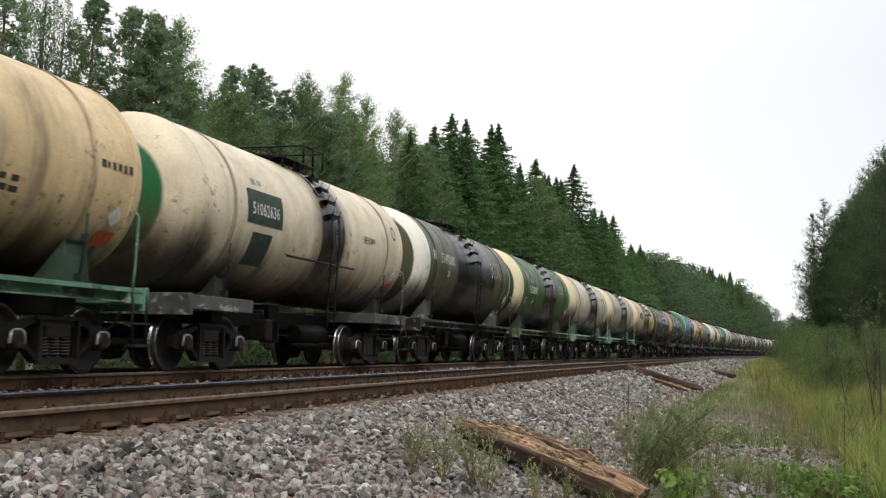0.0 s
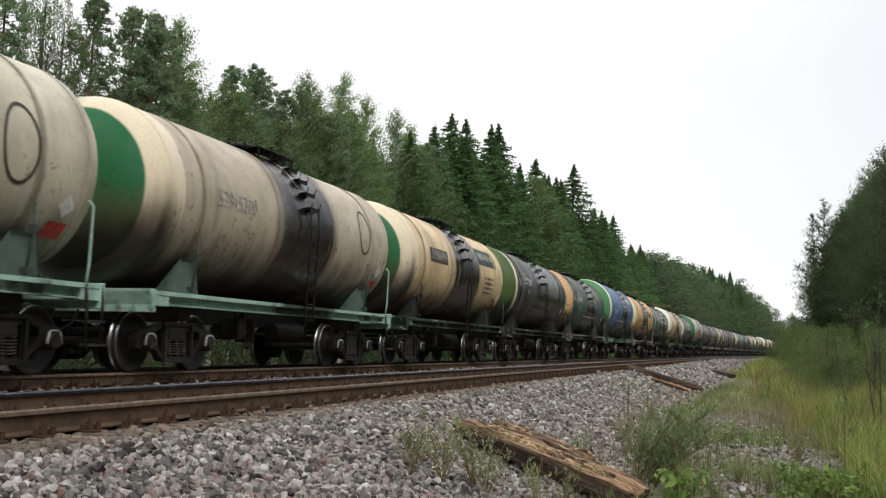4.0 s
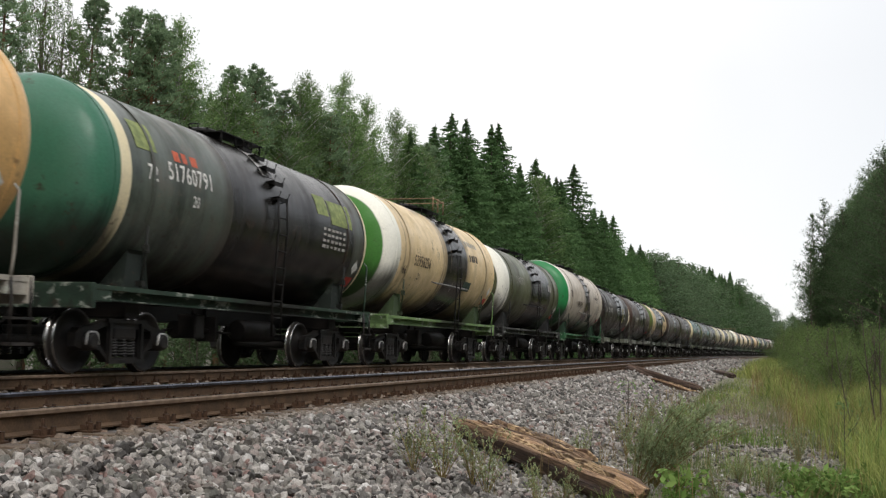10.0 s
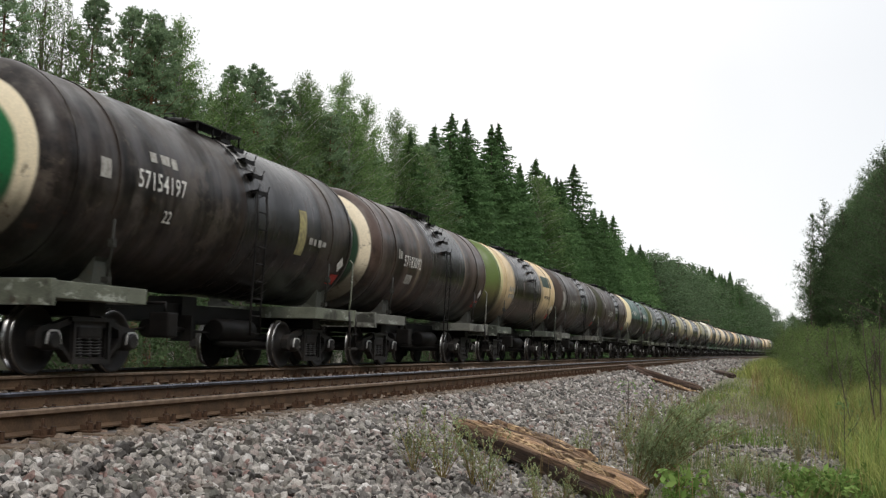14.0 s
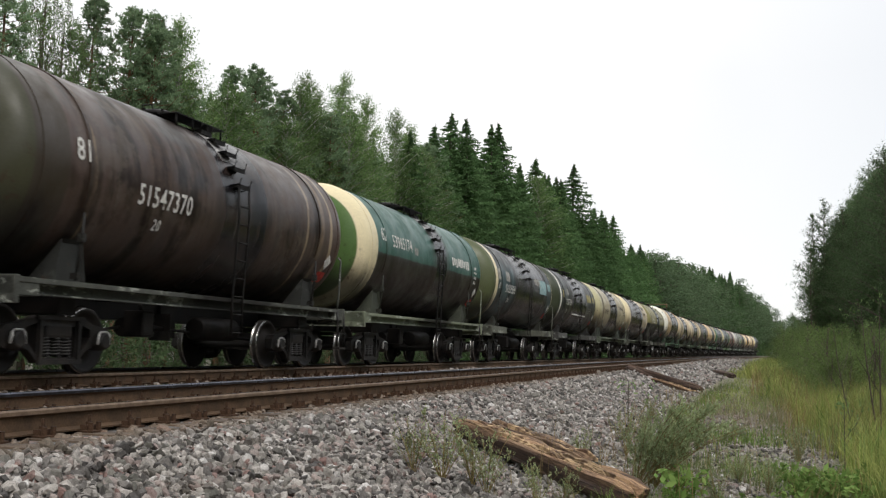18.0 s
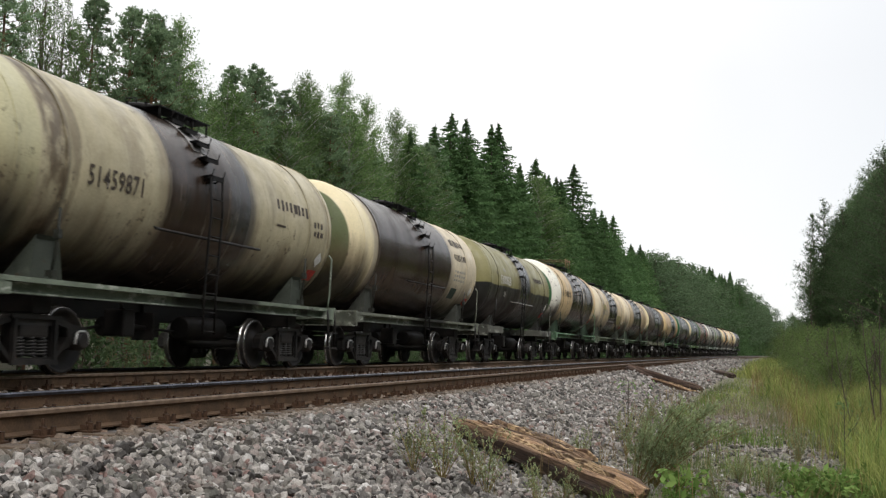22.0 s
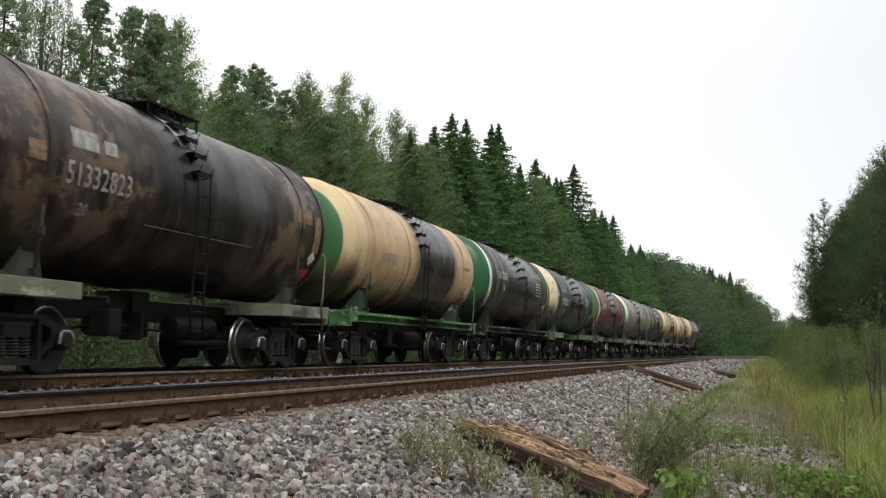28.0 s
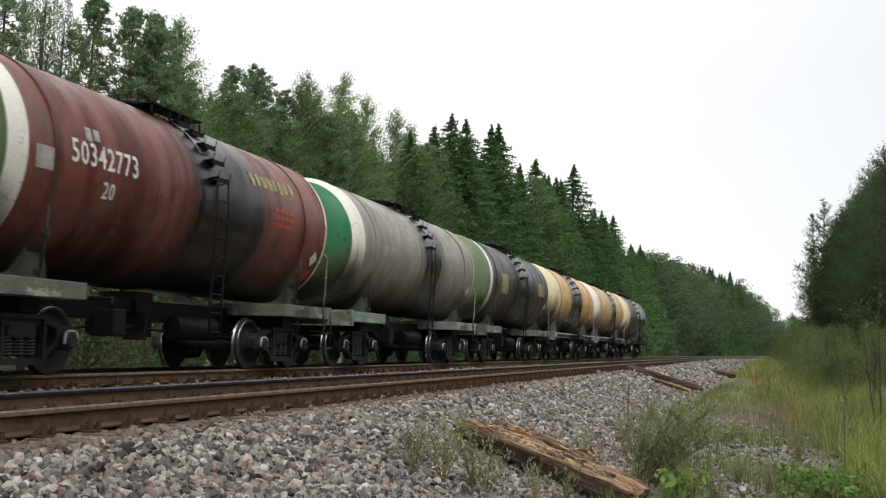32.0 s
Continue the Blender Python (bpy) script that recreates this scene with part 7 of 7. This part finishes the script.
def old_sleeper(a, b, half_w, half_h, seed, split, label):
    """A weathered timber from a to b, rounded by rot and cracked along the grain; split: how much of its top has torn open into splinters."""
    rng = np.random.default_rng(seed)
    a, b = Vector(a), Vector(b)
    length = (b - a).length
    rows, cols = 60, 30
    verts, att = [], []
    crack = rng.uniform(-1, 1, cols)
    for i in range(rows + 1):
        f = i / rows
        for j in range(cols):
            t = 6.28319 * j / cols
            c, s = math.cos(t), math.sin(t)
            sq = 1.0 / max(abs(c), abs(s)) ** 0.55
            y, z = half_w * c * sq, half_h * s * sq
            n = noise.noise((f * length * 1.1, y * 9 + seed, z * 9)) * 0.045 + noise.noise((f * length * 3.0 + seed, y * 22, z * 22)) * 0.015
            top = max(0.0, s) ** 1.2
            groove = split * top * (0.09 * max(0, noise.noise((f * length * 0.9, j * 0.8, seed))) + 0.05 * max(0.0, crack[j]) + 0.03)
            end = 0.12 * noise.noise((y * 14, z * 14, seed + f)) if i in (0, rows) else 0.0
            taper = 1 - 0.35 * max(0.0, 0.06 - min(f, 1 - f)) / 0.06
            verts.append((length * f + end, y * taper * (1 + n / half_w), z * taper + n - groove))
            att.append(split * min(1.0, max(0.0, s - 0.35) * 2.2) * 0.8)
    faces = [(i * cols + j, i * cols + (j + 1) % cols, (i + 1) * cols + (j + 1) % cols, (i + 1) * cols + j) for i in range(rows) for j in range(cols)]
    ob = new("old_sleeper")
    bm = bmesh.new()
    vs = [bm.verts.new(p) for p in verts]
    for q in faces:
        bm.faces.new([vs[i] for i in q])
    bm.faces.new(vs[:cols][::-1])
    bm.faces.new(vs[-cols:])
    me = finish(bm, "timber", M["rotten"])
    lay = me.attributes.new("split", "FLOAT", "POINT")
    lay.data.foreach_set("value", np.array(att, np.float32))
    hang("timber", me, ob)
    for q in range(int(34 * split * length / 3)):
        # torn splinters lying along the grain
        x0, le = rng.uniform(0.05, 0.75) * length, rng.uniform(0.3, 0.9)
        y0, w, h = rng.uniform(-0.75, 0.75) * half_w, rng.uniform(0.010, 0.034), rng.uniform(0.015, 0.05)
        zt = half_h * 0.95 - 0.04 * (abs(y0) / half_w) - 0.03 * split
        bm = bmesh.new()
        rings = []
        for k in range(6):
            f = k / 5
            r = math.sin(0.25 + 2.7 * f) ** 0.6 * rng.uniform(0.7, 1.2)
            cx, cy, cz = x0 + le * f, y0 + 0.03 * f * rng.uniform(-1, 1), zt + 0.02 * rng.uniform(-1, 1)
            rings.append([bm.verts.new((cx, cy + w * r * p, cz + h * r * u)) for p, u in ((-1, -1), (1, -1), (0.8, 1), (-0.6, 0.8))])
        for p, u in zip(rings, rings[1:]):
            for k in range(4):
                bm.faces.new((p[k], p[(k + 1) % 4], u[(k + 1) % 4], u[k]))
        bm.faces.new(rings[0][::-1])
        bm.faces.new(rings[-1])
        hang("splinter", finish(bm, "splinter", M["splinter"]), ob)
    tagged(ob, label, "old sleeper", "old sleepers on the bank")
    d = (b - a).normalized()
    side = Vector((0, 0, 1)).cross(d).normalized()
    up = d.cross(side)
    ob.matrix_basis = Matrix.Translation(a) @ Matrix((d, side, up)).transposed().to_4x4()
    return ob


M["splinter"] = surface("torn_pale_wood", srgb(170, 144, 108), srgb(92, 70, 50), 9, 0.85, 0, 60, 0.6, 0.01, obj=0.35, dirt=srgb(84, 62, 46))


def on_ground(x, s, lift):
    return (x, s, ground_z(x, s) + lift)


old_sleeper(on_ground(-3.22, 11.85, 0.13), on_ground(-0.98, 9.4, 0.13), 0.17, 0.13, 3, 1.0, "rotten brown sleeper split open, lying on the stones")
old_sleeper(on_ground(-3.08, 12.75, 0.13), on_ground(-1.66, 11.0, 0.15), 0.09, 0.10, 5, 0.45, "broken dark length of sleeper on the stones")
old_sleeper(on_ground(-1.95, 11.7, 0.04), on_ground(-1.62, 11.75, 0.04), 0.03, 0.03, 6, 0.1, "short grey wooden stake end on the stones")
old_sleeper(on_ground(-4.22, 36.6, 0.14), on_ground(-1.75, 36.0, 0.14), 0.20, 0.14, 7, 0.08, "dark old sleeper lying down the ballast bank")
old_sleeper(on_ground(-3.2, 34.3, 0.10), on_ground(-2.0, 34.2, 0.10), 0.15, 0.11, 8, 0.9, "pale broken sleeper end lying on the bank")
old_sleeper(on_ground(-2.3, 63, 0.13), on_ground(-1.2, 60, 0.13), 0.18, 0.14, 9, 0.05, "dark old sleeper half hidden by grass")


# ---- the train rolls towards the camera's side and past it ----
def train_s(i, t):
    return 20.50105 + 12.02 * i - 12.3018 * t + 0.5 * 0.00217 * t * t + 9e-5 * t ** 3


def motions():
    for i, car in CARS:
        rows = []
        for n in range(65):
            t = n * 0.5
            s = train_s(i, t)
            rows.append((t, pose(TRAIN_X + bend(s), s, 0, 0, 0, -math.degrees(bend_turn(s)))))
        walk(car, rows)
    # the wheels roll on the rails: 0.475 m radius; all pairs turn alike
    for where, dy in (("front", -0.925), ("back", 0.925)):
        rows = []
        for n in range(961):
            t = n / 30
            rows.append((t, pose(0, dy, 0.475, math.degrees((train_s(0, 0) - train_s(0, t)) / 0.475))))
        first = WHEELSETS[where][0]
        walk(first, rows)
        for w in WHEELSETS[where][1:]:
            w.rotation_mode = "QUATERNION"
            keys = w.animation_data_create()
            keys.action = first.animation_data.action
            keys.action_slot = first.animation_data.action_slot


motions()
